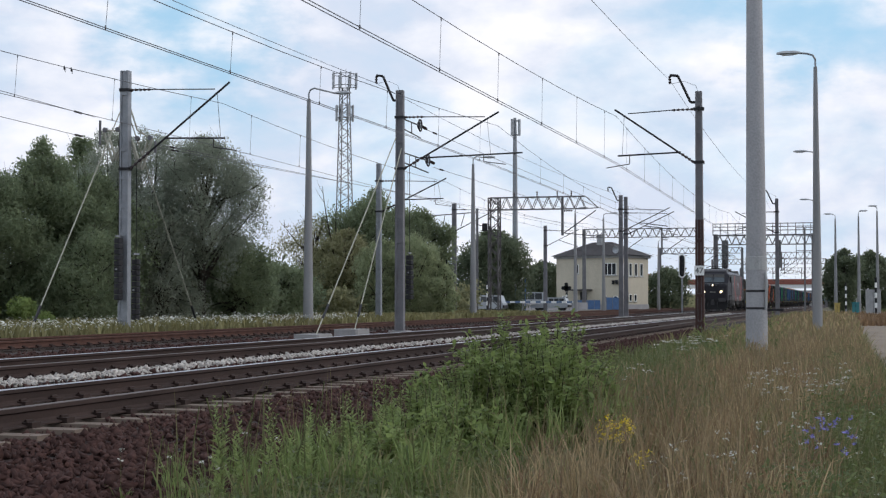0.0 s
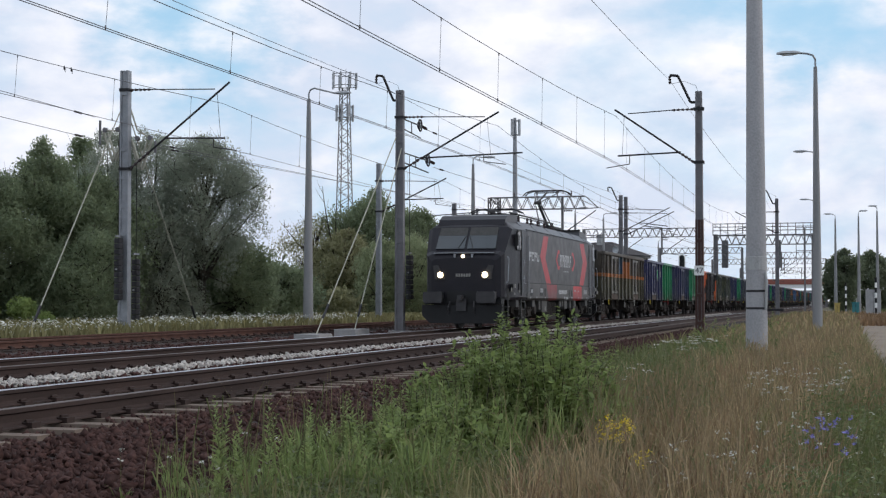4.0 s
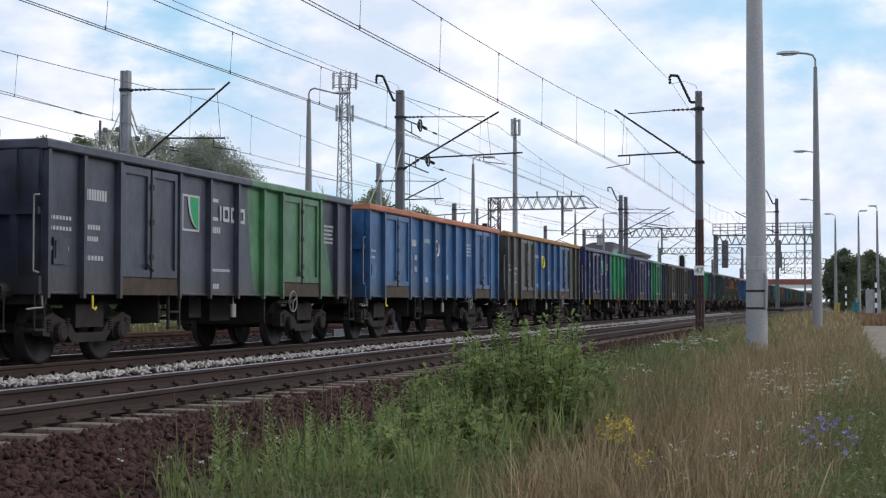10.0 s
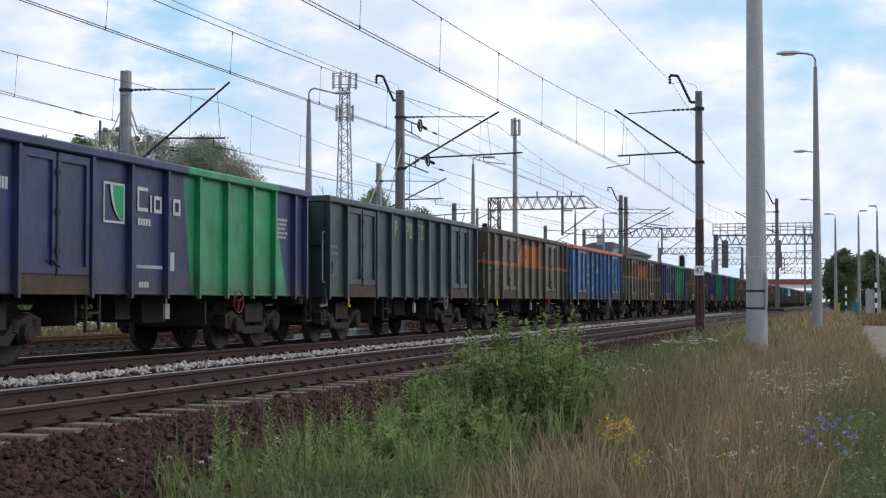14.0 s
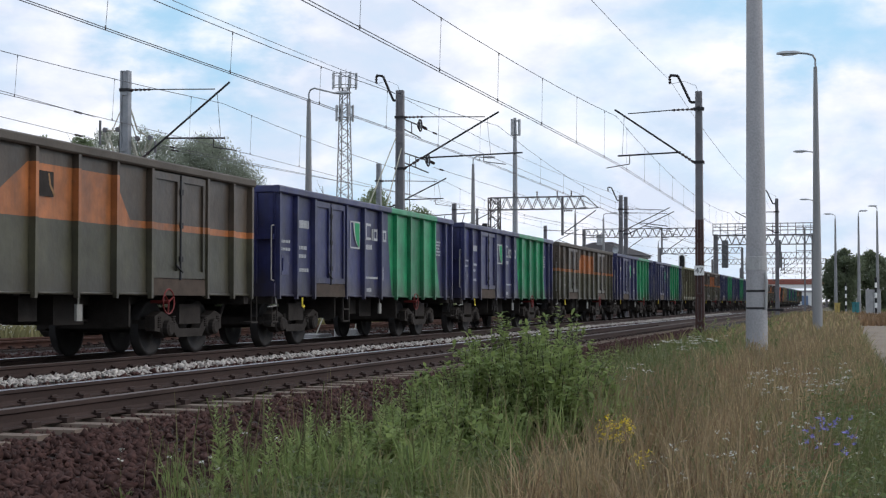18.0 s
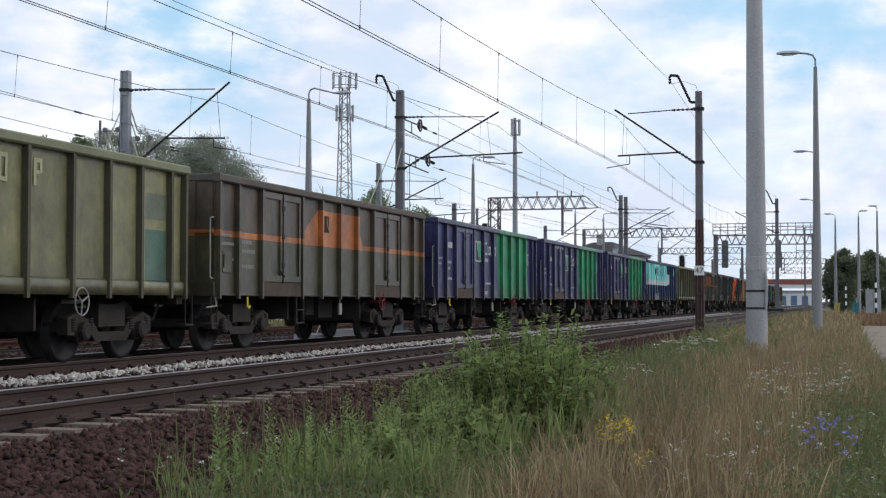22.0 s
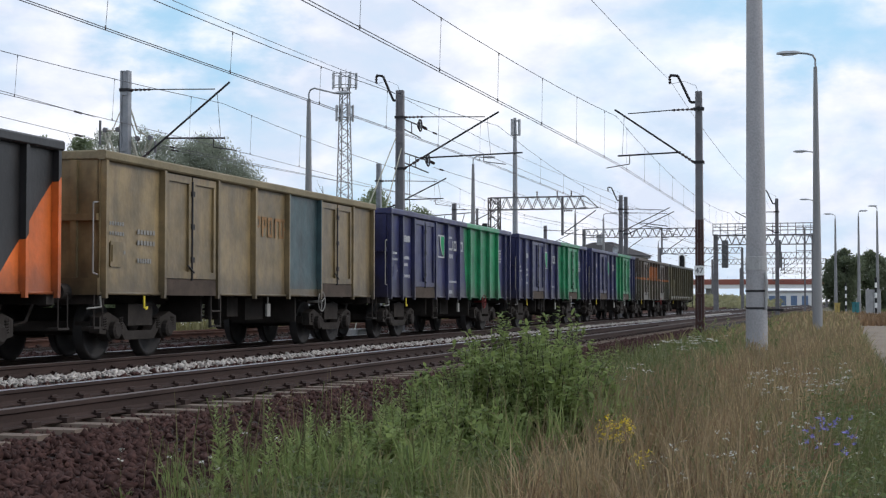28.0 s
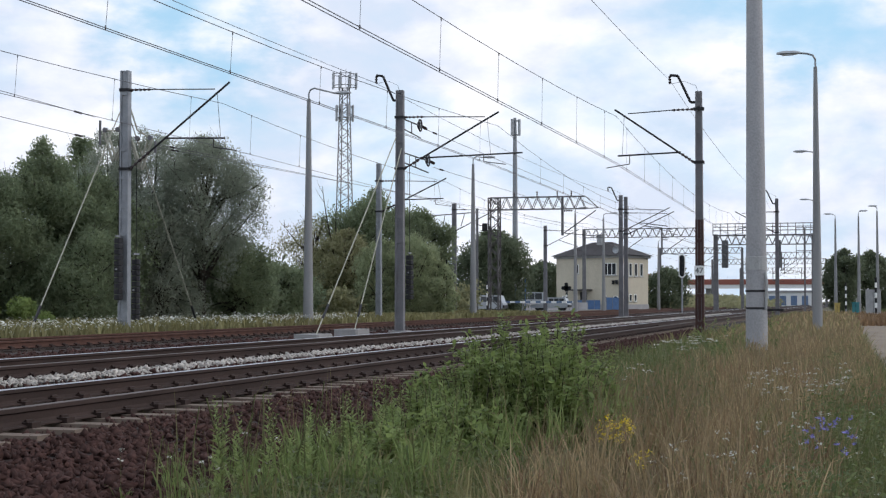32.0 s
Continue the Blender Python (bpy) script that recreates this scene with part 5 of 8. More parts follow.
    for x, s in ((8.44, 1), (12.33, -1)):
        rb.prism([(x, 2.45), (x + .40 * s, 2.81), (x + .68 * s, 2.81), (x + .68 * s, 2.68), (x + .47 * s, 2.68), (x + .22 * s, 2.45), (x + .47 * s, 2.22), (x + .68 * s, 2.22), (x + .68 * s, 2.09), (x + .40 * s, 2.09)], 1, Pl, Pl + .003)
    part("red_brackets", rb, M_REDPRINT, L)
    for x, wd, h in ((6.35, .26, .28), (5.52, .5, .26), (11.0, .22, .26), (11.5, .2, .24), (3.9, .4, .26)):
        part("vent_grille", B().cbox(x, x + wd, Pl, Pl + .004, 1.10, 1.10 + h, .05, 1), M_BLACKP, L)
    # running gear
    part("main_frame", B().box(.7, 18.2, -1.0, 1.0, .74, .945), M_GEAR, L)
    for xc in (4.23, 14.67):
        f = B()
        for y in (-1.12, 1.12):
            f.prism([(-2.0, .55), (-2.0, .80), (-1.2, .86), (-.7, .72), (.7, .72), (1.2, .86), (2.0, .80), (2.0, .55), (1.5, .42), (.6, .38), (-.6, .38), (-1.5, .42)], 1, y - .08, y + .08)
            for dx in (-1.3, 1.3):
                f.lathe([(.02, -.2), (.18, -.2), (.22, -.1), (.22, .1), (.02, .1)], (dx, y, .625), 1, 12)
                f.tube((dx - .4, y, .55), (dx - .4, y, .92), .1, 8).tube((dx + .4, y, .55), (dx + .4, y, .92), .1, 8)
            f.tube((-.9, y * 1.1, .42), (.9, y * 1.1, .60), .05, 6).tube((-.3, y * 1.12, .9), (.2, y * 1.12, .45), .06, 6)
        f.box(-1.9, 1.9, -1.0, 1.0, .6, .76)
        bg = part("bogie", f, M_GEAR, L)
        bg.location = (xc, 0, 0)
        for dx in (-1.3, 1.3):
            for y, s in ((-.75, 1), (.75, -1)):
                wb = B().lathe([(.02, -.06 * s), (.15, -.06 * s), (.20, -.02 * s), (.50, -.02 * s), (.54, -.065 * s), (.625, -.065 * s), (.625, .05 * s), (.65, .07 * s), (.58, .075 * s), (.02, .06 * s)], (0, y, 0), 1, 28)
                for a in range(6):
                    wb.tube((.33 * math.cos(a * 1.047), y - .03 * s, .33 * math.sin(a * 1.047)), (.33 * math.cos(a * 1.047), y - .05 * s, .33 * math.sin(a * 1.047)), .05, 8)
                wh = part("wheel", wb, M_WHEELGREY, bg)
                wh.location = (dx, 0, .625)
                SPINNERS.append((wh, dx, .625))
        for dx in (-1.3, 1.3):
            part("sand_pipe", B().path([(dx - .75, -1.0, .8), (dx - .72, -.95, .4), (dx - .6, -.8, .1)], .025, 5).box(dx - .95, dx - .55, -1.42, -1.15, .72, .94), M_LBOX, bg)
    part("transformer_case", B().cbox(7.2, 9.3, -1.3, 1.3, .30, .92, .05, 0).box(7.22, 9.25, -1.34, -1.30, .27, .38), M_GEAR, L)
    ribs = B()
    for x in np.arange(7.35, 9.2, .22):
        ribs.box(x, x + .06, -1.325, -1.30, .42, .88)
    part("case_ribs", ribs, M_GEAR, L)
    for x0, x1, z0, y0 in ((6.2, 7.15, .52, -1.42), (9.6, 9.85, .70, -1.40), (10.05, 10.3, .72, -1.40), (10.45, 11.0, .62, -1.42), (11.55, 11.85, .66, -1.42), (5.75, 6.05, .62, -1.40), (12.4, 12.75, .62, -1.40)):
        part("equipment_box", B().cbox(x0, x1, y0, -1.0, z0, .938, .02, 2), M_LBOX, L)
    part("warning_plate", B().prism([(6.62, .58), (6.84, .58), (6.73, .82)], 1, -1.428, -1.421), M_RAILWHITE, L)
    # roof gear: bus bar on insulators, two pantographs
    part("bus_bar", B().tube((4.0, -.75, 3.955), (11.6, -.75, 3.955), .032, 6).tube((4.0, -.55, 3.93), (11.6, -.55, 3.93), .02, 5), M_DARK, L)
    for x in (4.2, 5.4, 6.85, 7.5, 8.7, 9.9, 11.2, 11.5):
        part("insulator", B().lathe([(.035, 0), (.06, .02), (.035, .06), (.06, .1), (.035, .14), (.06, .18), (.03, .22), (.03, .26)], (x, -.75, 3.66), 2, 8), M_INSUL, L)
    for x in (5.9, 9.2, 10.4):
        part("roof_box", B().cbox(x, x + .9, -.5, .5, 3.66, 3.86, .05, 0), M_LROOF, L)
    part("pantograph_arm", B().path([(14.35, 0, 3.98), (12.36, 0, 4.84)], .055, 8).path([(12.3, 0, 4.84), (14.1, 0, 5.36)], .04, 8).tube((14.0, .25, 3.92), (12.5, .12, 4.72), .022, 5).tube((14.0, -.25, 3.92), (12.5, -.12, 4.72), .022, 5), M_DARK, L)
    part("pantograph_fork", B().tube((12.35, -.1, 4.86), (14.1, -.5, 5.36), .02, 5).tube((12.35, .1, 4.86), (14.1, .5, 5.36), .02, 5).tube((12.36, -.14, 4.84), (12.36, .14, 4.84), .07, 8), M_LBOX, L)
    hd = B()
    for dx in (-.19, .19):
        hd.path([(14.25 + dx, -.97, 5.26), (14.25 + dx, -.85, 5.38), (14.25 + dx, -.6, 5.45), (14.25 + dx, .6, 5.45), (14.25 + dx, .85, 5.38), (14.25 + dx, .97, 5.26)], .024, 6)
    hd.tube((14.0, -.45, 5.37), (14.5, -.45, 5.41), .02, 5).tube((14.0, .45, 5.37), (14.5, .45, 5.41), .02, 5).tube((14.1, -.5, 5.36), (14.1, .5, 5.36), .022, 6)
    part("pantograph_head", hd, M_DARK, L)
    for x in (4.3, 13.1):
        part("pantograph_base", B().box(x, x + 1.7, -.5, -.42, 3.86, 3.93).box(x, x + 1.7, .42, .5, 3.86, 3.93).box(x, x + .1, -.42, .42, 3.86, 3.93).box(x + 1.6, x + 1.7, -.42, .42, 3.86, 3.93).box(x + .9, x + 1.3, -.2, .2, 3.8, 4.02), M_DARK, L)
        for px in (x + .1, x + 1.6):
            for py in (-.46, .46):
                part("insulator", B().lathe([(.05, 0), (.075, .03), (.045, .07), (.075, .11), (.045, .15), (.05, .19)], (px, py, 3.67), 2, 8), M_INSUL, L)
    dn = B().path([(5.6, 0, 3.96), (3.7, 0, 4.04), (5.4, 0, 4.10)], .04, 8)
    for dx in (-.18, .18):
        dn.path([(5.2 + dx, -.95, 4.0), (5.2 + dx, -.65, 4.14), (5.2 + dx, .65, 4.14), (5.2 + dx, .95, 4.0)], .022, 6)
    part("folded_pantograph", dn, M_DARK, L)
    tx = bpy.data.curves.new("digit", "FONT")
    tx.body, tx.size, tx.extrude = "2", .2, .002
    ob = new("digit_source", tx)
    me = bpy.data.meshes.new_from_object(ob)
    bpy.data.objects.remove(ob)
    me.materials.append(M_TEXT)
    o = new("digit", me)
    o.parent = L
    o.matrix_basis = Matrix(((1, 0, 0, 16.55), (0, 0, -1, -1.486), (0, 1, 0, 1.55), (0, 0, 0, 1)))
    MOVERS.append((L, FRONT6 - 18.9))


M_WHEELGREY = surface("worn_wheel_steel", (0.075, 0.072, 0.07), 0.55, 0.3, var=0.3, scale=4)
M_REDPRINT = surface("red_print", RED, 0.4, var=0.1, bump=0)
SPINNERS = []
locomotive()


# ---- overhead line ----
def h_mast(b, x, y, z0, z1, w=.30, d=.24, taper=.8):
    """Two channels tied by plates."""
    for s in (-1, 1):
        o = w / 2
        b.add([(x - d / 2, y + s * o - .04, z0), (x + d / 2, y + s * o - .04, z0), (x + d / 2, y + s * o + .04, z0), (x - d / 2, y + s * o + .04, z0),
               (x - d / 2, y + s * o * taper - .03, z1), (x + d / 2, y + s * o * taper - .03, z1), (x + d / 2, y + s * o * taper + .03, z1), (x - d / 2, y + s * o * taper + .03, z1)],
              [(3, 2, 1, 0), (4, 5, 6, 7), (0, 1, 5, 4), (1, 2, 6, 5), (2, 3, 7, 6), (3, 0, 4, 7)])
    b.box(x - d / 2 + .03, x - d / 2 + .055, y - w / 2 * taper, y + w / 2 * taper, z0, z1)
    for z in np.arange(z0 + .5, z1, .9):
        b.box(x - d / 2 - .012, x + d / 2 + .012, y - w / 2 * .8, y + w / 2 * .8, z, z + .1)
    return b


def insulator(p, q, r=.06, n=5):
    """A string of ribbed discs from p to q."""
    b = B()
    p, q = Vector(p), Vector(q)
    b.tube(p, q, r * .4, 6)
    for k in range(n):
        c = p.lerp(q, (k + .5) / n)
        h = (q - p) / n * .28
        b.tube(c - h, c + h, r, 8, r * .6)
    return b


def cantilever(m, x, y0, y1, zt, zl, zs, kk=.38, reach=.05):
    """The strut that carries the wires: tube from the mast's lower bracket up to y1, zt; tie above; registration arm at zs."""
    s = 1 if y1 > y0 else -1
    ya = y0 + s * .16
    low, tip = (x, ya, zl), (x, y1, zt)
    part("strut_tube", B().tube(Vector(low).lerp(Vector(tip), .22), Vector(low).lerp(Vector(tip), 1.06), .033, 8), M_DARK, m)
    part("insulator", insulator(low, Vector(low).lerp(Vector(tip), .22), .06), M_INSUL, m)
    part("tie_rod", B().tube((x, y0 + s * .9, zt + .02), (x, y1 - s * .3, zt - .05), .018, 6), M_DARK, m)
    part("insulator", insulator((x, ya, zt + .03), (x, y0 + s * .9, zt + .02), .05), M_INSUL, m)
    k = Vector(low).lerp(Vector(tip), kk)
    part("registration_arm", B().tube(k, (x, y1 + s * reach, zs), .028, 6).path([(x, y1 - s * .35, zs), (x, y1 - s * .35, zs - .28), (x, y1 + s * .45, zs - .40)], .016, 5)
         .tube((x, y1 - s * .1, zs), Vector(low).lerp(Vector(tip), .93), .008, 4), M_DARK, m)
    for zb in (zl, zt + .03):
        part("mast_bracket", B().box(x - .14, x + .14, y0 - .17, y0 + .17, zb - .045, zb + .045), M_DARK, m)


def horn(m, x, y, z, dy):
    """Bent bracket that holds the feeder line over the mast."""
    b = B().path([(x, y, z - .35), (x, y + dy * .28, z - .35), (x, y + dy * .72, z + .55), (x, y + dy, z + .58)], .045, 8)
    part("feeder_bracket", b, M_DARK, m)
    part("insulator", insulator((x, y + dy, z + .56), (x, y + dy, z + .28), .06, 3), M_INSUL, m)
    part("jumper", B().path([(x, y + dy, z + .28), (x, y + dy * .5, z + .36), (x, y + dy * .1, z + .2), (x, y, z - .05)], .008, 4), M_WIRE, m)


def mast(name, label, x, y, z0, z1, cants=(), horn_dy=0, material=None, foot=True, w=.30, base_paint=None):
    m = thing(name, label, "overhead line mast", "overhead line masts")
    part("post", h_mast(B(), x, y, z0, z1, w), material or M_STEEL, m)
    if base_paint:
        part("painted_foot", h_mast(B(), x, y, z0 - .01, 3.6, w + .02, .27, .93), base_paint, m)
    if foot:
        part("footing", B().cbox(x - .35, x + .35, y - .35, y + .35, z0 - .5, z0 + .06, .05, 2), M_CONCRETE, m)
    for c in cants:
        cantilever(m, x + c[0], *c[1:])
    if horn_dy:
        horn(m, x, y, z1, horn_dy)
    return m


def wire_span(name, label, sup, double=False, sags=(.8,), step=5.0):
    """A contact wire hung from a messenger by droppers. sup: (x, y, messenger height, contact height) at each mast."""
    t = thing(name, label, "overhead wire", "overhead wires")
    run = [(sup[0][0], sup[0][1], sup[0][2])]
    for k, ((xa, ya, za, ca), (xb, yb, zb, cb)) in enumerate(zip(sup, sup[1:])):
        sag = sags[min(k, len(sags) - 1)]
        n = max(2, round((xb - xa) / step))
        f = lambda u: za + (zb - za) * u - sag * 4 * u * (1 - u)
        at = lambda u: (xa + (xb - xa) * u, ya + (yb - ya) * u)
        for i in range(n):
            u, v = i / n, (i + 1) / n
            run.append((*at(v), f(v)))
            um = (u + v) / 2
            xm, ym = at(um)
            zc = ca + (cb - ca) * um
            if xm < 130:
                part("dropper", B().tube((xm + .12, ym, f(um)), (xm, ym, zc), .005, 4).tube((xm, ym, zc - .01), (xm, ym, zc + .06), .016, 5).tube((xm + .12, ym, f(um) - .05), (xm + .12, ym, f(um) + .02), .014, 5), M_WIRE, t)
        for dy in (-.05, .05) if double else (0,):
            part("contact_wire", B().tube((xa, ya + dy, ca), (xb, yb + dy, cb), .009, 4), M_WIRE, t)
    part("messenger_wire", B().cable(run, .009), M_WIRE, t)


def plain_wire(pts, label, r=.009, sag=.25):
    run = [Vector(pts[0])]
    for p, q in zip(pts, pts[1:]):
        p, q = Vector(p), Vector(q)
        L = (q - p).length
        n = max(1, min(12, int(L / 5)))
        run += [p.lerp(q, i / n) - Vector((0, 0, sag * 4 * (i / n) * (1 - i / n) * min(1, L / 50))) for i in range(1, n + 1)]
    solo("feeder_wire", B().cable(run, r), M_WIRE, label, "overhead wire", "overhead wires")


mast("overhead_line_mast", "dark steel mast with brown rusty foot and kilometre board", 49.5, 4.7, -.34, 7.85, [(0, 4.7, 7.35, 7.24, 5.5, 5.78, .2)], .95, base_paint=M_RUSTMAST, w=.19)
mast("overhead_line_mast", "heavy grey steel mast with tensioning wheels and weights", 51.05, 15.5, -.2, 8.5, [(0, 15.5, 12.05, 7.5, 5.68, 6.14, .2, 1.05)], .9, w=.25)
mast("overhead_line_mast", "pale grey steel mast braced with stays and weights", 43.15, 22.3, -.2, 8.3, [(0, 22.3, 18.9, 7.65, 5.14, 6.04)], 0, material=M_GALV, w=.27)
mast("overhead_line_mast", "slim grey steel mast at the siding", 70.8, 22.6, -.2, 7.8, [(0, 22.6, 19.3, 6.9, 5.4, 6.0)], 0, material=M_GALV, w=.20)
mast("overhead_line_mast", "dark steel mast beside the main line", 105.5, 4.7, -.3, 8.05, [(0, 4.7, 7.4, 7.1, 5.7, 5.95)], .95, w=.20)
mast("overhead_line_mast", "dark steel mast between the tracks", 103.0, 15.2, -.2, 8.3, [(0, 15.2, 12.0, 7.3, 5.8, 6.1)], .9, w=.24)
mast("overhead_line_mast", "dark steel mast between the tracks", 107.5, 15.5, -.2, 8.5, [(0, 15.5, 12.2, 7.3, 5.8, 6.1)], 0, w=.24)
wire_span("catenary", "messenger and contact wires over the near track", [(-8, 8.05, 7.05, 5.24), (49.5, 7.45, 7.12, 5.53), (105.5, 7.9, 7.1, 5.55), (165, 7.5, 7.1, 5.55),
          (225, 7.7, 7.1, 5.5), (290, 7.5, 7.1, 5.5), (360, 7.3, 7.1, 5.5), (520, 6.6, 7.1, 5.5), (700, 5.8, 7.1, 5.5)], True, (.66, .65))
wire_span("catenary", "messenger and contact wires over the train's track", [(-6, 12.15, 6.9, 5.32), (51.05, 11.9, 7.12, 5.66), (103, 12.2, 7.2, 5.6), (165, 11.6, 7.2, 5.6),
          (225, 11.5, 7.2, 5.6), (290, 11.2, 7.2, 5.6), (360, 10.9, 7.2, 5.6), (520, 10.2, 7.2, 5.6)], True, (.69, .9, .9))
wire_span("catenary", "messenger and contact wires over the rusty siding", [(-10, 18.95, 7.4, 5.7), (43.15, 18.95, 7.14, 5.75), (70.8, 19.1, 6.8, 5.7), (113, 19.2, 6.9, 5.7),
          (165, 19.2, 6.9, 5.7), (225, 19.2, 6.9, 5.7)], False, (.66, .22, .6))
plain_wire([(-8, 5.65, 8.2), (49.5, 5.65, 8.26), (105.5, 5.65, 8.3), (165, 5.65, 8.3)], "thin feeder wire along the mast tops", sag=.48)
plain_wire([(-6, 16.4, 8.8), (51.05, 16.4, 8.8), (103, 16.1, 8.6), (165, 16.1, 8.6)], "thin feeder wire along the mast tops", sag=.35)


def kilometre_board():
    t = thing("kilometre_board", "small white board with black number 47 on the mast", "sign")
    part("board", B().cbox(49.30, 49.33, 4.54, 4.86, 1.76, 2.08, .02, 0), M_WHITE, t)
    cu = bpy.data.curves.new("digits", "FONT")
    cu.body, cu.size, cu.extrude, cu.align_x = "47", .27, .002, "CENTER"
    ob = new("digits_source", cu)
    me = bpy.data.meshes.new_from_object(ob)
    bpy.data.objects.remove(ob)
    me.materials.append(M_BLACKP)
    o = new("digits", me)
    o.parent = t
    o.matrix_basis = Matrix(((0, 0, -1, 49.296), (-1, 0, 0, 4.70), (0, 1, 0, 1.83), (0, 0, 0, 1)))
    return t


kilometre_board()


# ---- poles and lamps on the near side ----
def concrete_pole():
    t = thing("concrete_pole", "thick grey round concrete pole with metal bands in dry grass", "pole")
    x, y = 31.7, 1.84
    part("shaft", B().lathe([(.228, -.5), (.224, .70)], (x, y, 0), 2, 32), M_POLE, t, smooth=True)
    part("upper_shaft", B().lathe([(.219, .70), (.135, 11.0), (.10, 11.05)], (x, y, 0), 2, 32), M_POLE, t, smooth=True)
    part("collar", B().lathe([(.208, 1.55), (.222, 1.56), (.219, 1.83), (.206, 1.84)], (x, y, 0), 2, 20), M_PALECON, t, "pale painted collar")
    for z in (1.12, .76):
        part("clamp_band", B().lathe([(.214, z - .025), (.228, z - .02), (.228, z + .02), (.212, z + .025)], (x, y, 0), 2, 20), M_DARK, t)
    part("conduit", B().path([(x - .15, y - .20, .74), (x - .15, y - .22, 1.3), (x - .12, y - .19, 1.5)], .03, 8), M_PALECON, t)
    part("step_iron", B().box(x - .02, x + .02, y - .55, y - .15, .70, .75), M_DARK, t)


M_POLE = surface("weathered_concrete_pole", (0.33, 0.325, 0.335), 0.85, var=0.25, scale=1.2, fine=25, stretch=(1, 1, 0.3))
M_PALECON = surface("pale_paint_on_concrete", (0.36, 0.36, 0.36), 0.8, var=0.2, scale=3)
M_LENS = surface("lamp_glass", (0.55, 0.56, 0.58), 0.2, var=0.1, bump=0)
concrete_pole()


def street_lamp(x, y, z, h, arm, r=.06, dx=0.0):
    """Tapered concrete lamp post with a bent arm across the line."""
    t = thing("street_lamp", "grey concrete lamp post with a curved arm, unlit", "street lamp", "street lamps")
    part("post", B().lathe([(r * 2.7, z - .4), (r * 2.5, z + 1.2), (r * 1.2, h - .9), (r * .95, h)], (x, y, 0), 2, 12), M_LAMPPOST, t, smooth=True)
    s = 1 if arm > 0 else -1
    k = abs(arm)
    pts = [(x, y, h - .1), (x, y, h + .25), (x, y + s * .08, h + .40), (x, y + s * .25, h + .46), (x + dx, y + s * (k - .45), h + .50)]
    part("arm", B().path(pts, .035, 8), M_GALV, t)
    hd = loft([[(x + dx + px * w, y + s * q, h + .50 + pz * w2) for px, pz in ((-1, 0), (-.6, .8), (.6, .8), (1, 0), (.6, -.5), (-.6, -.5))]
               for q, w, w2 in ((k - .5, .05, .05), (k - .3, .12, .10), (k + .1, .13, .10), (k + .3, .05, .04))])
    head = part("lamp_head", hd, M_LAMPHEAD, t)
    part("glass", B().cbox(x + dx - .09, x + dx + .09, min(y + s * (k - .25), y + s * (k + .12)), max(y + s * (k - .25), y + s * (k + .12)), h + .435, h + .455, .02, 1), M_LENS, head)
    return t


M_LAMPPOST = surface("lamp_post_concrete", (0.25, 0.25, 0.255), 0.8, var=0.2, scale=1.5, stretch=(1, 1, .3))
M_LAMPHEAD = surface("lamp_head_paint", (0.40, 0.41, 0.43), 0.45, 0.2, var=0.1)
street_lamp(52.3, 1.0, -.36, 8.95, 1.0, .065)
street_lamp(87.4, 1.65, -.36, 9.0, 1.0, .065)
street_lamp(134.7, 2.82, -.3, 9.4, .9, .065)
street_lamp(150.8, 1.12, -.3, 9.0, .8, .07)
street_lamp(151.4, -1.08, -.3, 9.3, -.6, .07)
street_lamp(145.6, -2.73, -.3, 9.4, .5, .07)
street_lamp(60.2, 22.4, -.15, 9.65, -.95, .085, 2.0)
street_lamp(91.0, 22.8, -.15, 9.6, -.9, .085, 1.0)
street_lamp(136.2, 24.35, -.1, 9.1, -.9, .08)
street_lamp(148.8, 23.72, -.1, 9.3, -1.2, .08)
street_lamp(190.4, 23.3, -.1, 8.3, -.9, .08)


# ---- fittings on the braced masts ----
def stay(x0, z0, x1, z1, y, label, block):
    t = thing("mast_stay", label, "stay")
    part("rod", B().tube((x0, y, z0), (x1, y, z1), .019, 6), M_STAY, t)
    part("turnbuckle", B().tube(Vector((x1, y, z1)).lerp(Vector((x0, y, z0)), .07), Vector((x1, y, z1)).lerp(Vector((x0, y, z0)), .13), .04, 6), M_DARK, t)
    if block:
        part("anchor_block", B().cbox(x1 - .9, x1 + .4, y - .4, y + .4, -.5, block, .06, 2), M_CONCRETE, t)


M_STAY = surface("pale_stay_rod", (0.36, 0.35, 0.29), 0.6, 0.2, var=0.2)
stay(42.75, 6.9, 37.35, -.15, 22.3, "pale steel stay rod bracing the mast", 0)
stay(43.5, 6.75, 48.9, -.15, 22.3, "pale steel stay rod bracing the mast", 0)
stay(50.9, 6.8, 42.63, -.1, 15.6, "pale steel stay rod to a concrete anchor block", -.08)
stay(50.9, 6.4, 45.66, -.05, 15.4, "pale steel stay rod to a concrete anchor block", .02)


def weight_stack(x, y, z0, z1, label):
    t = thing("tension_weight", label, "tension weight", "wire tension weights")
    n = int((z1 - z0) / .18)
    for k in range(n):
        part("weight_block", B().lathe([(.02, 0), (.13, .005), (.14, .02), (.14, .15), (.13, .165), (.02, .17)], (x, y, z0 + k * .18), 2, 10), M_DARK, t)
    part("hanger_rod", B().tube((x, y, z0 - .1), (x, y, 6.29), .012, 5), M_DARK, t)
    part("guide", B().box(x - .2, x + .2, y - .02, y + .02, z0 + .95, z0 + 1.0).box(x - .2, x + .2, y - .02, y + .02, z1, z1 + .05), M_GALV, t)


weight_stack(42.86, 22.36, .95, 2.95, "stack of dark iron tension weights on the mast")
weight_stack(43.95, 22.3, .3, 2.42, "stack of dark iron tension weights beside the mast")
weight_stack(52.1, 15.45, .98, 2.65, "stack of dark iron tension weights on the mast")


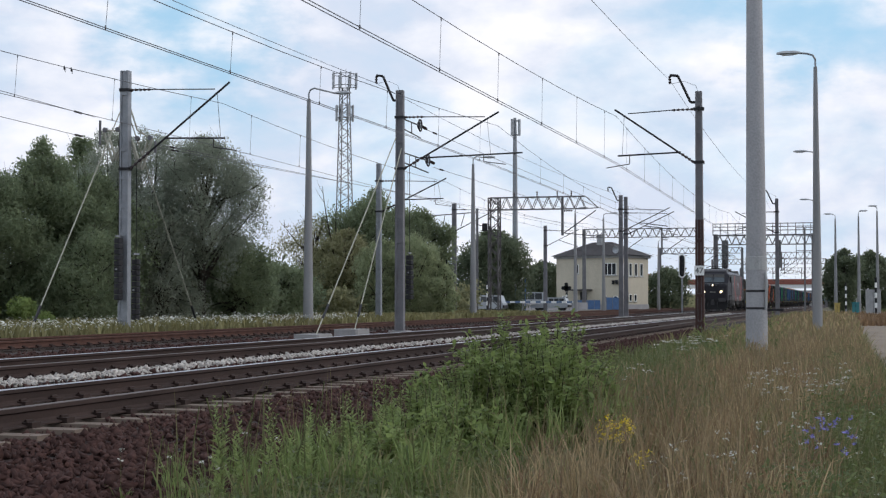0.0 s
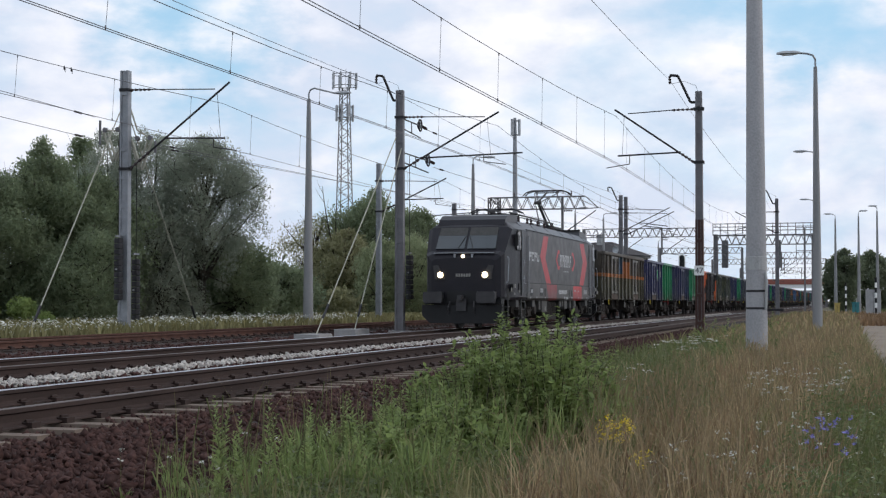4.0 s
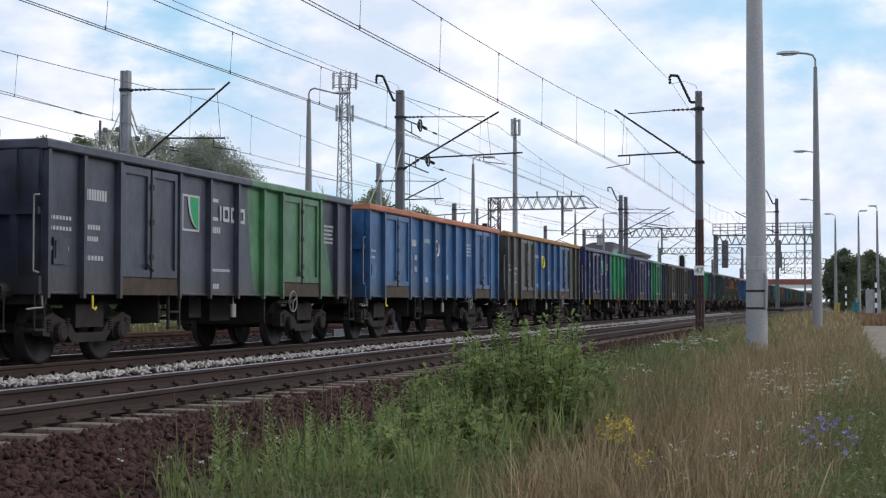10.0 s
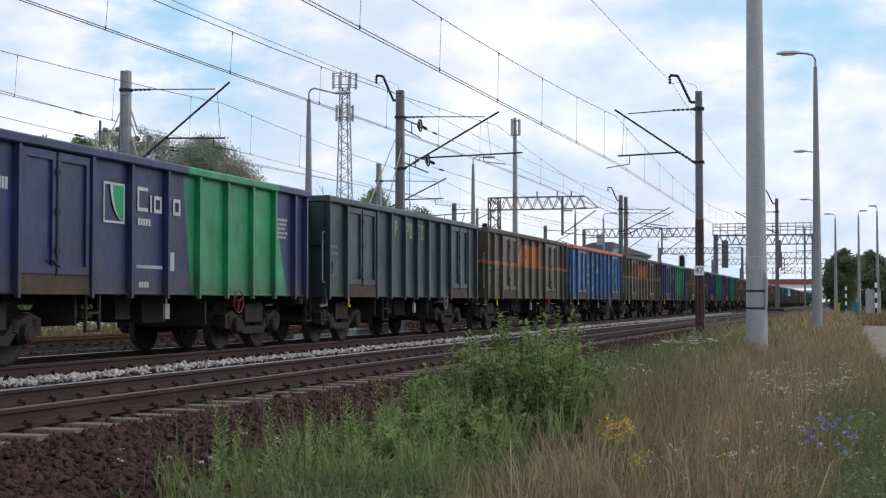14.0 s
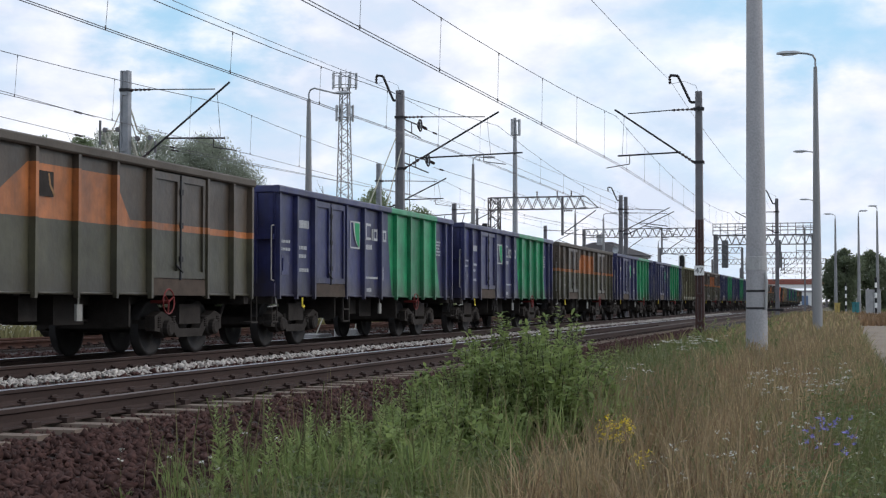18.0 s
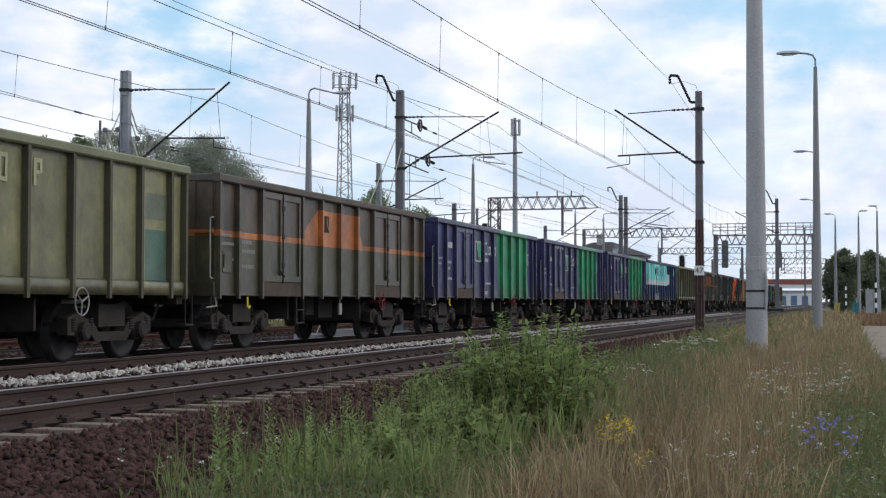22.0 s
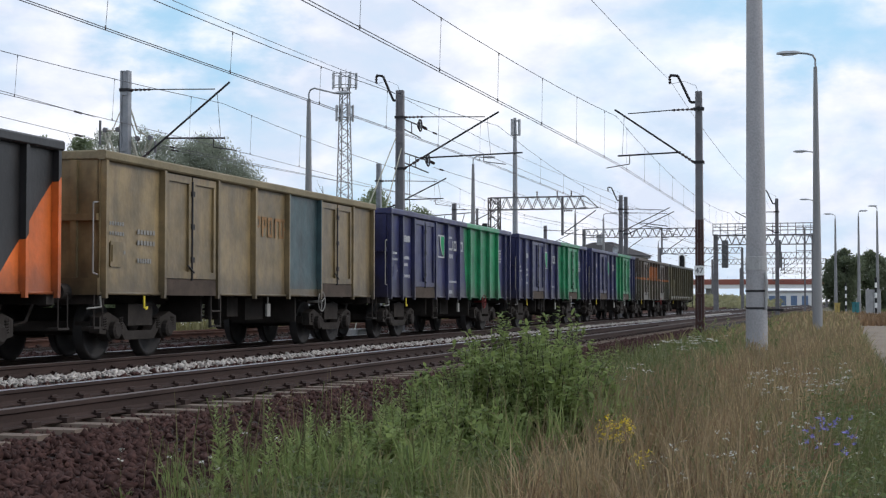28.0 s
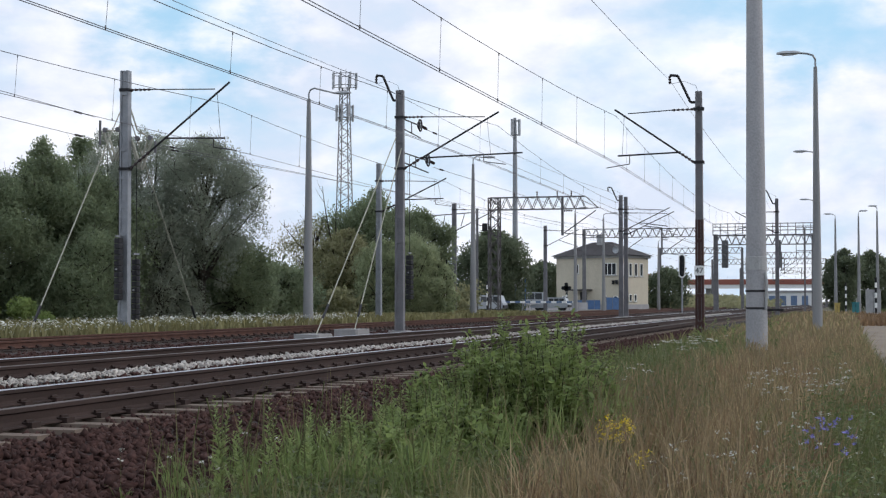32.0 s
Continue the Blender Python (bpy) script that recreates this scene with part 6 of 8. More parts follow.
def tension_wheel(x, y, z, dx, label):
    t = thing("wire_tensioner", label, "wire tensioner", "wire tensioners")
    part("bracket", B().tube((x, y, z), (x + dx, y, z), .025, 6).tube((x, y, z - .35), (x + dx, y, z - .45), .025, 6).tube((x + dx * .5, y, z - .4), (x + dx * .5, y, z), .02, 5), M_DARK, t)
    w = part("wheel", B().ring((x + dx, y, z + .02), 1, .22, .03, 18, 6).ring((x + dx, y + .06, z + .02), 1, .12, .03, 14, 5), M_DARK, t)
    sp = B()
    for a in range(6):
        sp.tube((x + dx, y, z + .02), (x + dx + .2 * math.cos(a * 1.047), y, z + .02 + .2 * math.sin(a * 1.047)), .012, 4)
    part("spoke_set", sp, M_DARK, w)
    part("insulator", insulator((x + dx + .3, y, z), (x + dx + .9, y, z - .02), .06, 4), M_INSUL, t)


tension_wheel(51.2, 15.45, 7.5, 2.3, "dark pulley wheel tensioning the overhead wire")
tension_wheel(51.2, 15.45, 6.28, 3.4, "dark pulley wheel tensioning the overhead wire")


def vee_bracket(x, y, s, drop):
    """Two pale bars in a V that hold a roller clear of the mast, on the side s of it."""
    t = thing("wire_bracket", "pale V-shaped steel bracket anchoring overhead wires", "bracket", "wire brackets")
    q = lambda a, z: (x, y + s * a, z)
    part("frame", B().path([q(.12, 6.12), q(.52, 5.42 - drop), q(.86, 6.40 - drop)], .042, 6).path([q(.14, 6.0), q(.40, 5.44 - drop), q(.70, 6.34 - drop)], .034, 6).path([q(.06, 7.2), q(.34, 6.4), q(.80, 6.42 - drop)], .028, 5), M_STAY, t)
    for a in (.34, .80):
        part("roller", B().lathe([(.02, -.05), (.08, -.05), (.055, 0), (.08, .05), (.02, .05)], (x, y + s * a, 6.44 - drop), 0, 12), M_STEEL, t)
    part("post", B().box(x - .03, x + .03, y + s * .98 - .03, y + s * .98 + .03, 5.95 - drop, 6.75 - drop * 2.4), M_STEEL, t)


vee_bracket(43.3, 22.3, 1, 0)
vee_bracket(43.3, 22.3, -1, .3)


def strain_wire(p, q, label, ins=(.15,), far_end=None):
    t = thing("strain_wire", label, "overhead wire", "overhead wires")
    p, q = Vector(p), Vector(q)
    part("wire", B().tube(p, q, .010, 4), M_WIRE, t)
    d = (q - p).normalized()
    for s in ins:
        part("insulator", insulator(p + d * s * 6, p + d * (s * 6 + .5), .035, 5), M_INSUL, t)
    return t


strain_wire((41.7, 22.6, 6.65), (-20, 20.5, 7.1), "anchored wire with insulators at the mast")
strain_wire((41.8, 22.6, 5.95), (-20, 22.0, 6.6), "anchored wire with insulators at the mast")
strain_wire((44.8, 22.0, 6.1), (113, 19.6, 6.4), "anchored wire with insulators beyond the mast")
strain_wire((44.8, 22.0, 6.0), (105, 16.5, 5.9), "anchored wire with insulators beyond the mast")
strain_wire((54.3, 15.45, 7.45), (165, 12.3, 5.7), "tensioned wire running from the pulley wheel")
strain_wire((55.3, 15.45, 6.1), (165, 13.0, 5.6), "tensioned wire running from the pulley wheel")


# ---- gantries ----
def lattice_beam(b, x, y0, y1, z0, z1, w=.5, n=8, r=.035):
    for dx in (-w / 2, w / 2):
        for z in (z0, z1):
            b.tube((x + dx, y0, z), (x + dx, y1, z), r, 4)
    for i in range(n):
        a, c = y0 + (y1 - y0) * i / n, y0 + (y1 - y0) * (i + 1) / n
        m = (a + c) / 2
        for dx in (-w / 2, w / 2):
            b.tube((x + dx, a, z0), (x + dx, m, z1), r * .7, 4).tube((x + dx, m, z1), (x + dx, c, z0), r * .7, 4)
    return b


def lattice_post(b, x, y, z0, z1, w=.6, n=12, r=.04, w1=None):
    w1 = w if w1 is None else w1
    for sx in (-1, 1):
        for sy in (-1, 1):
            b.tube((x + sx * w / 2, y + sy * w / 2, z0), (x + sx * w1 / 2, y + sy * w1 / 2, z1), r, 4)
    for i in range(n):
        u, v = i / n, (i + 1) / n
        a, c = z0 + (z1 - z0) * u, z0 + (z1 - z0) * v
        wa, wc = (w + (w1 - w) * u) / 2, (w + (w1 - w) * v) / 2
        s = 1 if i % 2 else -1
        b.tube((x - wa, y - s * wa, a), (x - wc, y + s * wc, c), r * .6, 4).tube((x + wa, y - s * wa, a), (x + wc, y + s * wc, c), r * .6, 4)
        b.tube((x - s * wa, y - wa, a), (x + s * wc, y - wc, c), r * .6, 4).tube((x - s * wa, y + wa, a), (x + s * wc, y + wc, c), r * .6, 4)
    return b


def drop_post(g, x, y, z1, z0, s):
    """Post hanging from a gantry beam with its own wire strut."""
    part("drop_post", B().box(x - .09, x + .09, y - .09, y + .09, z0, z1), M_GSTEEL, g)
    part("strut_tube", B().tube((x, y, z0 + .1), (x, y + s * 2.6, z0 + 1.9), .04, 6).tube((x, y, z0 + .2), (x, y + s * 2.8, z0 - .1), .03, 6), M_DARK, g)
    part("insulator", insulator((x, y + s * .1, z0 + 1.9), (x, y + s * .8, z0 + 1.9), .07, 4), M_INSUL, g)


M_GDARK = surface("weathered_tower_steel", (0.11, 0.10, 0.10), 0.7, 0.1, var=0.3)
M_GSTEEL = surface("gantry_steel", (0.17, 0.165, 0.17), 0.6, 0.2, var=0.3, scale=2)


def half_gantry():
    g = thing("line_gantry", "grey steel lattice half gantry reaching over the sidings", "gantry", "line gantries")
    part("tower", lattice_post(B(), 113, 26.6, -.1, 9.0, .78, 14, .07), M_GDARK, g)
    part("beam", lattice_beam(B(), 113, 26.9, 19.4, 8.05, 9.0, .6, 9, .05), M_GSTEEL, g)
    part("beam_end", B().tube((113, 19.4, 9.0), (113, 18.4, 8.1), .05, 4).tube((113, 19.4, 8.05), (113, 18.4, 8.1), .05, 4), M_GSTEEL, g)
    part("footing", B().cbox(112.3, 113.7, 25.9, 27.3, -.5, .05, .08, 2), M_CONCRETE, g)
    for y in (25.0, 23.2, 21.6, 20.5):
        part("insulator", insulator((113, y, 9.0), (113, y, 9.45), .08, 3), M_INSUL, g)
    drop_post(g, 113, 21.2, 9.0, 6.0, -1)
    part("marker_lamp", B().cbox(112.6, 112.8, 27.1, 27.5, 6.4, 7.0, .03, 2), M_BLACKP, g)
    part("drop_post", B().box(112.92, 113.08, 27.9, 28.06, -.1, 8.2), M_GSTEEL, g)
    part("strut_tube", B().tube((113, 28.0, 7.9), (113, 33.0, 7.6), .04, 5).tube((113, 29.0, 7.8), (113, 29.3, 6.8), .03, 5).tube((113, 30.6, 7.7), (113, 30.8, 6.7), .03, 5), M_DARK, g)


def gantry(x, ya, yb, z0, z1, drops, label):
    g = thing("line_gantry", label, "gantry", "line gantries")
    for y in (ya, yb):
        part("leg", h_mast(B(), x, y, -.2, z1, .36), M_GSTEEL, g)
    part("beam", lattice_beam(B(), x, ya, yb, z0, z1, .6, max(6, int(abs(ya - yb) / .9)), .05), M_GSTEEL, g)
    for y in drops:
        drop_post(g, x, y, z1, z0 - 2.0, -1)
    return g


half_gantry()
gantry(165, 28.5, 15.9, 8.05, 9.0, (24.5, 19.8), "grey steel lattice gantry across the sidings")
gantry(231, 28.0, 15.5, 8.3, 9.15, (22.0,), "grey steel lattice gantry across the station tracks")
gantry(300, 26.0, 4.0, 8.3, 9.3, (20, 12), "far grey lattice gantry across the station tracks")
gantry(235, 15.0, 4.2, 7.6, 8.5, (9.8,), "grey steel lattice gantry over the main tracks")
gantry(380, 26.0, 4.0, 8.0, 9.3, (18, 11), "far grey lattice gantry across the station tracks")


def signal_gantry():
    g = thing("signal_gantry", "grey steel signal bridge with walkway and hanging signals", "signal gantry")
    x = 166
    for y in (14.0, 3.5):
        part("leg", h_mast(B(), x, y, -.2, 8.3, .5, .3), M_GSTEEL, g)
    part("beam", lattice_beam(B(), x, 14.0, 3.5, 7.15, 8.15, .9, 12, .06), M_GSTEEL, g)
    part("walkway", B().box(x - .5, x + .5, 3.0, 14.3, 8.17, 8.24), M_GSTEEL, g)
    for dx in (-.5, .5):
        for z in (8.7, 9.1, 9.45):
            part("guard_rail", B().tube((x + dx, 3.0, z), (x + dx, 14.3, z), .03, 4), M_GSTEEL, g)
        for y in np.linspace(3.0, 14.3, 15):
            part("rail_post", B().tube((x + dx, y, 8.2), (x + dx, y, 9.5), .03, 4), M_GSTEEL, g)
    for y, w in ((12.95, .36), (7.2, .25)):
        c = part("signal_head", B().cbox(x - .75, x - .45, y - w, y + w, 4.6, 7.6, .1, 2), M_SIGNAL, g, "dark hanging signal head")
        for z in (5.0, 5.7, 6.4, 7.1):
            part("signal_hood", B().lathe([(.17, -.25), (.19, 0)], (x - .75, y, z), 0, 10), M_SIGNAL, c)
    y = 4.45
    fr = B()
    for yy in (y - .9, y + .9):
        fr.tube((x - .5, yy, 5.5), (x - .5, yy, 8.9), .05, 4)
    for z in (5.5, 6.4, 8.0, 8.9):
        fr.tube((x - .5, y - .9, z), (x - .5, y + .9, z), .05, 4)
    part("signal_cage", fr, M_GSTEEL, g)
    part("ladder_post", B().box(x - .6, x - .4, y - .1, y + .1, -.2, 8.9), M_GSTEEL, g)


M_SIGNAL = surface("signal_grey", (0.12, 0.122, 0.126), 0.6, var=0.2)
signal_gantry()


def oval_signal():
    t = thing("signal_post", "slim post signal with white-rimmed oval black board", "signal")
    x, y = 151, 16.12
    part("post", B().tube((x + .1, y, -.3), (x + .1, y, 3.4), .09, 8), M_GALV, t)
    prof = lambda a, h: [(y + a * math.cos(q), 4.5 + (h if math.sin(q) > 0 else -h) + a * math.sin(q)) for q in np.linspace(0, 2 * math.pi, 20, endpoint=False)]
    part("rim", B().prism(prof(.34, .86), 0, x, x + .05), M_WHITE, t)
    part("board", B().prism(prof(.24, .84), 0, x - .03, x - .001), M_BLACKP, t)
    for z in (3.8, 4.3, 4.8, 5.3):
        part("lens_hood", B().lathe([(.12, -.2), (.13, 0)], (x - .03, y, z), 0, 10), M_BLACKP, t)


oval_signal()


# ---- masts in the distance ----
def cell_tower():
    t = thing("lattice_tower", "tall steel lattice radio tower with antenna rings", "radio tower")
    x, y = 216.9, 74.8
    part("tower", lattice_post(B(), x, y, -.2, 34.0, 2.6, 34, .09, 1.15), M_GSTEEL, t)
    for z, R in ((29.2, 1.35), (34.2, 1.9)):
        p = part("platform", B().ring((x, y, z), 2, R, .06, 16, 4).ring((x, y, z + 1.8), 2, R, .05, 16, 4), M_GSTEEL, t)
        for k in range(8):
            a = k * .785
            part("antenna", B().cbox(x + R * math.cos(a) - .14, x + R * math.cos(a) + .14, y + R * math.sin(a) - .14, y + R * math.sin(a) + .14, z - .4, z + 2.0, .04, 2), M_LAMPHEAD, p)
    part("whip", B().tube((x + .5, y, 33), (x + .5, y, 37.0), .04, 4), M_GSTEEL, t)
    part("whip", B().tube((x - 1.9, y, 34), (x - 1.9, y, 36.6), .04, 4), M_GSTEEL, t)
    t2 = thing("phone_mast", "slim grey tube mast with antenna panels at the top", "radio mast")
    x, y = 194.8, 43.0
    part("tube", B().lathe([(.42, -.3), (.30, 20), (.20, 25.6)], (x, y, 0), 2, 12), M_GALV, t2, smooth=True)
    for k in range(3):
        a = k * 2.09 + .6
        part("antenna", B().cbox(x + .6 * math.cos(a) - .17, x + .6 * math.cos(a) + .17, y + .6 * math.sin(a) - .17, y + .6 * math.sin(a) + .17, 23.2, 25.4, .05, 2), M_LAMPHEAD, t2)
    part("collar", B().ring((x, y, 25.2), 2, .55, .05, 14, 4).ring((x, y, 23.3), 2, .55, .05, 14, 4), M_GALV, t2)


cell_tower()
for px, py, pz in ((144.3, 28.8, 8.4), (106, 28.0, 8.15)):
    mast("overhead_line_mast", "dark grey steel mast at the yard", px, py, -.2, pz, [(0, py, py - 3.2, pz - .5, pz - 2.0, pz - 2.1)], 0, w=.3)


def marker_post():
    t = thing("marker_post", "thin black post with pale side at the siding", "post")
    part("post", B().box(88.9, 89.0, 23.95, 24.02, -.2, 3.5), M_BLACKP, t)
    part("side_strip", B().box(88.88, 88.99, 24.03, 24.07, .3, 1.9), M_WHITE, t)


marker_post()


# ---- the house and yard ----
M_PLASTER = surface("cream_plaster", (0.52, 0.47, 0.375), 0.9, var=0.12, scale=0.8, fine=8)
M_PANE = surface("dark_window_pane", (0.02, 0.022, 0.026), 0.25, var=0.2, bump=0, spec=0.25)
M_ROOF = surface("dark_roof", (0.055, 0.050, 0.052), 0.85, var=0.25, scale=1.5)
M_BLUE = surface("blue_fence_paint", (0.085, 0.16, 0.31), 0.6, var=0.2)
M_YARD = surface("yard_paving", (0.17, 0.165, 0.15), 0.95, var=0.25, scale=.5)
M_OCHRE = surface("ochre_wall", (0.48, 0.36, 0.14), 0.9, var=0.15)


def house():
    h = thing("signal_house", "two-storey cream plastered house with dark hipped roof", "house")
    h.matrix_basis = pose(179.3, 26.6, .0, 0, 0, -24.5)
    # local: y along the long face from the near corner, x into the depth
    W, D, Z = 9.4, 6.4, 6.25
    wall = part("wall", B().box(0, D, 0, W, -.3, Z), M_PLASTER, h)
    part("plinth", B().box(-.04, D + .04, -.04, W + .04, -.3, .55), M_POLE, h)
    part("cornice", B().cbox(-.25, D + .25, -.25, W + .25, Z, Z + .28, .05, 0), M_PALECON, h)
    o = .55
    rf = part("roof", B().add([(-o, -o, Z + .28), (D + o, -o, Z + .28), (D + o, W + o, Z + .28), (-o, W + o, Z + .28), (D / 2, D / 2, Z + 2.05), (D / 2, W - D / 2, Z + 2.05)],
                         [(0, 1, 4), (1, 2, 5, 4), (2, 3, 5), (3, 0, 4, 5), (3, 2, 1, 0)]), M_ROOF, h)
    part("chimney", B().cbox(2.4, 3.1, 4.2, 5.0, Z + 1.2, Z + 2.9, .05, 2).box(2.3, 3.2, 4.1, 5.1, Z + 2.9, Z + 3.0), M_PALECON, rf)

    def win(face, a, z, w, hh, panes):
        f = B()
        if face == "x":
            q = lambda u0, u1, z0, z1, d0, d1: f.box(-d1, -d0, u0, u1, z0, z1)
        else:
            q = lambda u0, u1, z0, z1, d0, d1: f.box(u0, u1, -d1, -d0, z0, z1)
        q(a, a + w, z, z + .08, .002, .06), q(a, a + w, z + hh - .08, z + hh, .002, .06)
        for k in range(panes + 1):
            u = a + (w - .08) * k / panes
            q(u, u + .08, z + .08, z + hh - .08, .002, .06)
        wo = part("window", f, M_WHITE, h)
        for k in range(panes):
            g = B()
            u0, u1 = a + (w - .08) * k / panes + .08, a + (w - .08) * (k + 1) / panes
            g.box(-.03, -.004, u0, u1, z + .08, z + hh - .08) if face == "x" else g.box(u0, u1, -.03, -.004, z + .08, z + hh - .08)
            part("pane", g, M_PANE, wo)
        s = B()
        s.box(-.14, -.0, a - .08, a + w + .08, z - .07, z - .002) if face == "x" else s.box(a - .08, a + w + .08, -.14, -.0, z - .07, z - .002)
        part("sill", s, M_PALECON, wo)

    win("x", .5, 4.1, 1.9, 1.5, 3)
    win("x", 6.0, 4.3, .6, 1.2, 1)
    win("x", 1.9, .8, .7, .8, 1)
    win("x", .3, .8, .6, .8, 1)
    win("x", 8.0, .7, .5, .9, 1)
    for k in range(4):
        win("y", .7 + k * 1.25, 4.0, .7, 1.6, 1)
    for k in range(2):
        win("y", 2.0 + k * 1.1, .9, .6, .9, 1)
    part("canopy", B().box(-1.3, 0, 4.0, 7.0, 2.25, 2.4).tube((-1.2, 4.1, 0), (-1.2, 4.1, 2.3), .05, 6).tube((-1.2, 6.9, 0), (-1.2, 6.9, 2.3), .05, 6), M_ROOF, h)
    part("front_door", B().cbox(-.05, .0, 4.8, 5.8, .1, 2.1, .02, 2), M_ROOF, h)
    for u in (3.4, 3.9):
        part("wall_box", B().cbox(-.25, 0, u - .15 - 3, u + .15 - 3, 3.0, 3.5, .03, 2), M_DARK, h)
    part("dish", B().lathe([(.02, -.02), (.3, -.10), (.42, -.2), (.44, -.2), (.3, -.06), (.02, .02)], (-.3, .3, Z + .9), 0, 14), M_LAMPHEAD, h)


house()
solo("yard_paving", B().box(114, 215, 26.5, 52, -.35, -.05), M_YARD, "worn grey yard paving", kind="structure")


def panel_fence(x0, y0, x1, y1, z0, h, n, material, label):
    t = thing("fence", label, "fence", "yard fences")
    for i in range(n):
        a, c = Vector((x0, y0, 0)).lerp(Vector((x1, y1, 0)), i / n), Vector((x0, y0, 0)).lerp(Vector((x1, y1, 0)), (i + .94) / n)
        d = (c - a).normalized() * .05
        nx = Vector((-d.y, d.x, 0))
        part("panel", B().add([a + nx + Vector((0, 0, z0)), c + nx + Vector((0, 0, z0)), c - nx + Vector((0, 0, z0)), a - nx + Vector((0, 0, z0)),
                               a + nx + Vector((0, 0, z0 + h)), c + nx + Vector((0, 0, z0 + h)), c - nx + Vector((0, 0, z0 + h)), a - nx + Vector((0, 0, z0 + h))],
                              [(3, 2, 1, 0), (4, 5, 6, 7), (0, 1, 5, 4), (1, 2, 6, 5), (2, 3, 7, 6), (3, 0, 4, 7)]), material, t)
        part("post", B().tube(a + Vector((0, 0, z0 - .2)), a + Vector((0, 0, z0 + h + .1)), .05, 6), M_GALV, t)


panel_fence(168.1, 30.0, 168.9, 27.3, .0, 1.05, 4, M_BLUE, "solid bright blue panel fence by the house")
panel_fence(164.3, 25.9, 165.0, 24.6, .0, 1.35, 2, M_BLUE, "blue panel gate by the house")
panel_fence(189.0, 26.0, 190.0, 24.75, .0, 1.3, 2, M_BLUE, "blue panel fence behind the house")
panel_fence(150.0, 33.5, 162.0, 27.6, .0, .8, 8, M_POLE, "low grey rail fence along the yard")


def barrier():
    t = thing("barrier_rail", "red and white striped crossing rail on posts", "barrier")
    for i in range(16):
        y0 = 33.8 - i * .52
        part("stripe", B().box(143.6, 143.7, y0 - .50, y0, .75, .95), M_WHITE if i % 2 else M_STRIPEB, t)
    for y in (33.5, 31.0, 28.5, 26.0):
        part("post", B().tube((143.75, y, -.2), (143.75, y, .95), .05, 6), M_GALV, t)


M_STRIPEB = surface("blue_grey_stripe", (0.13, 0.19, 0.30), 0.6, var=0.2)
barrier()


def striped_pole(x, y, z0, z1, w=.13):
    t = thing("striped_pole", "black and white striped marker pole", "marker pole", "striped poles")
    n = 7
    for k in range(n):
        a = z0 + (z1 - z0) * k / n
        part("band", B().tube((x, y, a), (x, y, a + (z1 - z0) / n), w / 2 + (.003 if k % 2 else 0), 8), M_WHITE if k % 2 else M_BLACKP, t)
    part("foot", B().tube((x, y, -.4), (x, y, z0), w / 2 - .01, 8), M_GALV, t)


striped_pole(114.0, .13, .35, 2.3)
striped_pole(109.4, -1.92, .1, 2.6, .17)
striped_pole(126.5, 30.4, .2, 2.7, .2)
striped_pole(160.0, 29.6, .2, 1.9, .2)


def cabinet(x, y, w, d, h, material, label, z=-.4):
    t = thing("equipment_cabinet", label, "cabinet", "trackside cabinets")
    part("body", B().cbox(x, x + d, y - w / 2, y + w / 2, z + .12, z + h, .03, 2), material, t)
    part("lid", B().cbox(x - .04, x + d + .04, y - w / 2 - .04, y + w / 2 + .04, z + h, z + h + .06, .02, 2), material, t)
    part("base", B().box(x - .03, x + d + .03, y - w / 2 - .03, y + w / 2 + .03, z, z + .118), M_POLE, t)
    part("door_seam", B().box(x - .004, x - .001, y - .01, y + .01, z + .2, z + h - .1), M_DARK, t)


cabinet(110, -1.75, 1.05, .5, 2.1, M_PALECON, "tall pale grey trackside equipment cabinet")
cabinet(112, -.55, .5, .4, 1.2, surface("teal_paint", (0.05, 0.22, 0.24), 0.6, var=0.2), "small teal trackside cabinet")
cabinet(112, .75, .38, .35, 1.15, surface("dull_yellow_paint", (0.42, 0.32, 0.10), 0.6, var=0.2), "small dull yellow trackside box")


def sign_board():
    t = thing("yard_sign", "white square sign with dark mark on blue posts", "sign")
    part("board", B().cbox(146.6, 146.66, 31.6, 32.5, 2.35, 3.3, .05, 0), M_WHITE, t)
    for k in range(3):
        part("mark", B().box(146.585, 146.597, 31.85, 32.25, 2.6 + k * .18, 2.71 + k * .18), M_DARK, t)
    for y in (31.35, 32.35):
        part("post", B().tube((146.75, y, -.2), (146.75, y, 2.4 if y > 32 else 3.4), .07, 8), M_BLUE, t)


sign_board()


def crossing_light():
    t = thing("crossing_signal", "dark level crossing light on a banded post", "signal")
    x, y = 162.8, 30.1
    part("post", B().tube((x, y, -.2), (x, y, 2.9), .06, 8), M_GALV, t)
    part("lamp_head", B().cbox(x - .2, x - .05, y - .55, y + .55, 2.2, 2.6, .1, 0).cbox(x - .2, x - .05, y - .2, y + .2, 2.0, 3.0, .08, 0), M_BLACKP, t)
    part("band", B().tube((x, y, .5), (x, y, 1.5), .085, 8), M_WHITE, t)


crossing_light()


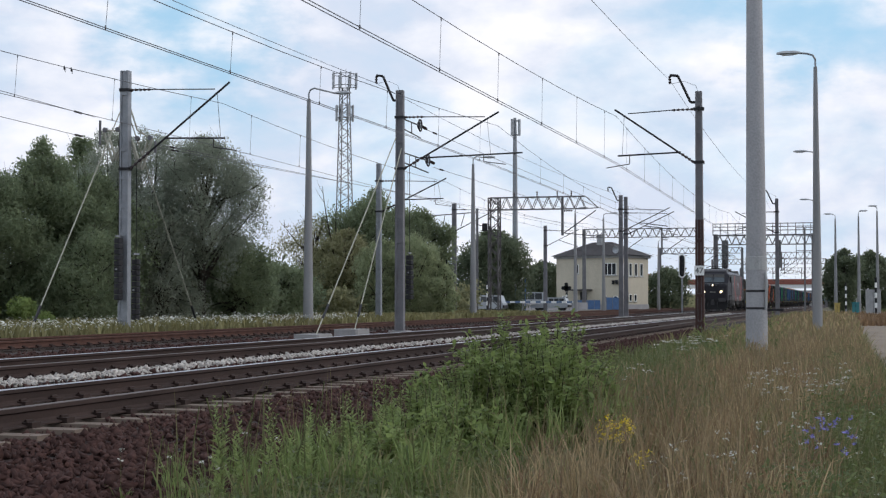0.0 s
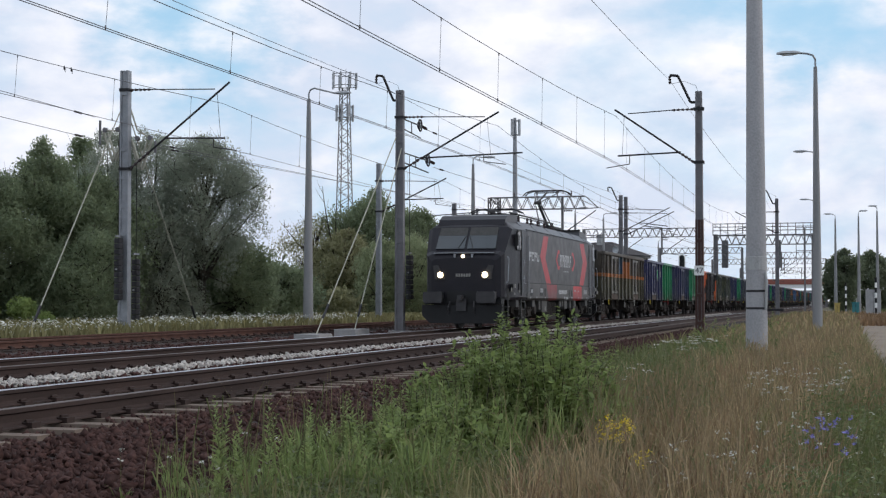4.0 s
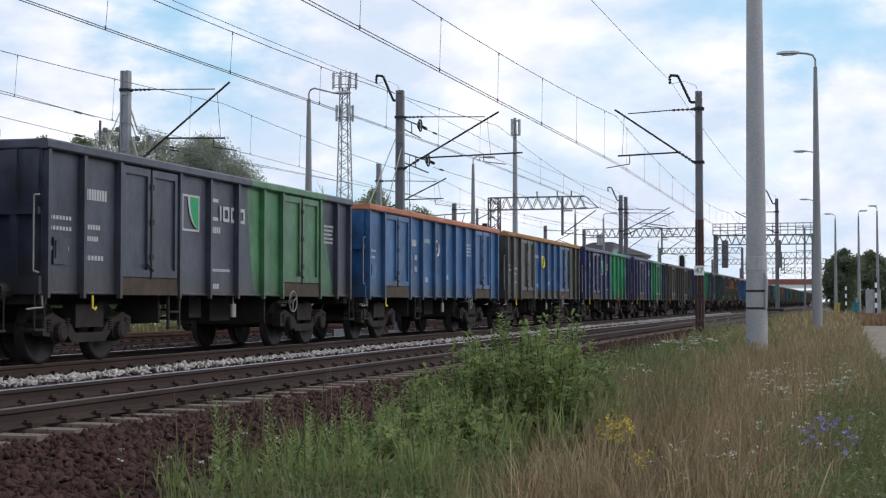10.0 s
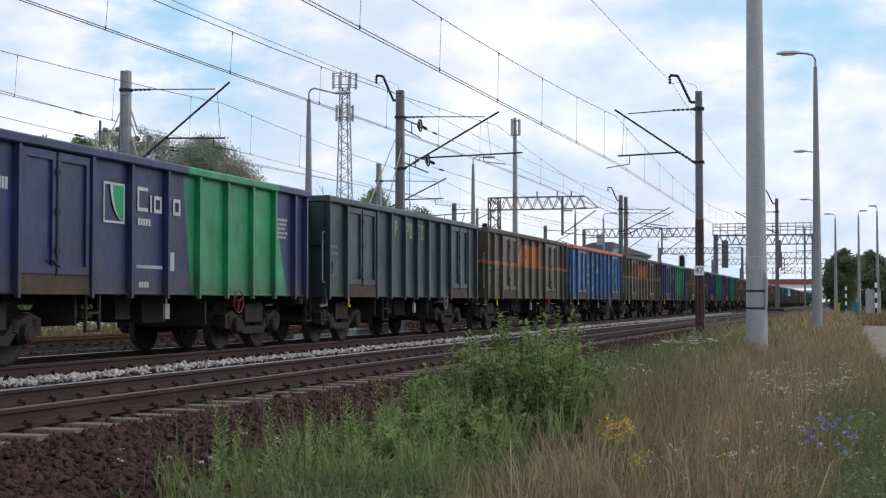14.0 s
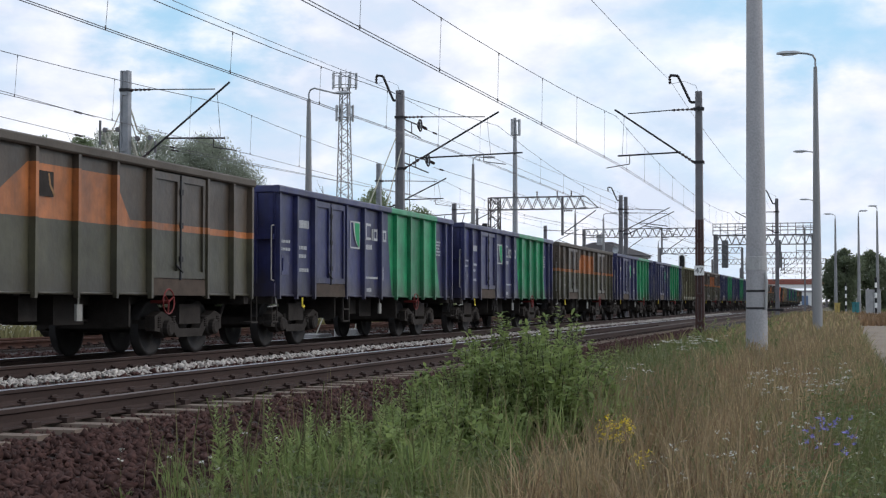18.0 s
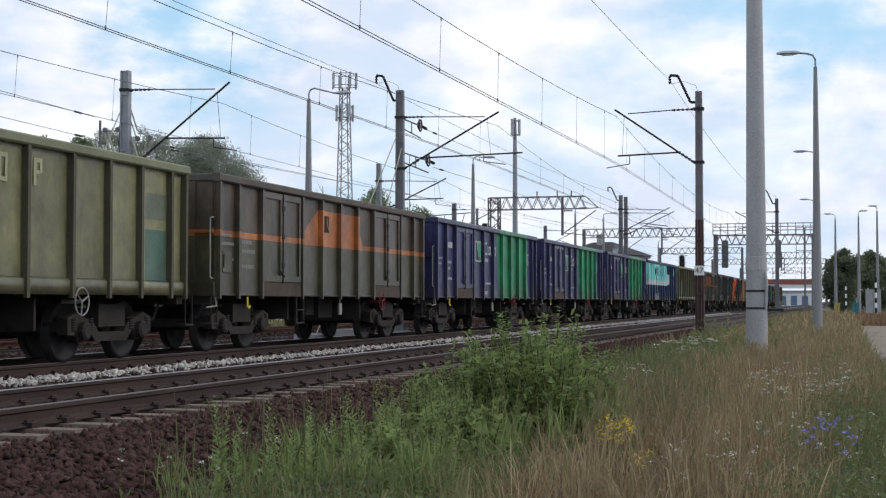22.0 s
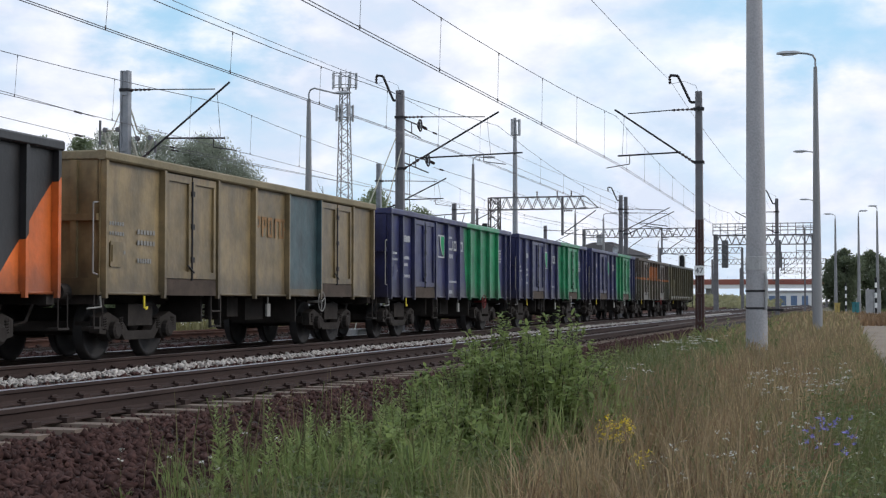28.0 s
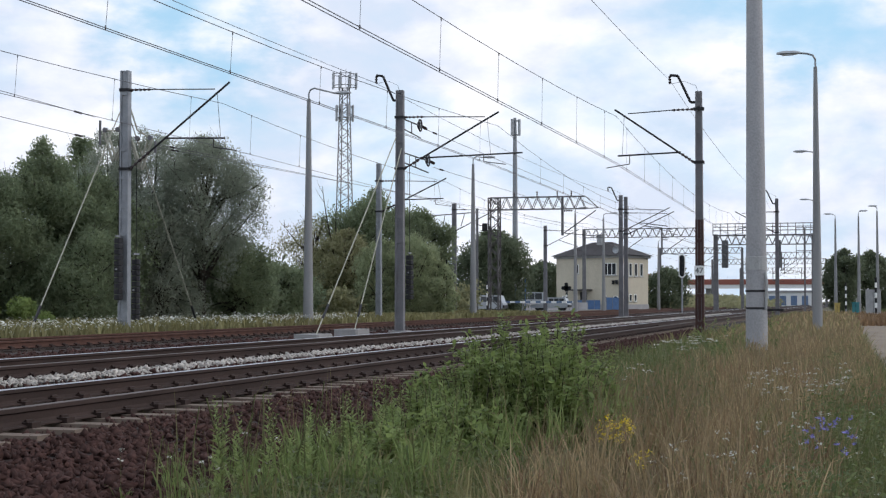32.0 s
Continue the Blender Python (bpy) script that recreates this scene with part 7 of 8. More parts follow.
def vehicle(x, y, length, w, h, nose, material, label, name="car"):
    """A parked car seen from the side, its length along y."""
    t = thing(name, label, name, "parked vehicles", at=(x, y, -.03))
    L = length / 2
    low = h * .55
    body = B().prism([(-L, .35), (-L, low * .92), (-L + .12, low), (L - nose, low), (L - .1, low * .82), (L, low * .6), (L, .32), (L - .3, .28), (-L + .3, .28)], 0, -w / 2, w / 2)
    part("body", body, material, t)
    cab = B()
    top = [(-L + .1, low), (-L + .35, h - .05), (-L + .6, h), (L - nose - .75, h), (L - nose - .1, low)]
    cab.prism(top, 0, -w / 2 + .08, w / 2 - .08)
    part("cabin", cab, material, t)
    for s in (-1, 1):
        n = 3
        for k in range(n):
            a0, a1 = -L + .45 + (2 * L - nose - 1.3) * k / n, -L + .38 + (2 * L - nose - 1.3) * (k + 1) / n
            xs = s * (w / 2 - .08)
            part("side_window", B().box(min(xs, xs + s * .012), max(xs, xs + s * .012), a0, a1, low + .08, h - .12), M_GLASS, t)
    for yy in (-L + .75, L - .8):
        for s in (-1, 1):
            wh = part("wheel", B().lathe([(.20, -.1), (.30, -.1), (.33, -.05), (.33, .05), (.30, .1), (.20, .1)], (s * (w / 2 - .12), yy, .33), 0, 16), M_BLACKP, t)
            part("rim", B().lathe([(.02, -.07), (.20, -.08), (.20, .08), (.02, .07)], (s * (w / 2 - .12), yy, .33), 0, 12), M_GALV, wh)
    part("headlight", B().box(-w / 2 + .1, w / 2 - .1, L - .02, L + .02, low * .62, low * .75), M_LENS, t)
    part("bumper", B().cbox(-w / 2, w / 2, -L - .06, -L + .06, .35, .6, .03, 0), M_DARK, t)


M_CARG = surface("car_silver", (0.40, 0.42, 0.45), 0.3, 0.3, var=0.05, bump=0)
vehicle(131.3, 31.9, 4.0, 1.8, 1.5, 1.0, M_CARG, "silver estate car parked in the yard")
vehicle(149.0, 29.2, 3.9, 1.7, 1.35, 1.0, M_CARG, "pale silver car parked by the fence")
vehicle(167.0, 35.4, 4.6, 2.0, 2.0, .7, M_CARG, "pale delivery van parked in the yard", "van")
vehicle(172.0, 39.0, 4.2, 1.8, 1.5, 1.0, M_CARG, "pale silver car parked in the yard")


# ---- the road bridge and far buildings ----
def road_bridge():
    t = thing("road_bridge", "long pale road bridge with red-brown parapet across the tracks", "bridge")
    x = 455
    part("deck", B().box(x, x + 9, -60, 110, 4.9, 6.0), M_WHITE, t)
    part("parapet", B().box(x - .2, x, -60, 110, 6.0, 7.6), M_BRICKRED, t)
    part("parapet", B().box(x + 9, x + 9.2, -60, 110, 6.0, 7.6), M_BRICKRED, t)
    for y in np.arange(-55, 110, 16):
        part("pier", B().cbox(x + 3, x + 6, y - .8, y + .8, -.5, 4.9, .2, 2), M_PALECON, t)
    for y in np.arange(-60, 110, 5):
        part("rail_post", B().tube((x - .1, y, 7.6), (x - .1, y, 8.4), .05, 4), M_GALV, t)


M_BRICKRED = surface("red_brown_parapet", (0.28, 0.10, 0.075), 0.8, var=0.15)
road_bridge()
wh = thing("far_building", "low ochre building with red roof beyond the tracks", "building")
part("wall", B().box(330, 345, 44, 62, -.3, 5.2), M_OCHRE, wh)
part("roof", B().prism([(43.5, 5.2), (62.5, 5.2), (62, 7.2), (44, 7.2)], 0, 329, 346), M_BRICKRED, wh)
for i in range(4):
    part("window", B().box(329.9, 329.96, 46 + i * 4, 47.6 + i * 4, 2, 4), M_GLASS, wh)
fb = thing("station_shed", "long pale low shed under the bridge", "building")
part("wall", B().box(400, 410, 9, 24, -.3, 3.4), M_WHITE, fb)
part("roof", B().box(399.5, 410.5, 8.6, 24.4, 3.4, 3.8), M_POLE, fb)
for i in range(5):
    part("door", B().box(399.9, 399.97, 10 + i * 2.8, 11.6 + i * 2.8, -.1, 2.4), M_STRIPEB, fb)

# ---- path beside the line ----
def path():
    t = thing("path", "sandy concrete slab path with joints", "path", kind="structure")
    k = 0
    x = 4.0
    while x < 80:
        part("slab", B().cbox(x + .02, x + 2.98, -2.6, -.42, -.55, -.335 + .004 * (k % 2), .02, 1), M_PATH, t)
        x += 3.0
        k += 1


M_PATH = surface("sandy_concrete", (0.21, 0.170, 0.130), 0.95, var=0.25, scale=.8, fine=25)
path()


# ---- two birds on the siding's messenger wire ----
M_FEATHER = surface("dark_feathers", (0.02, 0.021, 0.028), 0.6, var=0.4, scale=20)
M_BREAST = surface("pale_breast_feathers", (0.45, 0.42, 0.38), 0.8, var=0.2, scale=20)


def bird():
    t = thing("small_bird", "small dark bird with pale breast perched on a wire", "bird", "birds on the wire")
    part("body", B().lathe([(.005, -.06), (.022, -.045), (.033, -.005), (.032, .03), (.018, .062), (.006, .07)], (0, 0, .055), 2, 10), M_FEATHER, t, smooth=True)
    part("breast", B().lathe([(.004, -.035), (.02, -.02), (.022, .01), (.004, .03)], (.016, 0, .05), 2, 8), M_BREAST, t, smooth=True)
    part("head", B().lathe([(.004, -.024), (.02, -.012), (.022, .004), (.012, .02), (.003, .024)], (.012, 0, .138), 2, 10), M_FEATHER, t, smooth=True)
    part("beak", B().tube((.03, 0, .138), (.05, 0, .134), .005, 5, .001), M_BLACKP, t)
    part("tail", B().prism([(-.012, .01), (-.006, .015), (-.05, -.09), (-.06, -.085)], 1, -.012, .012), M_FEATHER, t)
    for s in (-1, 1):
        part("wing", B().prism([(.01, .10), (-.02, .09), (-.045, -.03), (-.03, -.02), (.012, .04)], 1, s * .027, s * .037), M_FEATHER, t)
        part("leg", B().tube((0, s * .012, .01), (0, s * .012, -.012), .003, 4), M_BLACKP, t)
    t.scale = (.68, .68, .68)
    return t


BIRDS = [(bird(), 33.37, 6.72), (bird(), 33.72, 6.735)]


# ---- trees ----
def leaf_cloud(centres, radii, n, size, droop=0.0, flat=1.0):
    """Leaves as folded quads scattered in the shells of clumps."""
    k = len(centres)
    pick = RNG.integers(0, k, n)
    d = RNG.normal(0, 1, (n, 3))
    d /= np.linalg.norm(d, axis=1)[:, None]
    r = radii[pick] * RNG.uniform(0.15, 1.12, n) ** 0.7
    c = centres[pick] + d * r[:, None] * np.array([1, 1, flat])
    c[:, 2] -= droop * RNG.uniform(0, 1, n) ** 2 * radii[pick]
    s = size * RNG.uniform(0.6, 1.4, n)
    u = RNG.normal(0, 1, (n, 3))
    u /= np.linalg.norm(u, axis=1)[:, None]
    w = np.cross(u, RNG.normal(0, 1, (n, 3)))
    w /= np.linalg.norm(w, axis=1)[:, None] + 1e-9
    u, w = u * s[:, None], w * (s * 0.45)[:, None]
    v = np.stack([c - u, c - w, c + u, c + w], 1).reshape(-1, 3)
    f = np.arange(n * 4).reshape(n, 4)
    return v, f


def tree(x, y, r, top, foot, leaf, n, size, label, seed, droop=.2, spread=.42, clump=.25, bare=0.0, wide=.42, spire=0.0):
    """A tree whose crown fills the height from foot to top and is r wide at its widest (at the share wide of its height).
    bare: share of the lower crown left open, so that limbs and sky show. spire: length of a thin leader above the crown."""
    global RNG
    keep, RNG = RNG, np.random.default_rng(seed)
    z0 = float(ground_z(x, y))
    t = thing("tree", label, "tree", "trees by the line", at=(x, y, z0))
    top, foot = top - z0, max(0.0, foot - z0)
    h = top - foot
    cs, rs = [], []
    k = int(120 * (.3 / clump) ** 1.5)
    for i in range(k):
        u = RNG.uniform(.02, 1.0) if i > 6 else .97 - .03 * i
        if u < bare and RNG.uniform(0, 1) < .75:
            continue
        env = max(.16, 1 - ((u - wide) / (1.03 - wide)) ** 3.4) if u > wide else 1 - ((wide - u) / (wide + .25)) ** 2.1
        rr = r * clump * RNG.uniform(.5, 1.3) * (.6 + .4 * env)
        a, q = RNG.uniform(0, 6.28), RNG.uniform(.1, 1) ** spread
        d = max(0.0, env * r * RNG.uniform(.85, 1.2) - rr * .45) * q
        cs.append((d * math.cos(a), d * math.sin(a), foot + h * u - rr * (1.0 if u > .8 else 0)))
        rs.append(rr)
    if spire:
        for q in range(5):
            cs.append((RNG.normal(0, .08), RNG.normal(0, .08), top + spire * (q / 5 - .25)))
            rs.append(.10 + .07 * (5 - q))
    cs, rs = np.array(cs), np.array(rs)
    b = B()
    trunk = [Vector((0, 0, -.2)), Vector((RNG.normal(0, .1), RNG.normal(0, .1), foot + h * .3)), Vector((RNG.normal(0, .2), RNG.normal(0, .2), foot + h * .62))]
    b.tube(trunk[0], trunk[1], r * .06 + .05, 8, r * .045 + .03).tube(trunk[1], trunk[2], r * .045 + .03, 7, r * .02 + .015)
    for c in cs[:: max(1, len(cs) // 34)]:
        v = Vector(c)
        s = trunk[0].lerp(trunk[1], RNG.uniform(.45, 1)) if v.z < foot + h * .55 else trunk[1].lerp(trunk[2], RNG.uniform(0, .9))
        mid = s.lerp(v, .5) + Vector((RNG.normal(0, .06), RNG.normal(0, .06), .05)) * r
        b.tube(s, mid, r * .022 + .015, 5, r * .014 + .01).tube(mid, v, r * .014 + .01, 5, .01)
        for q in range(4):
            b.tube(v, v + Vector(RNG.normal(0, .5, 3) * r * .26) + Vector((0, 0, .08 * r)), .014, 4, .004)
    part("trunk", b, M_BARK, t)
    w = rs ** 1.6 / (rs ** 1.6).sum()
    pick = np.repeat(np.arange(len(cs)), np.maximum(1, (w * 1.0 * n).astype(int)))
    d = RNG.normal(0, 1, (len(pick), 3))
    d /= np.linalg.norm(d, axis=1)[:, None]
    c = cs[pick] + d * (rs[pick] * (RNG.uniform(.1, 1.15, len(pick)) ** .6 + np.abs(RNG.normal(0, .22, len(pick)))))[:, None]
    c[:, 2] -= droop * RNG.uniform(0, 1, len(pick)) ** 2 * rs[pick]
    sz = size * RNG.uniform(.6, 1.4, len(pick))
    u = RNG.normal(0, 1, (len(pick), 3)) + np.array([0, 0, -1.2 * droop])
    u /= np.linalg.norm(u, axis=1)[:, None]
    v = np.cross(u, RNG.normal(0, 1, (len(pick), 3)))
    v /= np.linalg.norm(v, axis=1)[:, None] + 1e-9
    u, v = u * sz[:, None], v * (sz * (.30 if droop > .5 else .48))[:, None]
    part("crown", raw("crown", np.stack([c - u, c - v, c + u, c + v], 1).reshape(-1, 3), np.arange(len(pick) * 4).reshape(-1, 4), leaf), None, t)
    RNG = keep
    return t


tree(52.0, 32.8, 2.5, 6.3, -.2, M_LEAF_B, 46000, .066, "dense dark green broadleaved tree at the wood's edge", 50)
tree(54.5, 31.9, 2.3, 7.2, -.2, M_LEAF_B, 46000, .066, "dark green tree with a thin pointed top", 51, spire=.7, wide=.45)
tree(56.0, 30.4, 2.4, 6.3, -.2, M_LEAF_B, 46000, .066, "dense dark green tree in the wood", 52)
tree(52.5, 28.7, 1.9, 3.9, -.3, M_LEAF_B, 22000, .062, "dark green shrubby tree at the wood's edge", 53, wide=.3)
tree(63.0, 34.8, 1.9, 8.7, -.2, M_LEAF_B, 30000, .068, "dark green tree behind the willows", 79, wide=.5)
tree(60.0, 31.8, 1.7, 8.75, -.2, M_LEAF_A, 36000, .066, "tall grey-green willow behind the braced mast", 54, droop=.6, clump=.24, wide=.6)
tree(60.5, 30.0, 1.75, 8.85, -.2, M_LEAF_A, 36000, .066, "tall grey-green willow beside the round-crowned one", 76, droop=.6, clump=.24, wide=.6)
tree(60.0, 27.25, 2.55, 8.3, 1.5, M_LEAF_A, 60000, .060, "large round-crowned willow with limbs showing low down", 56, droop=.7, bare=.22, wide=.55, clump=.2)
tree(58.5, 28.6, 2.4, 6.2, -.2, M_LEAF_A, 40000, .064, "grey-green willow under taller ones", 57, droop=.6)
tree(62.0, 26.6, 1.9, 4.0, -.2, M_LEAF_B, 22000, .066, "dark green bushy tree below the willow", 55, wide=.3)
tree(66.0, 28.6, 2.6, 3.6, -.3, M_LEAF_B, 28000, .075, "low dark green bushy tree below the willow", 58, wide=.3)
tree(70.0, 27.7, 2.0, 2.95, -.3, M_LEAF_B, 17000, .075, "low green bushy tree by the siding", 64, wide=.3)
tree(94.0, 34.4, 2.9, 6.9, .4, M_LEAF_D, 11000, .085, "pale olive thin-crowned tree with sky showing through", 59, droop=.9, bare=.2, wide=.6, clump=.22)
tree(96.0, 30.9, 3.2, 8.5, .2, M_LEAF_B, 44000, .095, "rounded dark green tree behind the mast", 60)
tree(90.0, 31.0, 2.3, 5.6, -.1, M_LEAF_D, 20000, .085, "olive-brown thicket tree by the siding", 61, clump=.2)
tree(98.0, 28.3, 2.3, 7.4, 1.0, M_LEAF_B, 28000, .095, "dark green tree with an uneven top", 62)
tree(88.0, 25.9, 1.9, 5.2, -.1, M_LEAF_F, 21000, .085, "mid-green bushy willow by the siding", 63, droop=.7, wide=.55, clump=.2)
tree(87.0, 27.6, 1.7, 4.9, -.1, M_LEAF_F, 17000, .085, "mid-green bushy willow by the siding", 77, droop=.6, wide=.5, clump=.2)
tree(89.0, 24.5, 1.2, 3.6, -.1, M_LEAF_F, 9000, .085, "low mid-green bush beside the willow", 78, droop=.5, wide=.4, clump=.2)


def dead_tree(x, y, dy, h, seed):
    """A bare dead trunk, thin and bent, with a few broken twigs."""
    rg = random.Random(seed)
    z0 = float(ground_z(x, y))
    t = thing("dead_tree", "bare dead leaning tree trunk with broken twigs", "dead tree", "dead trees", at=(x, y, z0))
    at = lambda u: Vector((.2 * math.sin(4 * u), dy * u ** 1.6 + .10 * math.sin(6 * u + seed), (h - z0) * u))
    b = B()
    n = 9
    for k in range(n):
        b.tube(at(k / n), at((k + 1) / n), .10 - .085 * k / n, 6, .10 - .085 * (k + 1) / n)
    part("trunk", b, M_BARK, t)
    for k in range(6):
        p = at(rg.uniform(.4, .95))
        q = p + Vector((rg.uniform(-.3, .3), rg.choice((-1, 1)) * rg.uniform(.25, .7), rg.uniform(.3, .9)))
        part("twig", B().tube(p, p.lerp(q, .5) + Vector((0, 0, -.05)), .022, 4, .015).tube(p.lerp(q, .5) + Vector((0, 0, -.05)), q, .015, 4, .006), M_BARK, t)


dead_tree(90.0, 31.6, .85, 8.3, 3)
dead_tree(91.0, 31.8, .15, 7.1, 4)
tree(146.0, 34.5, 3.9, 8.4, .0, M_LEAF_E, 36000, .14, "rounded dark green tree by the yard", 65)
tree(190.0, 38.2, 3.2, 6.3, .1, M_LEAF_E, 9000, .17, "dark green tree beside the house", 66)
tree(206.0, 24.0, 3.2, 5.8, .1, M_LEAF_E, 9000, .18, "dark green tree behind the house", 67)
tree(178.0, .4, 2.4, 7.1, .1, M_LEAF_E, 9000, .17, "dark green tree by the road", 68)
tree(187.0, -2.7, 3.1, 7.1, .1, M_LEAF_E, 11000, .17, "dark green tree by the road", 69)


def thicket(name, x0, x1, y0, y1, h, n, leaf, size, label, seed):
    """A run of low bushes that cannot be told apart."""
    global RNG
    keep, RNG = RNG, np.random.default_rng(seed)
    k = int((x1 - x0) * (y1 - y0) / 2.2) + 4
    cs = np.stack([RNG.uniform(x0, x1, k), RNG.uniform(y0, y1, k), RNG.uniform(.1, .75, k) * h], -1)
    cs[:, 2] += ground_z(cs[:, 0], cs[:, 1])
    rs = RNG.uniform(.5, 1.1, k) * min(1.2, h * .4)
    v, f = leaf_cloud(cs, rs, n, size)
    RNG = keep
    solo(name, raw(name, v, f, leaf), None, label, "bushes", kind="stuff")


thicket("undergrowth", 46, 74, 30, 35, 3.4, 26000, M_LEAF_B, .13, "dense dark undergrowth below the trees", 31)
thicket("undergrowth", 70, 112, 31, 38, 3.0, 22000, M_LEAF_B, .17, "dense green undergrowth at the wood's edge", 32)
thicket("undergrowth", 84, 112, 27.5, 31, 2.6, 12000, M_LEAF_D, .15, "olive bushes by the yard", 33)
thicket("undergrowth", 45, 49, 27, 28.5, 1.1, 3500, M_LEAF_C, .09, "bright green bushes at the wood's edge", 34)
thicket("far_wood", 205, 330, 44, 62, 4.5, 9000, M_LEAF_E, .45, "far dark green trees beyond the yard", 35)
thicket("far_wood", 260, 440, -30, -6, 4.0, 9000, M_LEAF_E, .45, "far dark green trees beside the line", 36)
thicket("far_wood", 230, 420, 16, 40, 2.6, 7000, M_LEAF_D, .4, "far bushes beside the station tracks", 37)
thicket("far_wood", 90, 220, 46, 64, 5.0, 12000, M_LEAF_E, .35, "far dark green trees behind the yard", 38)


# ---- grass and weeds ----
def blades(x, y, z, h, w, lean):
    """Curved blades of grass, three segments each."""
    n = len(x)
    a, b = RNG.uniform(0, 6.28, n), RNG.uniform(0, 6.28, n)
    lx, ly = np.cos(a) * lean * h, np.sin(a) * lean * h
    wx, wy = np.cos(b) * w, np.sin(b) * w
    p = np.stack([x, y, z], -1)
    m1 = p + np.stack([lx * .15, ly * .15, h * .4], -1)
    m2 = p + np.stack([lx * .5, ly * .5, h * .78], -1)
    tip = p + np.stack([lx, ly, h], -1)
    s = np.stack([wx, wy, np.zeros(n)], -1)
    v = np.stack([p - s, p + s, m1 - s * .9, m1 + s * .9, m2 - s * .6, m2 + s * .6, tip - s * .12, tip + s * .12], 1).reshape(-1, 3)
    i = (np.arange(n) * 8)[:, None, None]
    f = (i + np.array([[0, 1, 3, 2], [2, 3, 5, 4], [4, 5, 7, 6]])[None]).reshape(-1, 4)
    return v, f


def sward(name, n, x0, x1, y0, y1, h, w, lean, material, label, fall=1.6, clump=0.0, wgrow=.012, keep=None):
    u = RNG.uniform(0, 1, n)
    x = x0 + (x1 - x0) * u ** fall
    y = RNG.uniform(y0, y1, n)
    if clump:
        g = np.sin(x * 2.3 + np.sin(y * 3.1)) * np.cos(y * 2.7 + x * .7)
        ok = RNG.uniform(-1, 1, n) < g + clump
        x, y = x[ok], y[ok]
    if keep is not None:
        ok = keep(x, y)
        x, y = x[ok], y[ok]
    n = len(x)
    hh = h * RNG.uniform(.45, 1.25, n)
    v, f = blades(x, y, ground_z(x, y) - .02, hh, w * RNG.uniform(.7, 1.3, n) * (1 + np.maximum(0, x - 12) * wgrow * 4), lean * RNG.uniform(.3, 1.4, n))
    solo(name, raw(name, v, f, material), None, label, "grass", kind="stuff")


openfront = lambda x, y: ~((x > 9.2) & (x < 13.2) & (y / x > .165) & (y / x < .30))
dryside0 = lambda x, y: y < np.where(x < 14, 1.55 + .06 * x + .25 * np.sin(x * 2.1), 2.5 - .055 * np.maximum(0, x - 18) + .3 * np.sin(x * .9))
dryside = lambda x, y: dryside0(x, y) & openfront(x, y) & (y < .225 * x + .12 * np.sin(5 * x)) & ((x > 15) | (y > .02 * x + .1 * np.sin(3 * x)))
offbed0 = lambda x, y: y < 3.25 + np.minimum(1.0, np.maximum(0, x - 7.5) * .09) + .25 * np.sin(x * 2.7)


offbed = lambda x, y: offbed0(x, y) & openfront(x, y)


def tussocks(name, k, per, x0, x1, y0, y1, h, w, material, label, fall=1.6, keep=None, spread=.09, lean=.42):
    """Tufts of grass whose blades fan out from a common root."""
    x = x0 + (x1 - x0) * RNG.uniform(0, 1, k) ** fall
    y = RNG.uniform(y0, y1, k)
    if keep is not None:
        ok = keep(x, y)
        x, y = x[ok], y[ok]
    k = len(x)
    hh = h * RNG.uniform(.45, 1.35, k)
    x, y, hh = np.repeat(x, per), np.repeat(y, per), np.repeat(hh, per)
    n = len(x)
    a = RNG.uniform(0, 6.28, n)
    r = spread * np.sqrt(RNG.uniform(0, 1, n))
    bx, by = x + r * np.cos(a), y + r * np.sin(a)
    hb = hh * RNG.uniform(.5, 1.15, n)
    ln = hb * lean * RNG.uniform(.1, 1.3, n)
    a2 = a + RNG.normal(0, .8, n)
    b = RNG.uniform(0, 6.28, n)
    ww = w * RNG.uniform(.6, 1.4, n) * (1 + np.maximum(0, bx - 12) * .05)
    p = np.stack([bx, by, ground_z(bx, by) - .02], -1)
    d = np.stack([np.cos(a2) * ln, np.sin(a2) * ln, np.zeros(n)], -1)
    up = np.stack([np.zeros(n), np.zeros(n), hb], -1)
    s = np.stack([np.cos(b) * ww, np.sin(b) * ww, np.zeros(n)], -1)
    m1, m2, tip = p + d * .12 + up * .45, p + d * .45 + up * .82, p + d + up * RNG.uniform(.8, 1.0, n)[:, None]
    v = np.stack([p - s, p + s, m1 - s * .9, m1 + s * .9, m2 - s * .65, m2 + s * .65, tip - s * .1, tip + s * .1], 1).reshape(-1, 3)
    i = (np.arange(n) * 8)[:, None, None]
    f = (i + np.array([[0, 1, 3, 2], [2, 3, 5, 4], [4, 5, 7, 6]])[None]).reshape(-1, 4)
    solo(name, raw(name, v, f, material), None, label, "grass", kind="stuff")


tussocks("dry_grass", 1300, 22, 6.5, 46, -.40, 3.4, .46, .0042, M_DRY, "tufts of tall pale straw-coloured grass", 1.7, dryside)
tussocks("dry_grass", 800, 20, 6.5, 46, -.40, 3.4, .40, .0042, M_DRYRED, "tufts of reddish dry grass", 1.7, dryside)
tussocks("dry_grass", 900, 20, 6.5, 46, -.40, 3.6, .36, .0048, M_DRYOLIVE, "tufts of fading yellow-green grass", 1.7, offbed)
tussocks("green_grass", 700, 20, 6.5, 46, -.42, 3.9, .30, .0052, M_STEM, "tufts of dull green grass", 1.7, offbed)
tussocks("green_grass", 240, 18, 6.8, 16, 1.7, 3.5, .32, .006, M_BLADE, "tufts of green grass at the ballast's edge", 1.2, lambda x, y: offbed(x, y) & (y > 1.9 + (x - 7) * .2))
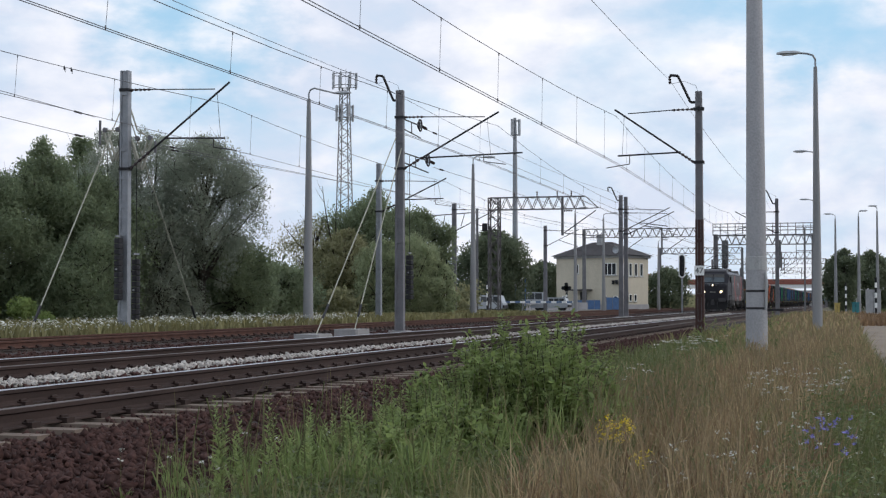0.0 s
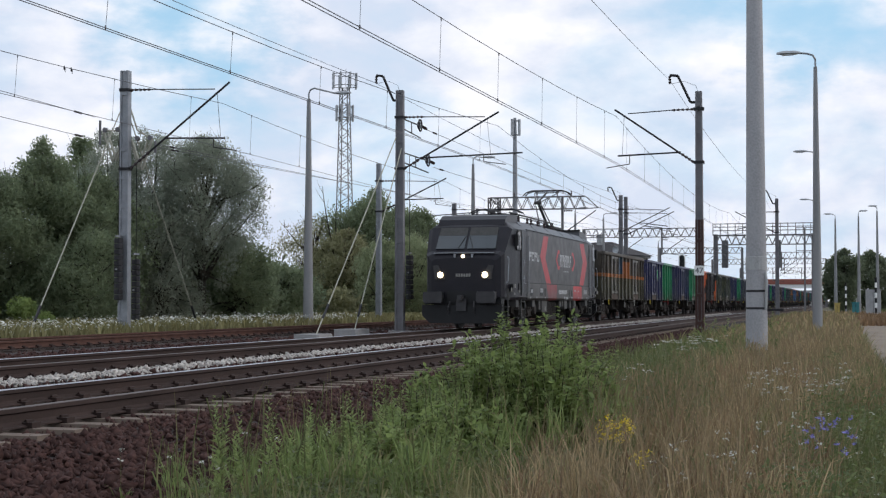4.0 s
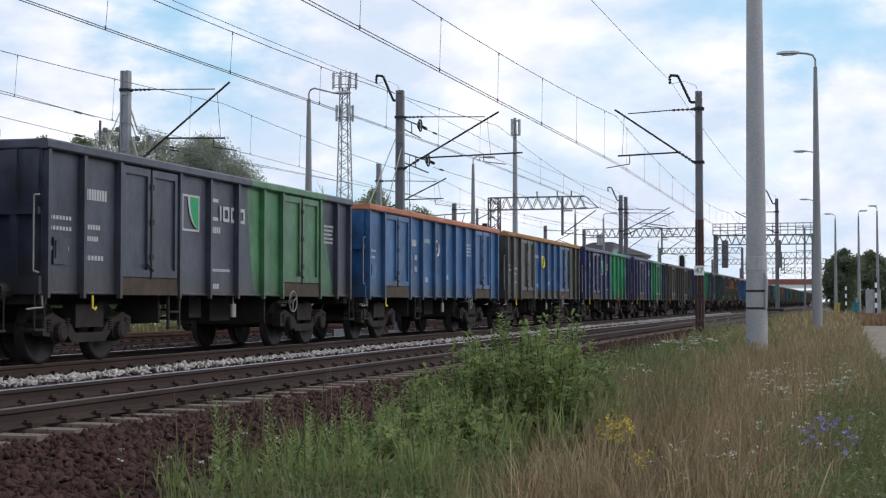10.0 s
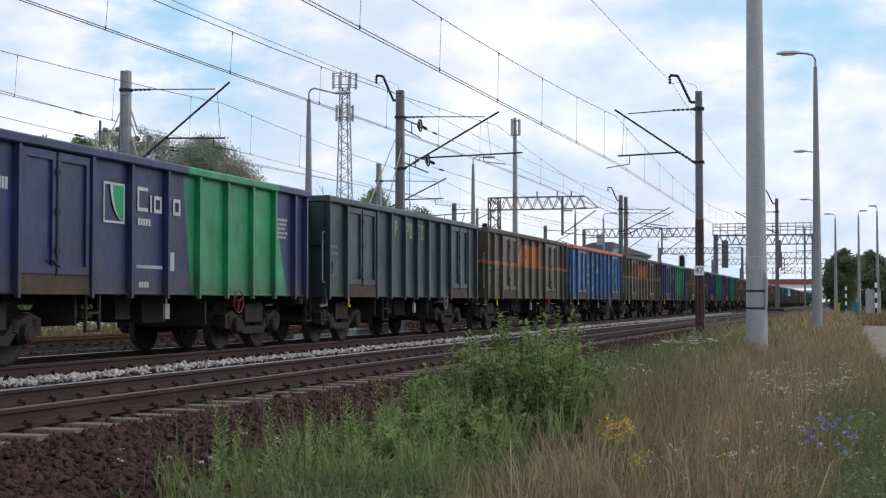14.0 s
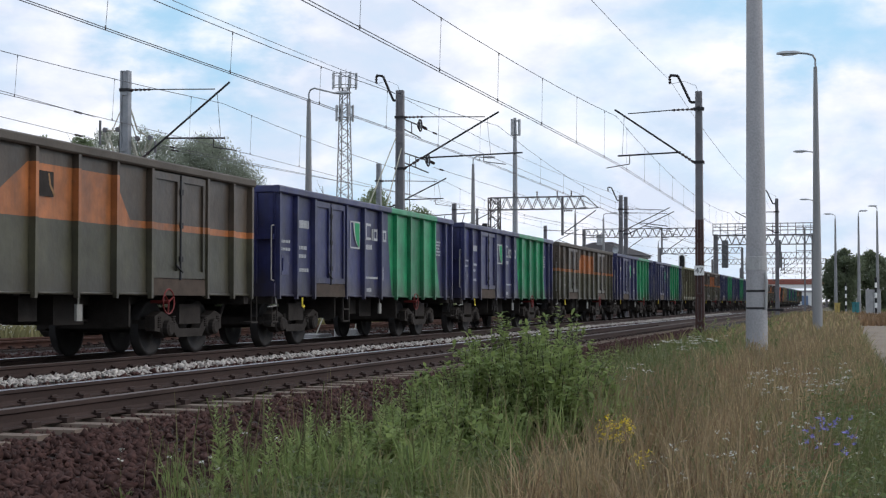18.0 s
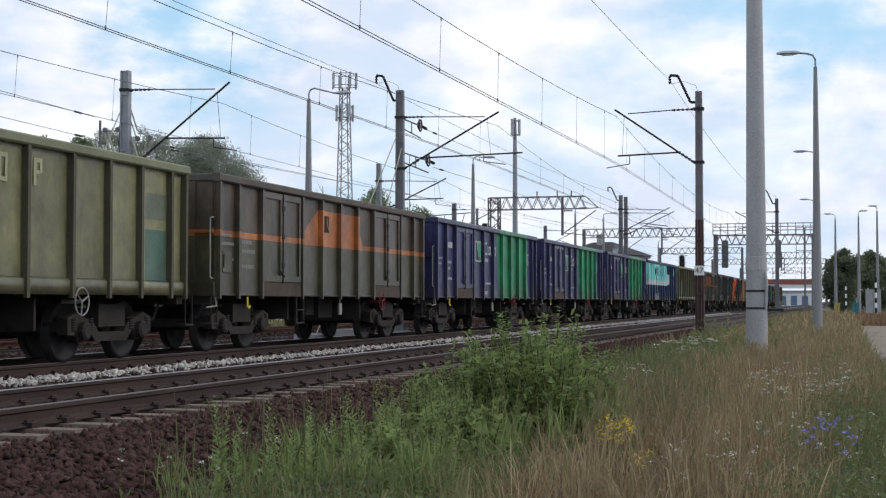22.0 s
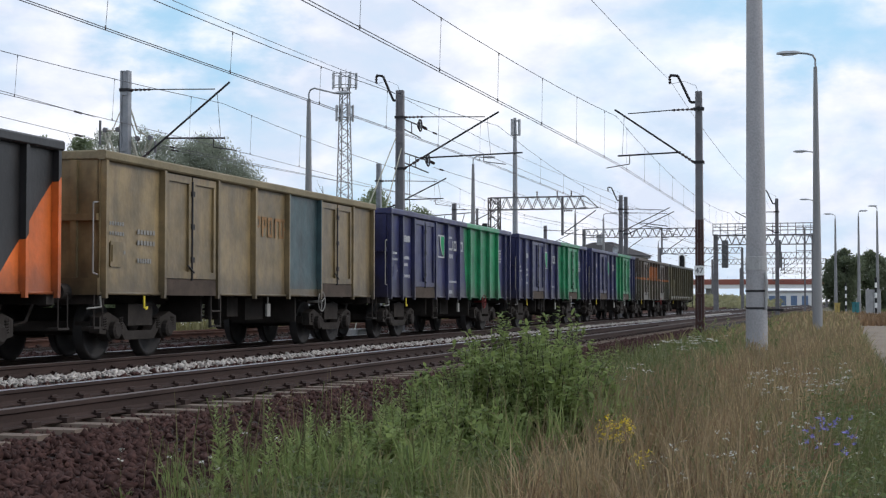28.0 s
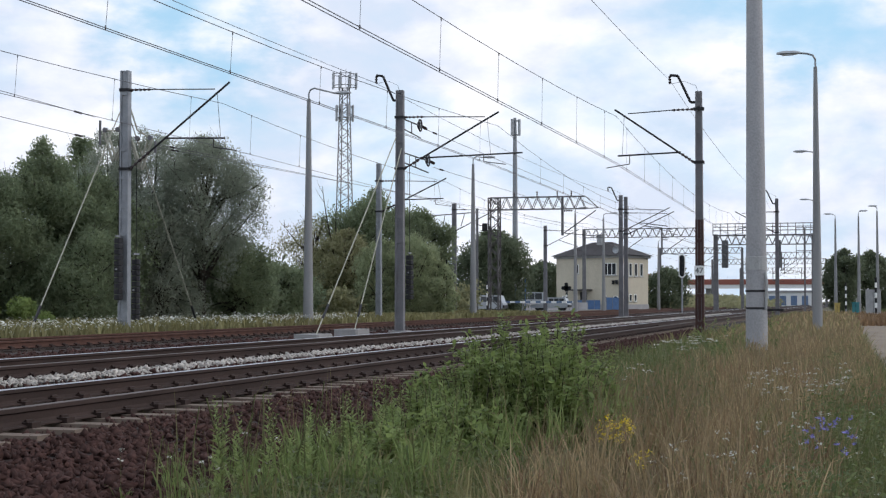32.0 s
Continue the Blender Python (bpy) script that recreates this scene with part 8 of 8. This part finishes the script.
tussocks("green_grass", 60, 10, 7.2, 14, 3.0, 4.0, .20, .005, M_BLADE, "small green tufts on the ballast's edge", 1.2)
tussocks("green_grass", 260, 16, 9.2, 13.2, 1.5, 3.6, .17, .005, M_STEM, "short green grass in front of the shrubs", 1.0, lambda x, y: ~openfront(x, y))
tussocks("dry_grass", 260, 16, 9.2, 12.6, 1.5, 3.3, .24, .004, M_DRY, "short dry grass in front of the shrubs", 1.0, lambda x, y: ~openfront(x, y) & (y < .205 * x))
leftside = lambda x, y: (y > 2.25 + .03 * (x - 9) + .15 * np.sin(3 * x)) & (y < 4.0 - .28 * (x - 8.3) + .35 * np.sin(x * 3.3) + .2 * np.sin(x * 7.1))
tussocks("green_grass", 110, 22, 8.3, 11.6, 2.3, 4.4, .40, .0062, M_BLADE, "clumps of tall blue-green grass on the ballast's edge", 1.0, leftside, .10, .5)
tussocks("green_grass", 46, 14, 8.6, 13, 3.6, 4.7, .30, .005, M_BLADE, "scattered grass clumps on the ballast", 1.0, None, .07, .5)
sward("grass_stalks", 150, 8.6, 12.5, 2.6, 4.5, .62, .0028, .22, M_DRYOLIVE, "thin upright grass stalks gone to seed", 1.0)
tussocks("green_grass", 420, 18, 7.0, 30, -.5, .35, .36, .005, M_STEM, "green grass along the path's edge", 1.5)
sward("dry_grass", 9000, 6.5, 34, -.38, 3.2, .62, .0022, .5, M_DRY, "thin tall straw stalks above the grass", 1.7, .1, keep=dryside)
sward("dry_grass", 8000, 34, 125, -.42, 3.3, .50, .012, .3, M_DRY, "dry straw-coloured grass along the line", 1.3, .2)
sward("dry_grass", 6000, 34, 125, -.42, 4.3, .45, .012, .4, M_DRYOLIVE, "fading yellow-green grass along the line", 1.3)
sward("dry_grass", 5000, 78, 125, -6, -.4, .45, .012, .3, M_DRYRED, "dry reddish grass past the path's end", 1.1)
sward("green_grass", 6000, 17, 75, 2.7, 3.9, .30, .007, .4, M_BLADE, "green grass tufts at the ballast's edge", 1.3, .2)
sward("green_grass", 22000, 26, 110, 21.6, 29, .38, .02, .4, M_DRYOLIVE, "rough green grass beyond the siding", 1.2)
sward("green_grass", 9000, 60, 200, -14, -2.8, .35, .03, .3, M_STEM, "rough grass beside the path", 1.2)
sward("green_grass", 5000, 5, 80, -6, -2.62, .30, .008, .5, M_STEM, "rough grass beyond the path", 1.5)


def forbs(name, n, x0, x1, y0, y1, h, size, material, label, fall=1.5, keep=None):
    """Low broad-leaved weeds: oval leaves at all heights."""
    x = x0 + (x1 - x0) * RNG.uniform(0, 1, n) ** fall
    y = RNG.uniform(y0, y1, n)
    g = np.sin(x * 3.1 + np.sin(y * 4.3) * 2) * np.cos(y * 3.7 + x * 1.3)
    ok = RNG.uniform(-1, 1, n) < g
    if keep is not None:
        ok &= keep(x, y)
    x, y = x[ok], y[ok]
    n = len(x)
    c = np.stack([x, y, ground_z(x, y) + h * RNG.uniform(.02, 1, n) ** 1.2], -1)
    s = size * RNG.uniform(.6, 1.5, n)
    u = RNG.normal(0, 1, (n, 3)) * (1, 1, .5)
    u /= np.linalg.norm(u, axis=1)[:, None]
    w = np.cross(u, RNG.normal(0, 1, (n, 3)) * .4 + (0, 0, 1))
    w /= np.linalg.norm(w, axis=1)[:, None] + 1e-9
    u, w = u * s[:, None], w * (s * .38)[:, None]
    v = np.stack([c - u, c - w, c + u, c + w], 1).reshape(-1, 3)
    solo(name, raw(name, v, np.arange(n * 4).reshape(n, 4), material), None, label, "weeds", kind="stuff")


forbs("weeds", 26000, 6.5, 30, -.35, 3.4, .24, .022, M_STEM, "low dull green weeds among the grass", keep=offbed)
forbs("weeds", 24000, 7, 16, 1.6, 3.5, .30, .024, M_WEED, "leafy green weeds at the ballast's edge", 1.1, keep=lambda x, y: offbed(x, y) & (y > 1.9 + (x - 7) * .2))
forbs("weeds", 12000, 6.8, 10.5, 1.0, 3.2, .26, .018, M_STEM, "low dull green weeds in the near grass", 1.0)
forbs("weeds", 34000, 6.8, 40, -.5, .45, .44, .020, M_WEED, "dark green weeds along the path", 1.3)
tussocks("green_grass", 170, 18, 11.4, 13.6, 1.9, 3.5, .46, .0055, M_STALK, "tall fresh green grass round the shrubs", 1.0, None, .10, .45)
tussocks("dry_grass", 60, 14, 11.4, 13.4, 1.7, 3.4, .56, .004, M_DRYOLIVE, "thin fading stalks among the shrubs", 1.0, None, .09, .4)
mixside = lambda x, y: (y / x > .085) & (y / x < .19) & openfront(x, y)
forbs("weeds", 26000, 12, 27, 1.0, 4.0, .46, .022, M_STEM, "dull green weeds between the shrubs and the mast", 1.0, keep=mixside)
tussocks("green_grass", 320, 18, 12, 27, 1.0, 4.0, .50, .005, M_STEM, "tall green grass between the shrubs and the mast", 1.0, mixside)
greenback = lambda x, y: (y > 2.3 - .05 * np.maximum(0, x - 18) + .2 * np.sin(x * 1.3)) & (y < 3.9)
forbs("weeds", 26000, 16, 40, .8, 3.9, .44, .030, M_WEED, "dull green weeds between the mast and the pole", 1.0, keep=greenback)
tussocks("green_grass", 300, 18, 16, 44, .8, 3.9, .42, .006, M_WEED, "dull green grass between the mast and the pole", 1.0, greenback)
forbs("weeds", 12000, 28, 75, 2.0, 3.9, .4, .05, M_WEED, "leafy green weeds along the ballast", 1.2)
forbs("straw_seed_heads", 15000, 6.8, 40, -.35, 2.6, .58, .009, M_DRY, "fuzzy straw-coloured seed heads", 1.5, keep=dryside)


def heads(n, place, size, material, name, label, stems, flat=True, petals=9, spread=.05):
    """Flower heads as clusters of small petals on stems."""
    V, F, SV, SF = [], [], [], []
    k = 0
    for _ in range(n):
        x, y, h = place()
        z = float(ground_z(x, y))
        for j in range(petals):
            a, r = RNG.uniform(0, 6.28), spread * math.sqrt(RNG.uniform(0, 1))
            c = np.array([x + r * math.cos(a), y + r * math.sin(a), z + h + (RNG.normal(0, .006) if flat else RNG.normal(0, spread * .6))])
            u = RNG.normal(0, 1, 3) * (1, 1, .4)
            u *= size * RNG.uniform(.7, 1.3) / np.linalg.norm(u)
            w = np.array([-u[1], u[0], RNG.normal(0, .4) * size])
            V += [c - u, c - w, c + u, c + w]
            F.append((k, k + 1, k + 2, k + 3))
            k += 4
        SV.append((x, y, z, h))
    solo(name, raw(name, np.array(V), np.array(F), material), None, label, "flowers", kind="stuff")
    s = np.array(SV)
    v, f = blades(s[:, 0], s[:, 1], s[:, 2], s[:, 3], np.full(len(s), stems), np.full(len(s), .03))
    solo("flower_stems", raw("flower_stems", v, f, M_STEM), None, "thin green stems below the " + label, "flowers", kind="stuff")


U = RNG.uniform
heads(52, lambda: (U(13.0, 18.5), U(.0, 1.0), U(.38, .54)), .010, M_UMBEL, "white_umbels", "white flat-topped wild flower umbels", .003)
heads(60, lambda: (U(7.6, 11), U(-.35, 1.0), U(.26, .5)), .007, M_UMBEL, "white_umbels", "small white wild flowers", .002, spread=.02)
heads(12, lambda: (U(8, 10), U(.6, 1.3), U(.25, .4)), .007, M_UMBEL, "white_umbels", "small white wild flowers", .002, spread=.02)
heads(30, lambda: (U(27, 36), U(2.7, 3.7), U(.35, .5)), .02, M_UMBEL, "white_umbels", "white flat-topped wild flower umbels", .004, spread=.09)
heads(8, lambda: (U(17, 19), U(2.3, 2.8), U(.35, .5)), .014, M_UMBEL, "white_umbels", "white flat-topped wild flower umbels", .004, spread=.06)
heads(16, lambda: (U(8.2, 10.5), U(3.3, 4.8), U(.1, .35)), .009, M_UMBEL, "white_umbels", "small white flowers on the ballast", .002, spread=.025)
heads(60, lambda: (U(9.25, 9.8), U(1.33, 1.53), U(.36, .52)), .008, M_YBLOOM, "yellow_flowers", "bright yellow tansy-like flower heads", .003, False, 8, .018)
heads(16, lambda: (U(8.2, 8.5), U(1.06, 1.18), U(.34, .42)), .007, M_YBLOOM, "yellow_flowers", "bright yellow flower heads", .003, False, 7, .016)
heads(26, lambda: (U(8.8, 10.6), U(-.03, .25), U(.34, .52)), .011, M_BBLOOM, "chicory_flowers", "blue chicory flowers", .003, True, 8, .018)
heads(1000, lambda: (U(30, 68), 22.0 + abs(RNG.normal(0, 1.0)), U(.18, .52)), .035, M_UMBEL, "white_meadow_flowers", "mass of white meadow flowers beyond the siding", .008, False, 5, .09)


def bush(x, y, h, r, stems, leaves, seed, label):
    """A leafy shrub: arching shoots with paired oval leaves."""
    global RNG
    keep, RNG = RNG, np.random.default_rng(seed)
    z0 = float(ground_z(x, y))
    t = thing("bush", label, "bush", "bushes by the track", at=(x, y, z0))
    b = B()
    V, F = [], []
    k = 0
    for i in range(stems):
        a, q = RNG.uniform(0, 6.28), RNG.uniform(.05, 1)
        base = Vector((q * r * .35 * math.cos(a), q * r * .35 * math.sin(a), 0))
        tip = Vector((q * r * 1.15 * math.cos(a), q * r * 1.15 * math.sin(a), h * RNG.uniform(.4, 1.2) * (1 - .4 * q * q)))
        mid = base.lerp(tip, .5) + Vector((0, 0, h * .08))
        b.tube(base, mid, .007, 4, .005).tube(mid, tip, .005, 4, .002)
        for j in range(leaves):
            u = RNG.uniform(.12, 1.0)
            p = base.lerp(mid, u * 2) if u < .5 else mid.lerp(tip, u * 2 - 1)
            d = Vector(RNG.normal(0, 1, 3))
            d.z = abs(d.z) * .4
            d.normalize()
            s = RNG.uniform(.016, .040)
            w = d.cross(Vector((0, 0, 1)))
            w = w.normalized() * s * .55 if w.length > 1e-3 else Vector((s * .5, 0, 0))
            up = Vector((0, 0, s * .25))
            V += [p, p + d * s * .6 - w + up, p + d * s * 1.5 - w * .8 + up, p + d * s * 2.2, p + d * s * 1.5 + w * .8 + up, p + d * s * .6 + w + up]
            F.append((k, k + 1, k + 2, k + 3, k + 4, k + 5))
            k += 6
    part("woody_stem", b, M_BARK, t)
    part("leaves", raw("leaves", np.array(V), np.array(F), M_LEAF_C), None, t)
    RNG = keep


for bx, by, bh, br, bn, bl, bs in ((14.5, 3.25, 1.06, .58, 64, 60, 41), (15.0, 2.9, 1.04, .58, 60, 60, 42), (14.0, 2.75, .85, .5, 44, 55, 47), (13.5, 3.4, .78, .5, 46, 55, 43),
                                   (12.5, 3.45, .60, .45, 36, 50, 44), (13.0, 2.85, .6, .5, 36, 50, 48), (12.7, 2.75, .95, .5, 62, 62, 51), (12.25, 2.4, .78, .42, 46, 60, 52), (12.3, 3.05, .78, .45, 46, 60, 53), (13.4, 2.5, .92, .5, 54, 60, 54), (11.9, 2.75, .55, .4, 36, 50, 55), (12.0, 2.15, .55, .36, 34, 55, 56), (12.9, 2.2, .7, .4, 36, 55, 57), (16.3, 3.3, .95, .5, 40, 50, 49), (11.6, 3.35, .58, .42, 36, 50, 50), (11.2, 3.0, .5, .4, 32, 50, 58), (10.7, 3.25, .46, .36, 30, 48, 59), (10.3, 2.9, .44, .34, 28, 46, 60), (9.8, 3.2, .42, .32, 26, 46, 61), (9.3, 2.85, .40, .3, 24, 44, 62), (10.9, 2.65, .42, .32, 26, 46, 63), (14.4, 4.0, .55, .36, 26, 40, 73), (15.6, 3.8, .75, .45, 36, 46, 74)):
    bush(bx, by, bh, br, bn, bl, bs, "fresh green leafy shrub beside the ballast" if bh > .8 else "low green leafy shrub in the grass")
bush(38.0, 3.2, .75, .8, 30, 40, 45, "green weeds at the ballast's edge")
bush(52.0, 2.6, .9, .9, 30, 40, 46, "green weeds by the concrete pole")


def tall_weed(x, y, h):
    t = thing("tall_weed", "tall thin green weed stalk with drying seed heads", "weed", "weeds on the ballast")
    z = float(bed_z(y)) if y > 4.4 else float(ground_z(x, y))
    b = B().path([(x, y, z), (x + .03, y + .02, z + h * .5), (x + .02, y - .03, z + h)], .004, 4)
    part("stalk", b, M_STEM, t)
    V, F = [], []
    for k in range(22):
        u = RNG.uniform(.15, 1)
        p = np.array((x + .02, y - .01, z + h * u)) + RNG.normal(0, .008, 3)
        d = RNG.normal(0, 1, 3)
        d *= (.05 * (1.15 - u) + .008) / np.linalg.norm(d)
        w = np.array([-d[1], d[0], 0]) * .25
        V += [p, p + d * .5 + w, p + d, p + d * .5 - w]
        F.append((4 * k, 4 * k + 1, 4 * k + 2, 4 * k + 3))
    part("leaves", raw("leaves", np.array(V), np.array(F), M_BLADE), None, t)


for x, y, h in ((9.6, 4.0, .62), (9.9, 3.72, .5), (9.3, 4.28, .55), (9.1, 4.45, .4), (10.6, 3.85, .66), (11.5, 3.6, .6), (10.2, 4.1, .45), (8.8, 4.2, .4)):
    tall_weed(x, y, h)


def leafy_stalk(h, seed):
    """An upright weed with narrow leaves all the way up, built at the origin."""
    rg = random.Random(seed)
    t = thing("leafy_weed", "upright green weed with narrow leaves", "weed", "leafy weeds")
    part("stalk", B().path([(0, 0, -.05), (rg.uniform(-.03, .03), rg.uniform(-.03, .03), h * .55), (rg.uniform(-.07, .07), rg.uniform(-.07, .07), h)], .0045, 4), M_STEM, t)
    V, F = [], []
    for k in range(46):
        u = .1 + .9 * k / 46
        a = k * 2.4 + rg.uniform(-.3, .3)
        s = (.085 * (1.1 - u) + .022) * rg.uniform(.7, 1.2)
        p = Vector((0, 0, h * u))
        d = Vector((math.cos(a) * .75, math.sin(a) * .75, .65)) * s
        w = Vector((-math.sin(a), math.cos(a), 0)) * s * .2
        dr = Vector((0, 0, -s * .18))
        V += [p, p + d * .5 - w, p + d + dr, p + d * .5 + w]
        F.append((4 * k, 4 * k + 1, 4 * k + 2, 4 * k + 3))
    part("foliage", raw("foliage", np.array(V), np.array(F), M_STALK), None, t)
    return t


STALKS = [leafy_stalk(h, 70 + i) for i, h in enumerate((.66, .5, .42, .57))]
wr = random.Random(5)
for i in range(64):
    x = 8.3 + 4.2 * wr.random() ** 1.1
    top = 4.1 - .22 * (x - 8.3) + .35 * math.sin(x * 2.9)
    y = wr.uniform(2.0 + .2 * (x - 7.0), max(top, 2.2 + .2 * (x - 7.0)))
    m = pose(x, y, float(ground_z(x, y)), wr.uniform(-9, 9), wr.uniform(-9, 9), wr.uniform(0, 360)) @ Matrix.Scale(1, 4)
    copy_thing(STALKS[i % 4], m)
for i, st in enumerate(STALKS):
    st.matrix_basis = pose(8.6 + i * .5, 3.2 - .1 * i, -.36, 3, -4, 40 * i)


# how far the train lags behind an even speed, by time
DRIFT = ((0.0, 1.0), (2.5, 1.0), (4.0, .68), (5.5, .27), (6.5, -.08), (7.5, -.2), (9.5, -.12), (12.0, 0.0), (17.0, 0.0), (22.0, 0.0), (26.0, .06), (29.0, .13), (32.0, .2))


def motions():
    for ob, x in MOVERS:
        rows = []
        for t, ahead in DRIFT:
            at = x - SPEED * (t - 6.0) + ahead
            rows.append((t, pose(at, TRAIN_Y + LEAN * (at - 20), 0, 0, 0, math.degrees(LEAN))))
        walk(ob, rows)
    for wh, dx, r in SPINNERS:
        rows = [(k / 30, pose(dx, 0, r, 0, -math.degrees(SPEED * k / 30 / r) % 360, 0)) for k in range(0, 211)]
        walk(wh, rows + [(32.0, rows[-1][1])])

    for bird, x, z in BIRDS:
        sit = pose(x, 18.95, z, 0, 0, 70)
        walk(bird, [(0.0, sit), (4.0, sit), (4.15, pose(x - .2, 19.0, z + .15, 0, 0, 90)), (4.6, pose(x - 2.5, 20.0, z + 1.2, 0, 0, 110)),
                    (5.4, pose(x - 9, 22.5, z + 5.0, 0, 0, 120)), (6.5, pose(x - 20, 26, z + 12, 0, 0, 120)), (32.0, pose(x - 60, 40, z + 22, 0, 0, 120))])


motions()
